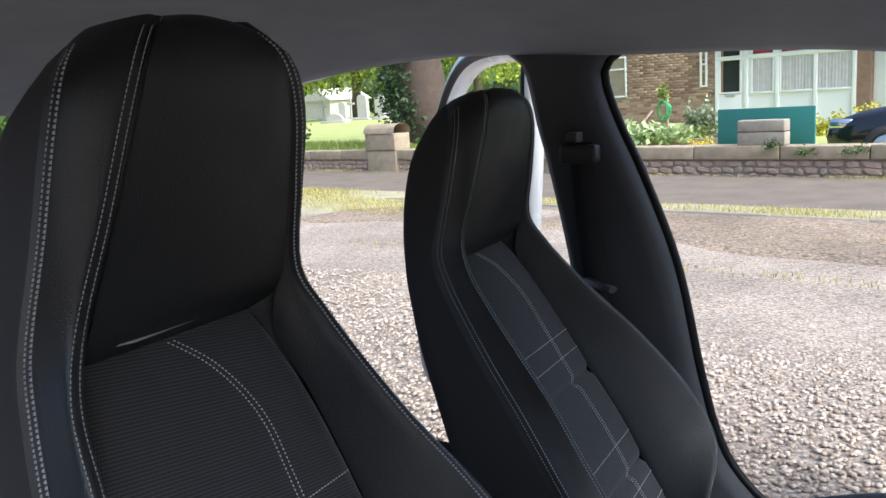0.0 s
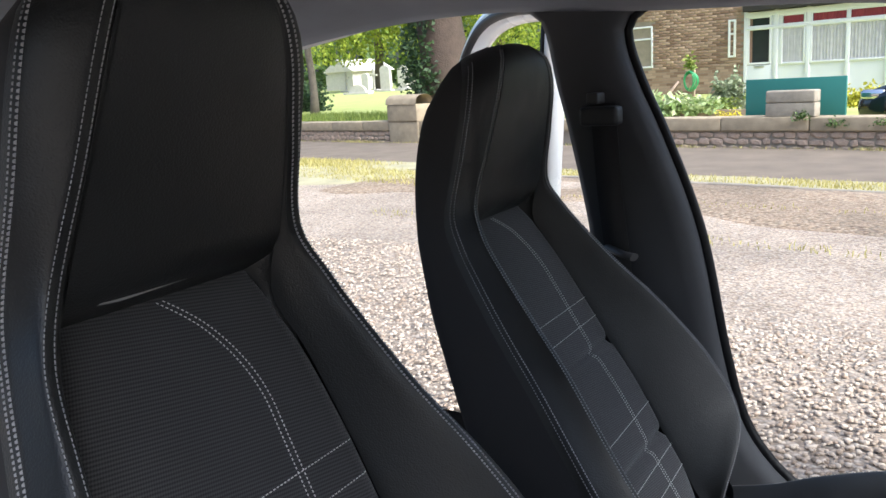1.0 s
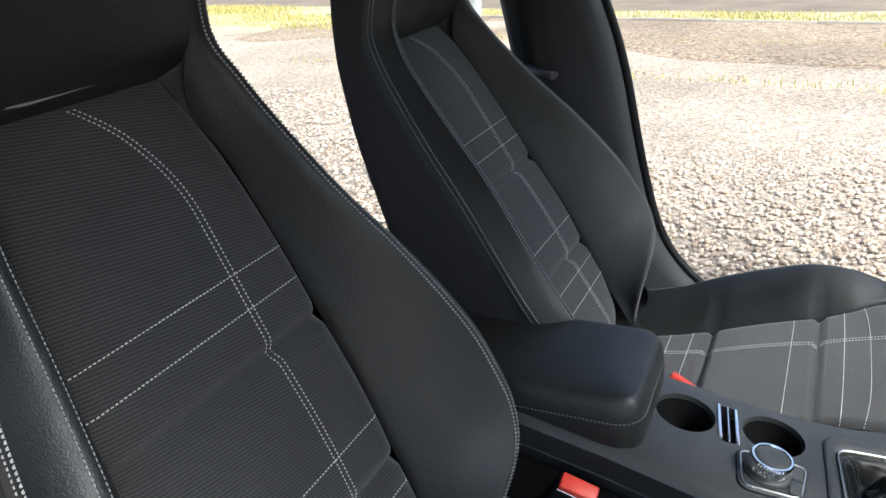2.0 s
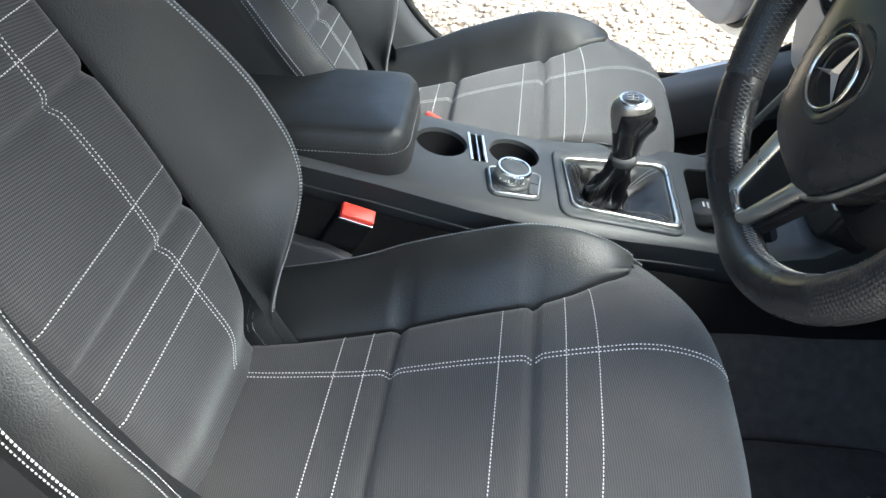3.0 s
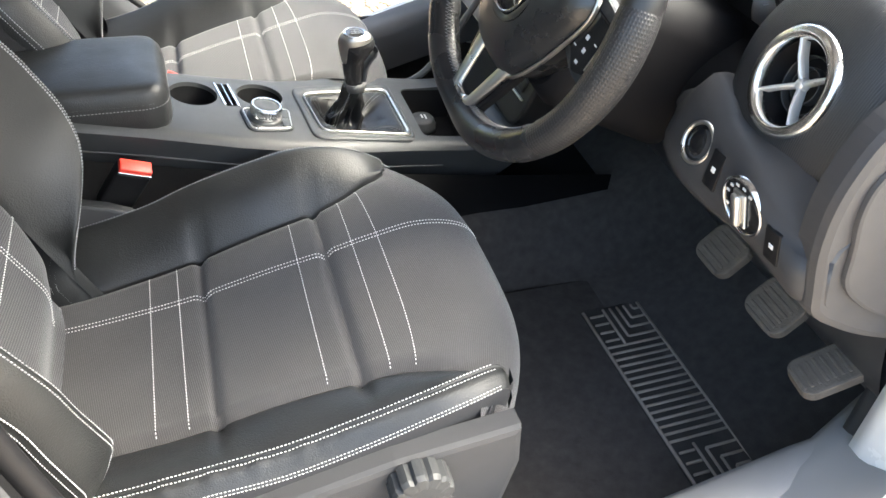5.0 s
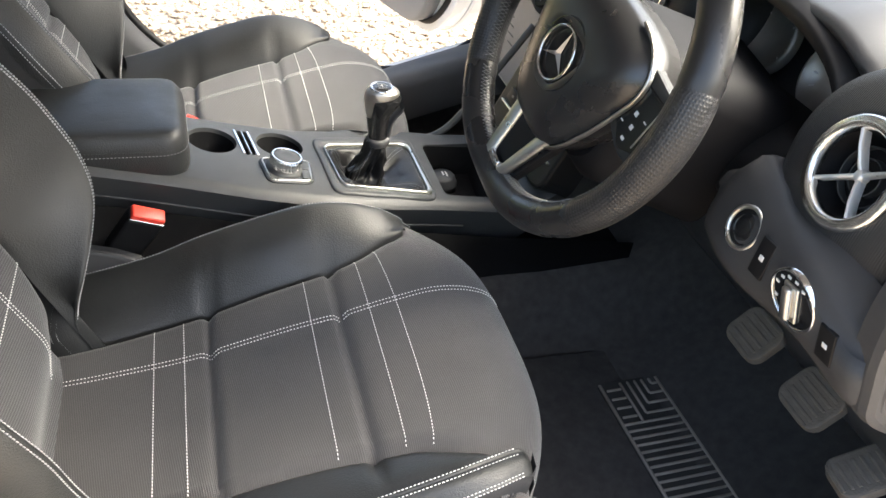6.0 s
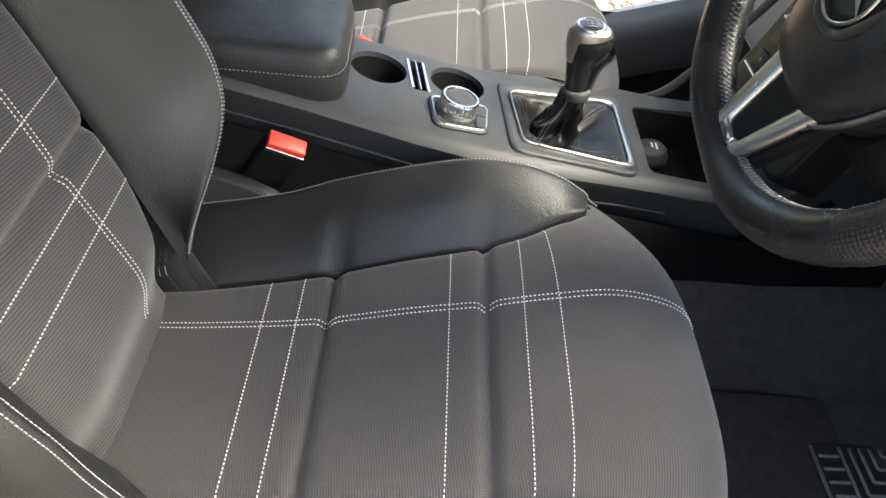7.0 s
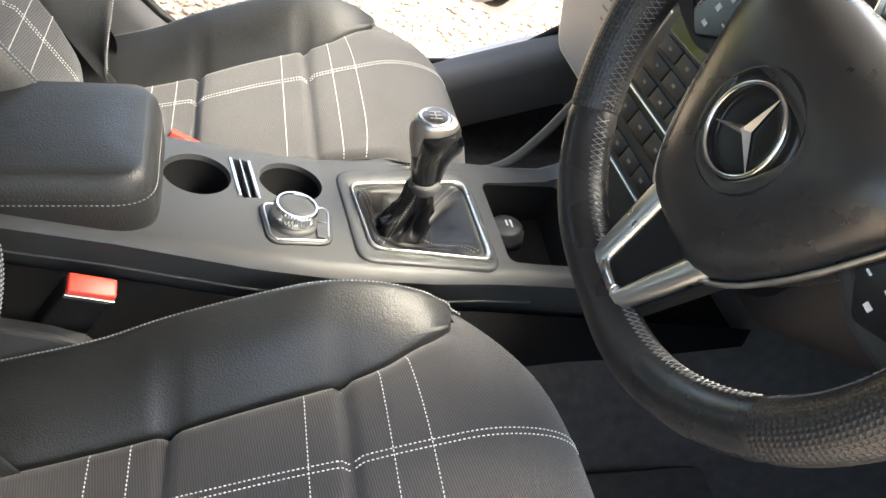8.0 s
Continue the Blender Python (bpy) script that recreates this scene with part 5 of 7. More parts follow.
SHEAR = Matrix(((1, 0, 0, 0), (0, 1, 0, 0), (0, -0.13, 1, -0.004), (0, 0, 0, 1)))      # the fork rises from the hub to lie over the rim
w_part("lower_spoke", ring_plate(fork, gap, 0.008, SHEAR @ Matrix.Translation((0, 0, -0.034)), 0.003), M_SATIN, "satin silver forked lower spoke")
w_part("spoke_back", prism(shrink(fork, -0.004), 0.012, 0.003, SHEAR @ Matrix.Translation((0, 0, -0.048))), M_BLACK, "black backing of the spoke")
w_part("spoke_slot", prism(gap, 0.004, 0, SHEAR @ Matrix.Translation((0, 0, -0.0355))), M_BLACK)
w_part("slot_catch", box((-0.010, -0.161, -0.033), (0.015, -0.152, -0.0235), 0.002, SHEAR), M_CHROME, "bright chrome tab")
# side spokes with button pads
for sx in (1, -1):
    sp = poly_round([(sx * 0.080, 0.055), (sx * 0.175, 0.045), (sx * 0.178, -0.012), (sx * 0.160, -0.026), (sx * 0.118, -0.030), (sx * 0.070, -0.012)], 0.012, 4)
    spoke = w_part("side_spoke", prism(sp, 0.012, 0.004, Matrix.Translation((0, 0, -0.042))), M_SOFT, "black side spoke with button pad")
    pad = poly_round([(sx * 0.098, 0.040), (sx * 0.142, 0.040), (sx * 0.148, -0.010), (sx * 0.120, -0.024), (sx * 0.092, -0.004)], 0.005, 3)
    w_part("button_pad", prism(pad, 0.005, 0.0015, Matrix.Translation((0, 0, -0.031))), M_GLOSS, "", spoke)
    for bx, by, w, h in ((0.114, 0.014, 0.005, 0.005), (0.130, 0.016, 0.005, 0.0015), (0.104, -0.002, 0.0045, 0.0015), (0.120, -0.012, 0.0055, 0.0035), (0.120, 0.002, 0.005, 0.005)):
        w_part("button_mark", box((sx * bx - w / 2, by - h / 2, -0.0265), (sx * bx + w / 2, by + h / 2, -0.0255), 0.0004, Matrix.Translation((0, 0, 0.0002))), M_PRINT, "", spoke)
    w_part("button_divider", box((sx * 0.137 - 0.0008, -0.010, -0.027), (sx * 0.137 + 0.0008, 0.034, -0.0252), 0.0003), M_SATIN, "", spoke)
    for by in (0.024, 0.008):
        w_part("paddle_button", box((sx * 0.1395 - (0 if sx > 0 else 0.011), by - 0.007, -0.030), (sx * 0.1395 + (0.011 if sx > 0 else 0), by + 0.007, -0.0245), 0.002), M_SOFT, "", spoke)
# column shroud behind
rows = []
for z, w, h0, h1 in ((-0.06, 0.066, -0.10, 0.055), (-0.085, 0.078, -0.115, 0.06), (-0.16, 0.082, -0.125, 0.06), (-0.26, 0.088, -0.135, 0.06)):
    rows.append([Vector((x, y, z)) for x, y in rounded(2 * w, h1 - h0, 0.035, 5, 0, (h0 + h1) / 2)])
bm = sheet(rows, close_u=True)
bm.verts.ensure_lookup_table()
bm.faces.new([bm.verts[k] for k in range(24)])
w_part("column_shroud", bm, M_SHROUD)
for sx, yy in ((-1, 0.03), (-1, -0.01)):
    bm = tube([(sx * 0.07, yy, -0.085), (sx * 0.11, yy + 0.006, -0.080), (sx * 0.150, yy + 0.010, -0.072)], [0.006, 0.0065, 0.009], 12)
    w_part("control_stalk", bm, M_BLACK, "black column stalk")

# ---------------------------------------------------------------- dashboard
DASH_O = Vector((0.55, CY, 0.30))
dash = thing("dashboard", "black soft-touch dashboard with round silver vents", "dashboard", DASH_O)


def d_part(name, bm, material, label="", parent=None):
    bm.transform(Matrix.Translation(-DASH_O))
    return part(name, bm, material, parent or dash, label)


def dash_profile(y):
    """Cross-section (x, z) of the dashboard at y, from the windscreen round to the footwell."""
    e = sstep(-0.30, -0.42, y) + sstep(0.88, 1.0, y)
    k = 0.03 * e
    g = sstep(-0.200, -0.165, y) * (1 - sstep(0.150, 0.185, y))     # recess of the instruments
    k2 = 0.048 * sstep(-0.11, -0.27, y)                             # top falls towards the driver's door
    return [(0.98, 1.00 - 0.5 * k2), (0.80, 1.03 - k - k2), (0.64, 1.035 - k - k2), (0.55, 1.02 - k - k2), (0.515 + k * 0.3, 0.995 - k - k2), (0.505 + k * 0.3 + 0.145 * g, 0.965 - 0.5 * k2), (0.515 + k + 0.135 * g, 0.90), (0.53 + 0.05 * g, 0.82), (0.545, 0.74), (0.575, 0.64), (0.62, 0.56), (0.72, 0.52), (0.95, 0.52)]


rows = []
for k in range(96):
    y = -0.425 + 1.425 * k / 95
    rows.append([Vector((p.x, y, p.y)) for p in crom([(a, b, 0) for a, b in dash_profile(y)], 40)])
d_part("dash_body", sheet(rows), M_DASH, "soft black moulded dash pad")
# knee panel under the column, driver's side
rows = []
for k in range(30):
    y = -0.425 + 0.66 * k / 29
    f = sstep(0.235, 0.12, y)
    drop = 0.02 * sstep(-0.15, -0.425, y)
    pr = [(0.54, 0.90 - drop * 0.3), (0.49, 0.885 - drop * 0.3), (0.462, 0.855 - drop * 0.4), (0.452, 0.822 - drop * 0.7), (0.456, 0.798 - drop), (0.49, 0.780 - drop), (0.55, 0.772 - drop), (0.66, 0.765 - drop)]
    rows.append([Vector((p.x + 0.05 * (1 - f), y, p.y)) for p in crom([(a, b, 0) for a, b in pr], 20)])
d_part("knee_panel", sheet(rows), M_BLACK, "black lower dash panel")


def facing(at, yaw, pitch):
    """Local z points back to the cabin, turned by yaw and pitch (positive: downwards)."""
    return Matrix.Translation(at) @ Matrix.Rotation(radians(yaw), 4, "Z") @ Matrix.Rotation(radians(-pitch), 4, "Y") @ Matrix(((0, 0, -1, 0), (-1, 0, 0, 0), (0, 1, 0, 0), (0, 0, 0, 1)))


# vent pod and vent
M_RING = mat("brushed_chrome", (0.80, 0.80, 0.79), 0.22, metal=1.0, rough_var=0.06, spot_scale=40)
M_CARBON = mat("ribbed_black_plastic", (0.030, 0.031, 0.033), 0.42, rough_var=0.05, spot_scale=25)
_nt = M_CARBON.node_tree
_wv = _nt.nodes.new("ShaderNodeTexWave")
_wv.inputs["Scale"].default_value = 130
_wv.bands_direction = "Y"
_tc = _nt.nodes.new("ShaderNodeTexCoord")
_nt.links.new(_tc.outputs["Object"], _wv.inputs["Vector"])
_bp = _nt.nodes.new("ShaderNodeBump")
_bp.inputs["Strength"].default_value = 0.35
_bp.inputs["Distance"].default_value = 0.0010
_nt.links.new(_wv.outputs["Fac"], _bp.inputs["Height"])
_nt.links.new(_bp.outputs["Normal"], _nt.nodes["Principled BSDF"].inputs["Normal"])


def vent(at, yaw, pitch, scale=1.0):
    m = facing(at, yaw, pitch) @ Matrix.Scale(scale, 4)
    pod = d_part("vent_pod", lathe([(0.132, -0.17), (0.131, -0.08), (0.127, -0.040), (0.118, -0.022), (0.100, -0.012), (0.082, -0.007), (0.070, -0.004), (0.064, -0.003), (0.0608, -0.006), (0.054, -0.006)], m, 64), M_CARBON, "ribbed black pod round the vent")
    d_part("vent_ring", lathe([(0.0640, -0.006), (0.0635, 0.0005), (0.0600, 0.0048), (0.0585, 0.0048), (0.0560, 0.0062), (0.0520, 0.0065), (0.0488, 0.003), (0.0475, -0.004), (0.047, -0.02)], m, 56), M_RING, "polished silver vent ring", pod)
    d_part("vent_bowl", lathe([(0.0475, -0.006), (0.045, -0.03), (0.03, -0.05), (0.0, -0.055)], m, 40), M_BLACK, "", pod)
    for r in (0.033, 0.020):
        d_part("vent_fin", lathe([(r - 0.001, -0.030), (r - 0.0008, -0.020), (r, -0.0185), (r + 0.0008, -0.020), (r + 0.001, -0.030)], m, 40), M_SOFT, "", pod)
    for a in (33, 122, 217, 306):
        ca, sa = math.cos(radians(a)), math.sin(radians(a))
        t, u = Vector((ca, sa, 0)), Vector((-sa, ca, 0))
        rows = []
        for d, w, z0, z1 in ((0.0, 0.0035, -0.012, -0.022), (0.012, 0.0024, -0.006, -0.020), (0.030, 0.0018, -0.001, -0.016), (0.0480, 0.0022, 0.0, -0.014)):
            rows.append([t * d + u * w * f + Vector((0, 0, z)) for f, z in ((-1.0, z1), (-0.9, z0 - 0.002), (0.0, z0), (0.9, z0 - 0.002), (1.0, z1))])
        bm = sheet(rows)
        bm.transform(m)
        d_part("vent_spoke", bm, M_SILVER, "", pod)
    bm = lathe([(0.0, -0.0085), (0.0045, -0.009), (0.0075, -0.0125), (0.008, -0.02)], m, 20)
    d_part("vent_hub", bm, M_SILVER, "", pod)
    return pod


vent((0.446, -0.282, 0.930), -3, -17, 0.87)
vent((0.50, 0.215, 0.93), 0, -10, 0.8)
vent((0.50, 0.345, 0.93), 0, -10, 0.8)
vent((0.50, 0.475, 0.93), 0, -10, 0.8)
vent((0.50, 0.90, 0.93), 3, -12, 0.88)
# grey switch panel curving round from the column to the door: it faces up by the start button and down by the light switch
def panel_frame(y):
    c = Vector((spl([-0.40, -0.324, -0.224, -0.14], [0.408, 0.402, 0.408, 0.43], y), y, spl([-0.40, -0.324, -0.224, -0.14], [0.806, 0.820, 0.831, 0.838], y)))
    return facing(c, spl([-0.40, -0.324, -0.224, -0.14], [6, 2, 0, -14], y), spl([-0.40, -0.324, -0.224, -0.14], [15, 13, -20, -24], y))


rows = []
for k in range(44):
    y = -0.432 + 0.302 * k / 43
    m = panel_frame(max(y, -0.40)) if y > -0.40 else panel_frame(-0.40) @ Matrix.Translation((-(y + 0.40), 0, -0.6 * (y + 0.40) ** 2 / 0.032))
    end = 1 - 0.75 * sstep(-0.165, -0.130, y)
    up = spl([-0.44, -0.40, -0.324, -0.25, -0.224, -0.13], [0.030, 0.032, 0.036, 0.042, 0.050, 0.052], y) * end
    dn = 0.047 * end
    rows.append([m @ Vector((0, a, b - 0.012 * (1 - end))) for a, b in ((up + 0.012, -0.05), (up + 0.006, -0.016), (up, -0.006), (up * 0.6, -0.001), (0.02 * end, 0), (-0.02 * end, 0), (-dn * 0.8, -0.001), (-dn, -0.006), (-dn - 0.004, -0.018), (-dn - 0.002, -0.06))])
panel = d_part("switch_panel", sheet(rows), M_SOFT2, "dark grey curved switch panel")
# start button
m = panel_frame(-0.224)
d_part("start_button_ring", lathe([(0.0245, -0.004), (0.0243, 0.002), (0.0222, 0.0035), (0.0200, 0.0015), (0.0196, -0.006)], m, 40), M_SATIN, "silver ring", panel)
d_part("start_button", lathe([(0.0198, -0.0005), (0.0180, 0.001), (0.0150, -0.0005), (0.0135, 0.0015), (0.008, 0.002), (0, 0.002)], m, 32), M_GLOSS, "round black start button", panel)
# headlight switch
m = panel_frame(-0.324)
d_part("light_switch_ring", lathe([(0.0320, -0.004), (0.0318, 0.0022), (0.0303, 0.0032), (0.0288, 0.0018), (0.0285, -0.004)], m, 48), M_CHROME, "thin chrome ring", panel)
face = d_part("light_switch", lathe([(0.0288, 0.0008), (0.0270, 0.0012), (0.015, 0.0018), (0, 0.0018)], m, 40), M_GLOSS, "round black headlight switch with pale marks", panel)
d_part("switch_grip", joined(box((-0.010, -0.022, 0.001), (0.010, 0.019, 0.005), 0.002, m @ Matrix.Rotation(radians(6), 4, "Z"), 3), box((-0.0055, -0.020, 0.004), (0.0055, 0.018, 0.012), 0.004, m @ Matrix.Rotation(radians(6), 4, "Z"), 3)), M_SATIN, "satin silver turning grip", face)
for k, a in enumerate((165, 138, 112, 86, 60, 205)):
    x, y = 0.0235 * math.cos(radians(a)), 0.0235 * math.sin(radians(a))
    d_part("switch_mark", box((x - 0.0022, y - 0.0015, 0.0014), (x + 0.0022, y + 0.0015, 0.0024), 0.0003, m), M_PRINT, "", face)
for y in (-0.268, -0.375):
    m = panel_frame(y)
    ks = d_part("dash_switch", box((-0.010, -0.022, -0.004), (0.010, 0.020, 0.0022), 0.001, m), M_BLACK, "small black rocker switch", panel)
    d_part("switch_mark", box((-0.003, -0.004, 0.0018), (0.003, 0.002, 0.0028), 0.0004, m), M_PRINT, "", panel)
# end cap beside the door
bm = prism(poly_round([(0.420, 0.79), (0.404, 0.84), (0.400, 0.90), (0.420, 0.965), (0.47, 1.0), (0.64, 1.015), (0.95, 1.00), (0.95, 0.66), (0.60, 0.68), (0.50, 0.715), (0.43, 0.755)], 0.03, 5), 0.03, 0.010, Matrix.Translation((0.0, -0.398, 0)) @ Matrix.Rotation(radians(90), 4, "X"))
cap = d_part("end_panel", bm, M_SOFT2, "grey plastic dash end panel")
bm = prism(poly_round([(0.438, 0.84), (0.424, 0.885), (0.428, 0.925), (0.48, 0.965), (0.66, 0.985), (0.90, 0.97), (0.90, 0.69), (0.62, 0.70), (0.50, 0.752), (0.445, 0.795)], 0.03, 5), 0.006, 0.004, Matrix.Translation((0.0, -0.4275, 0)) @ Matrix.Rotation(radians(90), 4, "X"))
d_part("fuse_cover", bm, M_SOFT2, "", cap)
# instrument binnacle
rows = []
for k in range(25):
    a = math.pi * k / 24
    y = -0.005 - 0.178 * math.cos(a)
    h = math.sin(a) ** 0.6
    rows.append([Vector((x, y, z)) for x, z in ((0.60, 0.895 + 0.085 * h), (0.52, 0.895 + 0.092 * h), (0.498, 0.90 + 0.095 * h), (0.503, 0.905 + 0.103 * h), (0.56, 0.925 + 0.098 * h), (0.66, 0.96 + 0.075 * h), (0.72, 1.0))])
d_part("binnacle_hood", sheet(rows), M_BLACK, "black instrument hood")
for yy in (-0.054, 0.085):
    m = facing((0.619, yy, 0.903), 0, -18)
    g = d_part("gauge", lathe([(0.052, 0.0), (0.052, 0.012), (0.047, 0.014), (0.046, 0.002), (0, 0.001)], m, 40), M_SATIN_DARK, "round silver-rimmed gauge")
    for a in range(-120, 121, 24):
        d_part("gauge_mark", box((-0.0008, 0.034, 0.0018), (0.0008, 0.042, 0.0026), 0, m @ Matrix.Rotation(radians(-a), 4, "Z")), M_PRINT, "", g)
# centre stack with radio and climate keys
STK = facing((0.475, 0.375, 0.72), 0, -24)
stack = d_part("radio_panel", prism(rounded(0.27, 0.34, 0.03), 0.06, 0.006, STK @ Matrix.Translation((0, 0, -0.055))), M_BLACK, "black radio panel with small grey marks")
for y0, y1 in ((0.100, 0.150), (0.045, 0.092)):
    d_part("display_strip", prism(rounded(0.22, y1 - y0, 0.006), 0.004, 0.001, STK @ Matrix.Translation((0, (y0 + y1) / 2, 0.004))), M_GLOSS, "", stack)
for r, (yy, h, n) in enumerate(((0.030, 0.020, 4), (0.004, 0.020, 4), (-0.022, 0.020, 4), (-0.062, 0.026, 4), (-0.100, 0.022, 5))):
    for k in range(n):
        w = 0.215 / n
        x = -0.1075 + w * (k + 0.5)
        d_part("key", box((x - w / 2 + 0.0012, yy - h / 2, 0.003), (x + w / 2 - 0.0012, yy + h / 2, 0.0085), 0.0015, STK), M_BLACK, "", stack)
        d_part("key_mark", box((x - 0.004, yy - 0.002, 0.0083), (x + 0.004, yy + 0.002, 0.0090), 0, STK), M_PRINT_DIM, "", stack)
for yy, w in ((0.096, 0.235), (-0.040, 0.235), (-0.120, 0.235), (0.155, 0.235)):
    d_part("silver_line", box((-w / 2, yy - 0.0016, 0.002), (w / 2, yy + 0.0016, 0.0095), 0.001, STK), M_SATIN, "", stack)
for x in (-0.105, 0.105):
    d_part("radio_knob", lathe([(0.017, 0.0), (0.017, 0.014), (0.014, 0.017), (0.0, 0.017)], STK @ Matrix.Translation((x, 0.122, 0.004)), 28), M_SATIN, "", stack)
# decor strip before the passenger, glove box below
bm = prism(poly_round([(-0.25, -0.045), (0.22, -0.055), (0.25, 0.0), (0.25, 0.045), (-0.25, 0.055)], 0.02), 0.012, 0.004, facing((0.530, 0.755, 0.845), 0, -8))
d_part("decor_strip", bm, M_DECOR, "satin decor strip with silver edge")
GB = facing((0.545, 0.765, 0.625), 0, 6)
gb = d_part("glove_box", prism(rounded(0.46, 0.27, 0.03), 0.03, 0.008, GB @ Matrix.Translation((0, 0, -0.018))), M_DOORTRIM, "grey glove box lid with a bright edge")
d_part("glove_edge", ring_plate(rounded(0.466, 0.276, 0.033), rounded(0.456, 0.266, 0.028), 0.010, GB @ Matrix.Translation((0, 0, 0.0)), 0.001), M_SATIN, "thin bright edge", gb)
for k in range(5):
    d_part("lid_groove", box((-0.030, 0.058 - 0.022 * k, 0.0105), (0.004, 0.0615 - 0.022 * k, 0.0128), 0.0006, GB), M_SOFT2, "", gb)
d_part("glove_latch", box((-0.04, 0.09, 0.010), (0.04, 0.11, 0.018), 0.003, GB), M_SATIN, "", gb)

# ---------------------------------------------------------------- pedals and mat
def pedal(name, at, w, h, tilt, label, arm=True, yaw=0):
    ob = thing(name, label, "pedal", at, group="pedals")
    m = facing((0, 0, 0), yaw, tilt)
    o = rounded(w, h, min(w, h) * 0.28, 5)
    pad = part("pad", prism(o, 0.014, 0.003, m @ Matrix.Translation((0, 0, -0.012))), M_PEDAL, ob, "worn rubber pad")
    n = int(h / 0.009)
    for k in range(n):
        y = -h / 2 + h * (k + 0.5) / n
        part("tread", box((-w / 2 + 0.010, y - 0.002, 0.001), (w / 2 - 0.010, y + 0.002, 0.0034), 0.0008, m), M_PEDAL, pad)
    if arm:
        part("arm", tube([m @ Vector((0, 0, -0.012)), m @ Vector((0, 0.02, -0.035)), m @ Vector((0, 0.05, -0.09)), m @ Vector((0, 0.09, -0.17))], 0.008, 8), M_BLACK, ob)
    return ob


pedal("clutch_pedal", (0.568, -0.142, 0.585), 0.070, 0.062, -44, "worn rubber clutch pedal")
pedal("brake_pedal", (0.570, -0.262, 0.590), 0.072, 0.064, -44, "worn rubber brake pedal")
pedal("accelerator_pedal", (0.600, -0.372, 0.602), 0.055, 0.150, -64, "long worn rubber accelerator pedal", arm=False, yaw=-6)

# ---------------------------------------------------------------- car shell
car = thing("car_body", "white hatchback body with black cabin lining", "car", (0, CY, 0.0))


def c_part(name, bm, material, label="", parent=None):
    bm.transform(Matrix.Translation((0, -CY, 0)))
    return part(name, bm, material, parent or car, label)


# carpeted floor: flat, then rising to the bulkhead, with a tunnel under the console
rows = []
for x, z in ((-1.5, 0.40), (-0.75, 0.38), (-0.70, 0.27), (0.45, 0.27), (0.62, 0.285), (0.75, 0.36), (0.88, 0.50), (0.92, 0.75), (0.92, 0.95)):
    rows.append([Vector((x, y, zz)) for y, zz in ((-0.44, z + 0.12), (-0.42, z + 0.02), (-0.38, z), (0.16, z), (0.20, z + 0.05), (0.23, z + 0.12), (0.42, z + 0.12), (0.45, z + 0.05), (0.49, z), (0.97, z), (1.0, z + 0.02), (1.02, z + 0.12))])
c_part("floor_carpet", sheet(rows), M_CARPET, "black carpeted floor")
# sills: scuff plate inside, coloured paler on the brighter lit driver's side; white paint outside
for sy, lab in ((-1, ""), (1, "")):
    def Y(d):
        return CY + sy * d
    rows = []
    for x in (-0.62, -0.3, 0.0, 0.3, 0.55, 0.68):
        k = 0.10 * sstep(0.40, 0.62, x) + 0.06 * sstep(-0.42, -0.62, x)
        rows.append([Vector((x, Y(d), z + k)) for d, z in ((0.665, 0.30), (0.672, 0.385), (0.690, 0.412), (0.735, 0.418), (0.755, 0.412))])
    c_part("scuff_plate", sheet(rows), M_DOORTRIM if sy < 0 else M_SCUFF, "plastic sill scuff plate, paler on the driver's side")
    rows = []
    for x in (-1.4, -0.62, -0.3, 0.0, 0.3, 0.55, 0.70, 0.85, 1.2):
        k = 0.10 * sstep(0.40, 0.62, x) + 0.06 * sstep(-0.42, -0.62, x)
        rows.append([Vector((x, Y(d), z + (k if d < 0.8 else k * 0.3))) for d, z in ((0.750, 0.36), (0.752, 0.408), (0.775, 0.410), (0.790, 0.395), (0.800, 0.360), (0.845, 0.345), (0.862, 0.30), (0.858, 0.20), (0.80, 0.16))])
    c_part("sill", sheet(rows), M_WHITE, "white painted sill")
    c_part("sill_seal", tube([(x, Y(0.757), 0.417 + 0.10 * sstep(0.40, 0.62, x) + 0.06 * sstep(-0.42, -0.62, x)) for x in [-0.6 + 0.065 * k for k in range(21)]], 0.008, 8), M_BLACK, "black rubber door seal")
# footwell trim: pale colour stands in for the sky it reflects
rows = []
for x, y, z in ((0.30, -0.412, 0.395), (0.40, -0.414, 0.42), (0.477, -0.420, 0.455), (0.53, -0.412, 0.48), (0.60, -0.388, 0.50), (0.688, -0.353, 0.50), (0.80, -0.30, 0.50), (0.90, -0.27, 0.50)):
    rows.append([Vector((x, y + dy, z + dz)) for dy, dz in ((0.012, -0.22), (0.010, -0.06), (0.006, -0.015), (-0.004, 0.0), (-0.03, 0.012), (-0.07, 0.030), (-0.11, 0.06))])
c_part("footwell_trim", sheet(rows), M_DOORTRIM, "grey moulded footwell side trim")
# roof lining, rising to the middle
rows = []
for k in range(40):
    x = -1.75 + 2.25 * k / 39
    zr = spl([-1.75, -1.28, -0.97, -0.73, -0.44, -0.07, 0.2, 0.5], [1.27, 1.357, 1.391, 1.394, 1.372, 1.350, 1.30, 1.20], x)
    row = []
    for y in [CY - 0.70, CY - 0.69, CY - 0.66, CY - 0.60, CY - 0.45, CY - 0.2, CY, CY + 0.2, CY + 0.45, CY + 0.60, CY + 0.655, CY + 0.672, CY + 0.69]:
        d = abs(y - CY)
        row.append(Vector((x, y, zr + 0.075 * (1 - sstep(0.3, 0.67, d)) + (0.0 if d < 0.67 else 0.02 if d < 0.68 else 0.05))))
    rows.append(row)
c_part("roof_lining", sheet(rows), M_LINING, "dark fabric roof lining")
rows = []
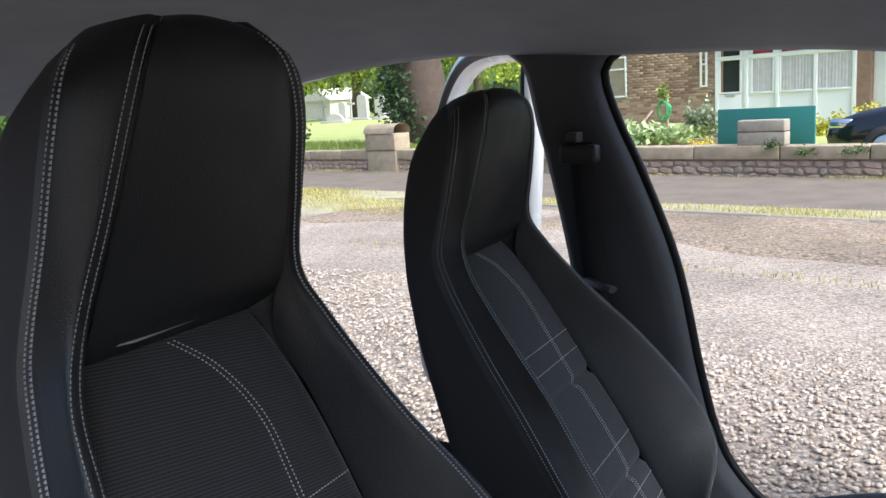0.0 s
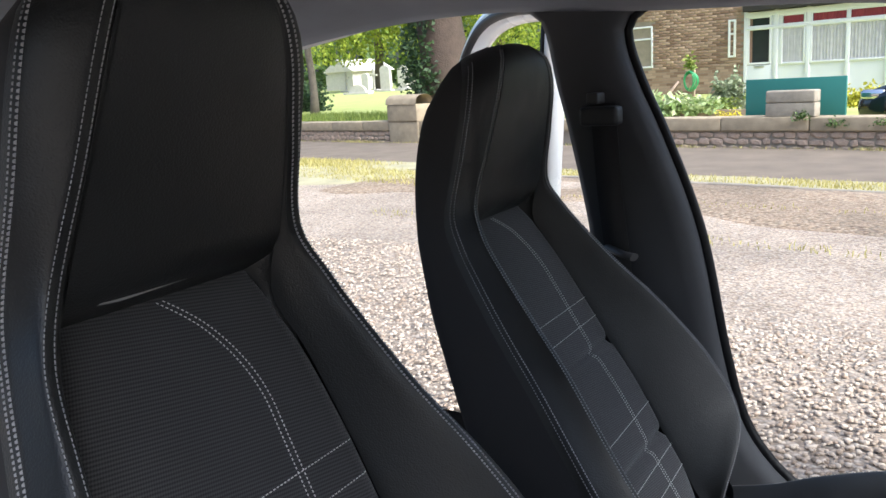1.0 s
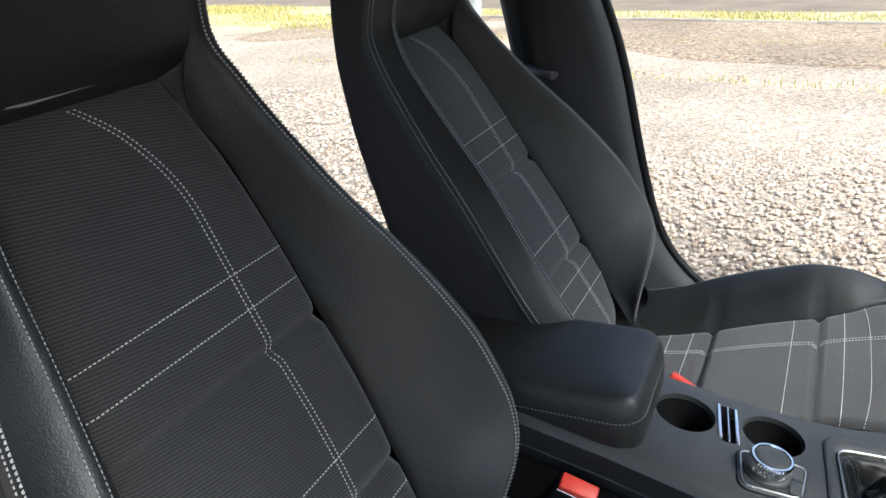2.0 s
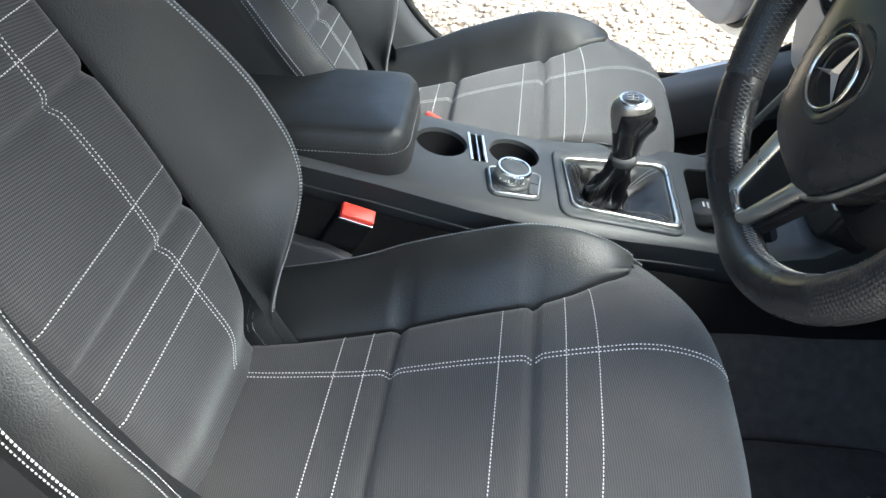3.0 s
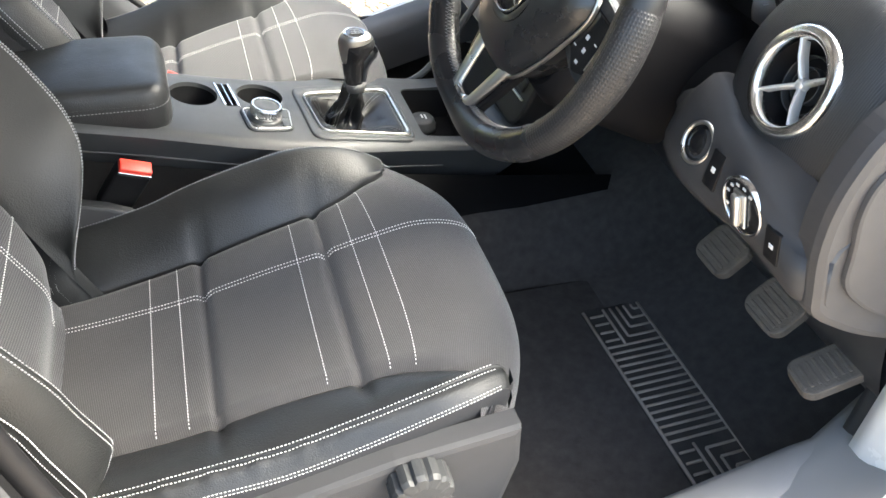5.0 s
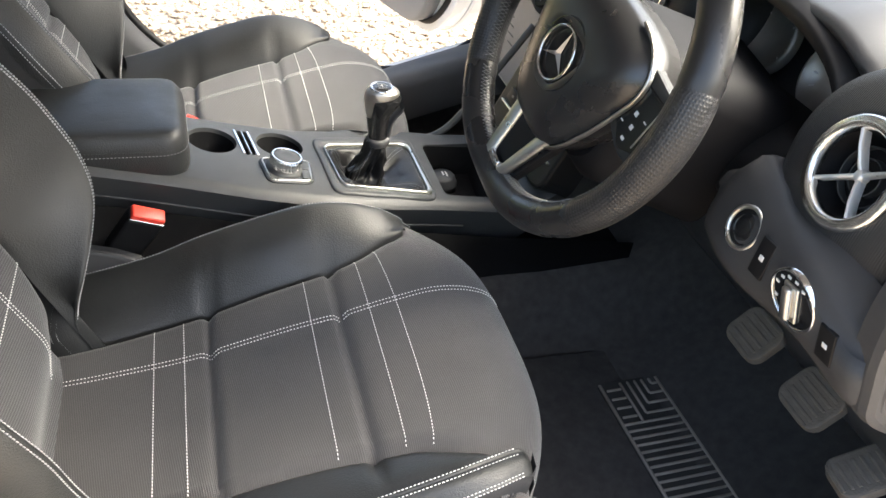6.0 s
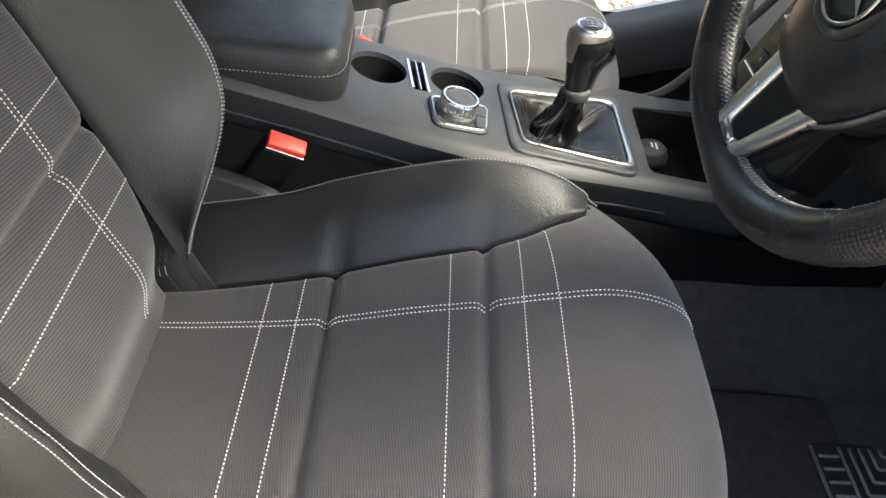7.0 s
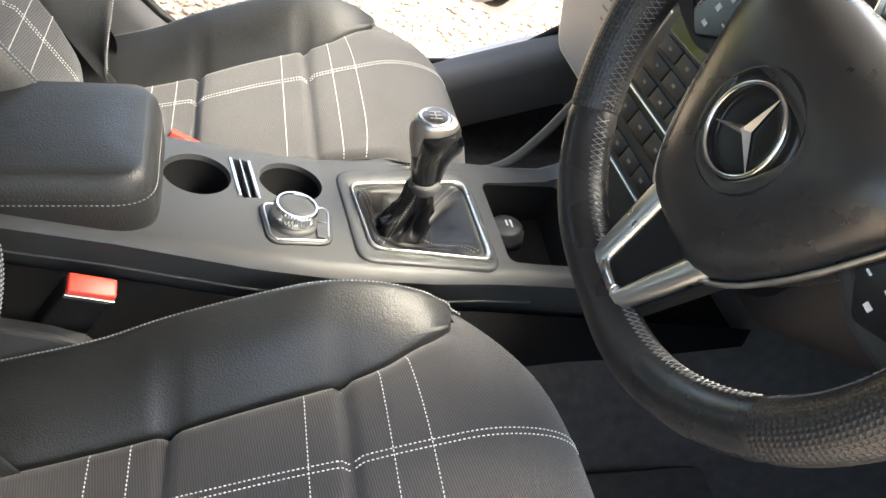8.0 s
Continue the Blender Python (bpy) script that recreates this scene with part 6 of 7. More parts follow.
for k in range(24):
    x = -1.9 + 2.4 * k / 23
    zr = spl([-1.9, -1.28, -0.8, -0.3, 0.1, 0.5], [1.33, 1.43, 1.49, 1.49, 1.45, 1.30], x)
    rows.append([Vector((x, CY + d, zr + 0.045 - 0.09 * (abs(d) / 0.72) ** 3)) for d in (-0.76, -0.74, -0.6, -0.3, 0, 0.3, 0.6, 0.74, 0.76)])
c_part("roof_skin", sheet(rows), M_WHITE, "white roof")
# B pillars
PILLAR_F = [(1.395, -0.40), (1.372, -0.436), (1.34, -0.450), (1.25, -0.425), (1.162, -0.394), (0.937, -0.333), (0.726, -0.291), (0.588, -0.249), (0.50, -0.18), (0.44, -0.09)]
PILLAR_R = [(1.395, -0.67), (1.372, -0.640), (1.34, -0.628), (1.25, -0.610), (1.162, -0.588), (0.937, -0.545), (0.726, -0.53), (0.588, -0.53), (0.50, -0.55), (0.44, -0.60)]
for sy in (1, -1):
    rows = []
    for k in range(40):
        z = 1.395 - 0.955 * k / 39
        f = spl([p[0] for p in PILLAR_F[::-1]], [p[1] for p in PILLAR_F[::-1]], z)
        r = spl([p[0] for p in PILLAR_R[::-1]], [p[1] for p in PILLAR_R[::-1]], z)
        f, r = f - 0.018 - (0.028 * sstep(0.95, 1.30, z) if sy > 0 else 0), r - 0.012
        d0 = 0.655 + 0.02 * sstep(1.0, 0.5, z)
        if sy < 0:
            f += 0.058 - 0.108 * sstep(0.92, 1.2, z)
            d0 += 0.045
        rows.append([Vector((x, CY + sy * d, z)) for x, d in ((f, d0 + 0.075), (f, d0 + 0.035), (f - 0.012, d0 + 0.018), (f - 0.035, d0 + 0.006), ((f + r) / 2, d0), (r + 0.02, d0 + 0.006), (r, d0 + 0.03), (r - 0.004, d0 + 0.075))])
    pil = c_part("b_pillar_trim", sheet(rows), M_PILLAR, "dark pillar trim")
    c_part("pillar_post", sheet([[Vector((x, CY + sy * d, p.z)) for x, d in ((p.x - 0.03, 0.735), (p.x - 0.035, 0.775), (q.x + 0.01, 0.775), (q.x, 0.735))] for p, q in [(Vector((rw[0].x + 0.004, 0, rw[0].z)), Vector((rw[-1].x, 0, rw[-1].z))) for rw in rows]]), M_WHITE, "white painted door post")
    c_part("pillar_seal", tube([(rw[0].x + 0.004, CY + sy * 0.722, rw[0].z) for rw in rows], 0.010, 8), M_BLACK, "black rubber door seal")
# front pillars and windscreen surround
for sy in (1, -1):
    c_part("front_pillar", tube([(0.30, CY + sy * 0.66, 1.33), (0.55, CY + sy * 0.69, 1.17), (0.85, CY + sy * 0.72, 0.99), (1.0, CY + sy * 0.73, 0.90)], [0.035, 0.038, 0.042, 0.05], 10, flat=0.7), M_BLACK, "black windscreen pillar")
    c_part("door_post_front", box((0.58, CY + sy * 0.77 - 0.06, 0.34), (0.72, CY + sy * 0.77 + 0.06, 1.0), 0.03), M_WHITE, "white painted hinge post")
    c_part("kick_panel", box((0.60, CY + sy * 0.705 - 0.02, 0.30), (0.95, CY + sy * 0.705 + 0.02, 0.95), 0.015), M_SOFT)
# front wings and bonnet outside the screen, wheels below
for sy in (1, -1):
    c_part("front_wing", box((0.78, CY + sy * 0.83 - 0.05, 0.35), (1.75, CY + sy * 0.83 + 0.05, 0.88), 0.04), M_WHITE, "white front wing")
    c_part("rear_quarter", box((-2.1, CY + sy * 0.83 - 0.05, 0.35), (-1.55, CY + sy * 0.83 + 0.05, 0.95), 0.04), M_WHITE, "white rear quarter")
    for x in (1.25, -1.45):
        tyre = c_part("tyre", lathe([(0.20, -0.10), (0.30, -0.11), (0.318, -0.08), (0.320, 0.0), (0.318, 0.08), (0.30, 0.11), (0.20, 0.10)], Matrix.Translation((x, CY + sy * 0.78, 0.32)) @ Matrix.Rotation(radians(90), 4, "X"), 40), M_RUBBER, "black tyre")
        c_part("rim", lathe([(0.205, -0.09), (0.19, -0.02), (0.06, 0.02), (0.0, 0.02)], Matrix.Translation((x, CY + sy * 0.78, 0.32)) @ Matrix.Rotation(radians(90 * sy), 4, "X"), 24), M_SATIN, "silver alloy rim", tyre)
rows = []
for k in range(14):
    x = 0.95 + 0.95 * k / 13
    rows.append([Vector((x, CY + d, 0.97 - 0.16 * ((x - 0.95) / 0.95) ** 1.6 - 0.06 * (abs(d) / 0.8) ** 2.5)) for d in [-0.82 + 1.64 * j / 16 for j in range(17)]])
c_part("bonnet", sheet(rows), M_WHITE, "white bonnet")
c_part("rear_hatch", box((-2.1, CY - 0.8, 0.35), (-2.0, CY + 0.8, 1.0), 0.04), M_WHITE, "white tailgate")
c_part("rear_bench", joined(box((-1.35, CY - 0.62, 0.36), (-0.90, CY + 0.62, 0.58), 0.05), box((-1.50, CY - 0.62, 0.50), (-1.32, CY + 0.62, 1.12), 0.06)), M_SIDE, "dark rear bench seat")
c_part("windscreen", sheet([[Vector((x, CY + d, z - 0.05 * (d / 0.7) ** 2)) for d in (-0.62, -0.3, 0, 0.3, 0.62)] for x, z in ((0.36, 1.36), (0.66, 1.20), (0.98, 1.0))]), M_GLASS, "clear windscreen glass").visible_shadow = False
# belt on the far pillar
belt = thing("seat_belt", "black webbing seat belt on the pillar", "seat belt", (-0.50, CY + 0.65, 0.5))
BT = Matrix.Translation((0.50, -CY - 0.65, -0.5))
bm = sheet([[Vector((x + dx, CY + 0.645 + dy, z)) for dx, dy in ((-0.024, 0), (-0.024, -0.002), (0.024, -0.002), (0.024, 0))] for x, dy2, z in ((-0.515, 0, 1.215), (-0.505, 0, 1.05), (-0.490, 0, 0.92), (-0.475, 0, 0.70), (-0.47, 0, 0.5))], close_u=True)
bm.transform(BT)
part("webbing", bm, M_SIDE, belt)
bm = box((-0.552, CY + 0.615, 1.175), (-0.478, CY + 0.652, 1.210), 0.008, Matrix.Identity(4))
bm.transform(BT)
part("guide_loop", bm, M_SOFT, belt, "black plastic belt guide")
bm = box((-0.535, CY + 0.610, 1.215), (-0.512, CY + 0.650, 1.235), 0.004)
bm.transform(BT)
part("guide_tab", bm, M_SOFT2, belt)
bm = tube([(-0.51, CY + 0.64, 0.945), (-0.47, CY + 0.61, 0.940), (-0.445, CY + 0.60, 0.938)], [0.010, 0.010, 0.012], 10, flat=0.6)
bm.transform(BT)
part("tongue", bm, M_SOFT2, belt, "belt tongue in its rest")
# grab handle over the rear door
handle = solid("grab_handle", tube([(-1.06, CY + 0.56, 1.462), (-1.05, CY + 0.545, 1.440), (-1.01, CY + 0.535, 1.430), (-0.90, CY + 0.535, 1.430), (-0.86, CY + 0.545, 1.442), (-0.85, CY + 0.56, 1.464)], 0.011, 10, flat=0.6), M_DOORTRIM, "grey fold-down grab handle on the roof lining", "grab handle")

# ---------------------------------------------------------------- doors standing open
def door(name, hinge, ang, length, label, front):
    ob = thing(name, label, "car door", (*hinge, 0.36), group="open doors")
    # local: x out along the door from its hinge, y to its outer face, z up
    m = Matrix.Rotation(radians(ang), 4, "Z") @ Matrix.Diagonal((1, -1, 1, 1))

    def add(n, bm, mt, lb="", par=None):
        bm.transform(m)
        bmesh.ops.reverse_faces(bm, faces=bm.faces[:])
        return part(n, bm, mt, par or ob, lb)
    L = length
    lower = poly_round([(0.0, 0.38), (0.085, 0.24), (0.15, 0.10), (0.24, 0.02), (L - 0.06, 0.02), (L, 0.12), (L + 0.03, 0.40), (L - 0.02, 0.64), (0.0, 0.60)], 0.06, 5)
    up = Matrix.Rotation(radians(90), 4, "X")
    add("door_shell", prism(lower, 0.045, 0.012, Matrix.Translation((0, 0.075, 0)) @ up), M_WHITE, "white painted door shell")
    add("door_edge", prism(shrink(lower, 0.006), 0.05, 0.004, Matrix.Translation((0, 0.032, 0)) @ up), M_WHITE, "white inner door frame")
    add("door_seal", tube([(p[0], -0.018, p[1]) for p in shrink(lower, 0.035)], 0.009, 8, closed=True), M_BLACK, "black rubber door seal")
    trim_o = poly_round([(0.17, 0.30), (0.195, 0.14), (0.26, 0.05), (L - 0.10, 0.05), (L - 0.04, 0.14), (L - 0.01, 0.40), (L - 0.05, 0.63), (0.09, 0.60)], 0.07, 6)
    trim = add("door_trim", prism(trim_o, 0.045, 0.014, Matrix.Translation((0, -0.018, 0)) @ up, 3), M_DOORTRIM, "grey moulded door trim")
    add("arm_rest", box((0.42, -0.105, 0.42), (L - 0.16, -0.05, 0.48), 0.02), M_LEATHER, "dark padded door armrest", trim)
    pocket = poly_round([(0.205, 0.30), (0.235, 0.255), (0.375, 0.135), (0.66, 0.205), (0.70, 0.34), (0.22, 0.36)], 0.025, 4)
    add("pocket_edge", ring_plate(shrink(pocket, -0.014), pocket, 0.012, Matrix.Translation((0, -0.060, 0)) @ up, 0.004), M_DOORTRIM, "raised moulded edge", trim)
    add("speaker_grille", prism(pocket, 0.004, 0, Matrix.Translation((0, -0.0635, 0)) @ up), M_GRILLE, "black speaker grille", trim)
    if front:
        add("reflector", box((L - 0.115, -0.072, 0.056), (L - 0.075, -0.050, 0.090), 0.003), M_REFLECT, "orange-red reflector", trim)
        add("map_pocket", prism(poly_round([(0.82, 0.20), (L - 0.10, 0.22), (L - 0.08, 0.34), (0.84, 0.34)], 0.03, 4), 0.004, 0, Matrix.Translation((0, -0.0635, 0)) @ up), M_BLACK, "dark door pocket", trim)
    frame_path = [(0.02, 0.03, 0.60), (0.16, 0.045, 0.80), (0.40, 0.07, 1.0), (0.62, 0.085, 1.06), (L - 0.12, 0.08, 1.05), (L - 0.02, 0.06, 0.95), (L, 0.035, 0.62)] if front else \
        [(0.02, 0.03, 0.60), (0.03, 0.06, 0.95), (0.10, 0.075, 1.05), (L - 0.45, 0.08, 1.06), (L - 0.22, 0.07, 0.98), (L - 0.06, 0.05, 0.80), (L, 0.03, 0.62)]
    pts = crom(frame_path, 50)
    add("window_frame", tube(pts, 0.034 if front else 0.037, 10, flat=0.55), M_WHITE, "white painted window frame")
    add("window_seal", tube([p + Vector((0, -0.022, 0)) for p in pts], 0.013, 8), M_BLACK)
    return ob


door("front_passenger_door", (0.605, 1.10), 108, 1.08, "open white front door with grey trim", True)
door("rear_passenger_door", (-0.71, 1.06), 133, 0.98, "open white rear door with dark trim", False)

# ---------------------------------------------------------------- floor mat
mat_ob = thing("floor_mat", "black carpet floor mat with a ribbed rubber heel pad", "floor mat", (0.30, -0.1, 0.27))
o = poly_round([(0.12, 0.15), (0.58, 0.15), (0.64, 0.05), (0.64, -0.36), (0.12, -0.37)], 0.05, 5)
bm = loft([(o, 0.271), (o, 0.277), (shrink(o, 0.004), 0.279)])
bm.transform(Matrix.Translation((-0.30, 0.1, -0.27)))
part("mat_carpet", bm, M_CARPET, mat_ob)
# heel pad: ribs across, chevrons at both ends; its long side runs across the car
PADM = Matrix.Translation((-0.30, 0.1, -0.27)) @ Matrix.Translation((0.564, -0.133, 0.2795)) @ Matrix.Rotation(radians(-88.3), 4, "Z")
LP, WP = 0.40, 0.115
bm = prism(rounded(LP, WP, 0.008), 0.003, 0.001, PADM)
pad = part("heel_pad", bm, M_RUBBER_DARK, mat_ob, "black rubber heel pad with worn pale ribs")


def rib(x0, y0, x1, y1, w=0.0055):
    a, b = Vector((x0, y0, 0.003)), Vector((x1, y1, 0.003))
    d = (b - a).normalized()
    ang = math.atan2(d.y, d.x)
    bm = box((0, -w / 2, 0), ((b - a).length, w / 2, 0.0035), 0.001, PADM @ Matrix.Translation(a) @ Matrix.Rotation(ang, 4, "Z"), 1)
    part("rib", bm, M_WORN, pad)


for yy in (-WP / 2 + 0.003, WP / 2 - 0.003):
    rib(-LP / 2 + 0.004, yy, LP / 2 - 0.004, yy)
for k in range(15):
    x = -0.105 + 0.0145 * k
    rib(x, -WP / 2 + 0.006, x, WP / 2 - 0.006, 0.0045)
for sx in (-1, 1):
    # both ends: a spine, short ribs on one side of it, nested angles on the other
    rib(sx * 0.108, -0.016, sx * (LP / 2 - 0.006), -0.016, 0.0045)
    for k in range(4):
        rib(sx * (0.120 + 0.020 * k), -WP / 2 + 0.010, sx * (0.120 + 0.020 * k), -0.020, 0.0045)
    for k in range(4):
        rib(sx * (0.122 + 0.020 * k), -0.002 + 0.014 * k, sx * (LP / 2 - 0.006), -0.002 + 0.014 * k, 0.0045)
        rib(sx * (0.122 + 0.020 * k), -0.002 + 0.014 * k, sx * (0.122 + 0.020 * k), WP / 2 - 0.006, 0.0045)

# ---------------------------------------------------------------- outdoors
rng = random.Random(5)


def street_solid(name, bm, material, label, category, kind="", group=""):
    bm.transform(STREET)
    return solid(name, bm, material, label, category, group, kind)


def tufts(area, count, height, width, seed, lean=0.4, density=None):
    """Many bent grass blades over a patch: area x0, x1, y0, y1, z."""
    r = random.Random(seed)
    x0, x1, y0, y1, z = area
    verts, faces = [], []
    while len(faces) < count * 2:
        x, y = r.uniform(x0, x1), r.uniform(y0, y1)
        if density and r.random() > density(x, y):
            continue
        a, h = r.uniform(0, 6.28), height * r.uniform(0.5, 1.3)
        dx, dy = math.cos(a), math.sin(a)
        l = lean * h * r.uniform(0.2, 1)
        o = len(verts)
        w = width * r.uniform(0.6, 1.3)
        verts += [(x - dy * w, y + dx * w, z), (x + dy * w, y - dx * w, z), (x + dx * l * 0.4 + dy * w * 0.7, y + dy * l * 0.4 - dx * w * 0.7, z + h * 0.6),
                  (x + dx * l * 0.4 - dy * w * 0.7, y + dy * l * 0.4 + dx * w * 0.7, z + h * 0.6), (x + dx * l, y + dy * l, z + h)]
        faces += [(o, o + 1, o + 2, o + 3), (o + 3, o + 2, o + 4)]
    return mesh_of(verts, faces, False)


def leaves(points, size, seed, droop=0.0):
    """Small bent leaf shapes at the given points."""
    r = random.Random(seed)
    verts, faces = [], []
    for p in points:
        a, b = r.uniform(0, 6.28), r.uniform(-0.9, 0.9)
        u = Vector((math.cos(a) * math.cos(b), math.sin(a) * math.cos(b), math.sin(b) - droop)).normalized()
        w = u.cross(Vector((r.uniform(-1, 1), r.uniform(-1, 1), r.uniform(-1, 1)))).normalized()
        n = u.cross(w)
        s = size * r.uniform(0.6, 1.3)
        o = len(verts)
        verts += [p, p + u * s * 0.5 + w * s * 0.32 + n * s * 0.06, p + u * s, p + u * s * 0.5 - w * s * 0.32 + n * s * 0.06, p + u * s * 0.5]
        faces += [(o, o + 1, o + 4), (o + 1, o + 2, o + 4), (o + 2, o + 3, o + 4), (o + 3, o, o + 4)]
    return mesh_of(verts, faces, False)


# verge, kerb and footpath
def edge_noise(x, s):
    return 0.18 * math.sin(x * 0.8 + s) + 0.10 * math.sin(x * 2.3 + 2 * s) + 0.05 * math.sin(x * 5.1 + s)


# broad dry verge at one end of the street, a narrow grass strip behind the kerb elsewhere
rows = [[Vector((x, y, z)) for y, z in ((6.05 + edge_noise(x, 0) * (1 - sstep(-8.5, -6.0, x)) + 1.62 * sstep(-8.5, -6.0, x), 0.0), (6.6 + 1.10 * sstep(-8.5, -6.0, x), 0.035 - 0.04 * sstep(-8.5, -6.0, x)), (7.72, -0.004), (8.0, 0.0), (8.28 + 0.5 * edge_noise(x, 2), 0.002))] for x in [-40 + 0.4 * k for k in range(200)]]
street_solid("verge", sheet(rows), M_MOSS, "thin dry grass verge beside the footpath", "grass", "structure")
street_solid("pavement", box((-60, 8.10, -0.25), (60, 11.3, -0.006)), M_TAR, "worn grey tarmac footpath with brown grit", "pavement", "structure")
M_EDGE = pebbly("muddy_gravel", [(0.17, 0.115, 0.07), (0.30, 0.215, 0.14), (0.36, 0.27, 0.18), (0.26, 0.20, 0.14), (0.42, 0.33, 0.23)], 0.03, 0.25)
rows = [[Vector((x, y + e, z)) for y, e, z in ((5.75, 0.9 * edge_noise(x, 5), -0.02), (5.95, 0.9 * edge_noise(x, 5), 0.010), (6.6, 0, 0.016), (7.3, 0, 0.012), (7.57, 0, 0.004), (7.60, 0, -0.05))] for x in [-8 + 0.2 * k for k in range(120)]]
street_solid("gravel_edge", sheet(rows), M_EDGE, "muddy brown gravel and leaf litter along the kerb", "ground", "structure")
kerb = thing("kerb", "worn grey kerb stones along the grass strip", "kerb", STREET @ Vector((-8, 7.62, 0)), kind="structure")
kerb.rotation_euler[2] = radians(-13)
for k in range(34):
    o = box((k * 0.92 - 0.4, -0.05, -0.25), (k * 0.92 + 0.515, 0.05, 0.014 + rng.uniform(-0.006, 0.006)), 0.012)
    part("kerb_stone", o, M_KERB, kerb)
street_solid("verge_grass", tufts((-18, -6.5, 6.3, 8.2, 0.0), 16000, 0.065, 0.004, 3, 0.8, lambda x, y: 0.35 + 0.5 * math.sin(x * 1.3) * math.sin(y * 3)), M_DRYGRASS, "short dry grass on the verge", "grass", "stuff")
street_solid("kerb_grass", tufts((-8, 8, 7.70, 8.18, -0.005), 9000, 0.042, 0.004, 4, 0.8, lambda x, y: 0.45 + 0.55 * max(0, math.sin(x * 2.1 + 1))), M_DRYGRASS, "yellowing grass tufts behind the kerb", "grass", "stuff")
street_solid("gravel_weeds", tufts((-6, 6, 4.6, 7.4, 0.0), 1600, 0.04, 0.004, 6, 0.8, lambda x, y: max(0, math.sin(y * 4.2 + 0.5 * math.sin(x)) - 0.75) * 4), M_DRYGRASS, "sparse weeds in the gravel", "weeds", "stuff")
street_solid("wall_foot_grass", tufts((-16, 8, 11.12, 11.30, -0.008), 2600, 0.05, 0.004, 8, 0.8, lambda x, y: 0.2 + 0.8 * max(0, math.sin(x * 1.7))), M_DRYGRASS, "dry grass at the foot of the wall", "grass", "stuff")

# loose pebbles nearest the car
verts, faces = [], []
ICO = [(0, 0, 1), (0.89, 0, 0.45), (0.28, 0.85, 0.45), (-0.72, 0.53, 0.45), (-0.72, -0.53, 0.45), (0.28, -0.85, 0.45), (0.72, 0.53, -0.3), (-0.28, 0.85, -0.3), (-0.89, 0, -0.3), (-0.28, -0.85, -0.3), (0.72, -0.53, -0.3)]
ICF = [(0, 1, 2), (0, 2, 3), (0, 3, 4), (0, 4, 5), (0, 5, 1), (1, 6, 2), (2, 7, 3), (3, 8, 4), (4, 9, 5), (5, 10, 1), (2, 6, 7), (3, 7, 8), (4, 8, 9), (5, 9, 10), (1, 10, 6)]
for k in range(21000):
    y = 1.15 + 3.6 * rng.random() ** 1.5
    x = rng.uniform(-1.2 - 0.75 * y, 1.0 + 0.12 * y)
    r = rng.uniform(0.006, 0.0125)
    a = rng.uniform(0, 6.28)
    sx, sy, sz = r * rng.uniform(0.9, 1.7), r * rng.uniform(0.7, 1.1), r * rng.uniform(0.5, 0.8)
    o = len(verts)
    ca, sa = math.cos(a), math.sin(a)
    for vx, vy, vz in ICO:
        px, py = vx * sx, vy * sy
        verts.append((x + px * ca - py * sa, y + px * sa + py * ca, 0.006 + sz * vz + 0.012 * math.sin(x * 0.9 + y) * 0.5))
    faces += [tuple(i + o for i in f) for f in ICF]
me = bpy.data.meshes.new("loose_pebbles")
me.from_pydata(verts, [], faces)
me.polygons.foreach_set("use_smooth", [True] * len(faces))
pm = leafy("mixed_pebbles", (0.25, 0.185, 0.13), (0.55, 0.46, 0.36), 0.8, 0.0)
me.materials.append(pm)
tagged(new("loose_pebbles", me), "loose rounded pale brown pebbles on the ground", "pebbles", kind="stuff")

# garden wall: rubble below, coping slabs above, two stone piers
WY = 11.35
wall = thing("garden_wall", "low rubble stone wall with flat coping slabs", "wall", STREET @ Vector((0, WY, 0)), kind="structure")
wall.rotation_euler[2] = radians(-13)
part("wall_core", box((-26, 0.03, -0.25), (12, 0.30, 0.24)), M_MORTAR, wall)
STONES = []
for k in range(8):
    bm = bmesh.new()
    bmesh.ops.create_icosphere(bm, subdivisions=1, radius=1.0)
    for v in bm.verts:
        v.co *= rng.uniform(0.8, 1.15)
        v.co = Vector((max(-0.8, min(0.8, v.co.x)), v.co.y * 0.6, max(-0.75, min(0.75, v.co.z))))
    sm = bpy.data.meshes.new("stone")
    bm.to_mesh(sm)
    bm.free()
    sm.materials.append(M_RUBBLE)
    STONES.append(sm)
count = 0
for row in range(-1, 2):
    x = -19.6 + 0.1 * row
    while x < -1.8 and count < 298:
        if -11.2 < x < -6.9:
            x = -6.9 + 0.07 * row
        w = rng.uniform(0.10, 0.26)
        ob = new("stone", STONES[rng.randrange(8)])
        ob.parent = wall
        ob.location = (x + w / 2, 0.025, 0.072 + row * 0.100 + rng.uniform(-0.012, 0.012))
        ob.scale = (w * 0.62, 0.055 * rng.uniform(0.8, 1.3), 0.066 * rng.uniform(0.80, 1.25))
        ob.rotation_euler = (0, rng.uniform(-0.15, 0.15), 0)
        x += w + 0.01
        count += 1
x = -25.0
while x < 9:
    w = rng.uniform(0.85, 1.7)
    part("coping_slab", box((x, -0.03, 0.235), (x + w - 0.012, 0.36, 0.437 + rng.uniform(-0.008, 0.008)), 0.018), M_STONE, wall)
    x += w


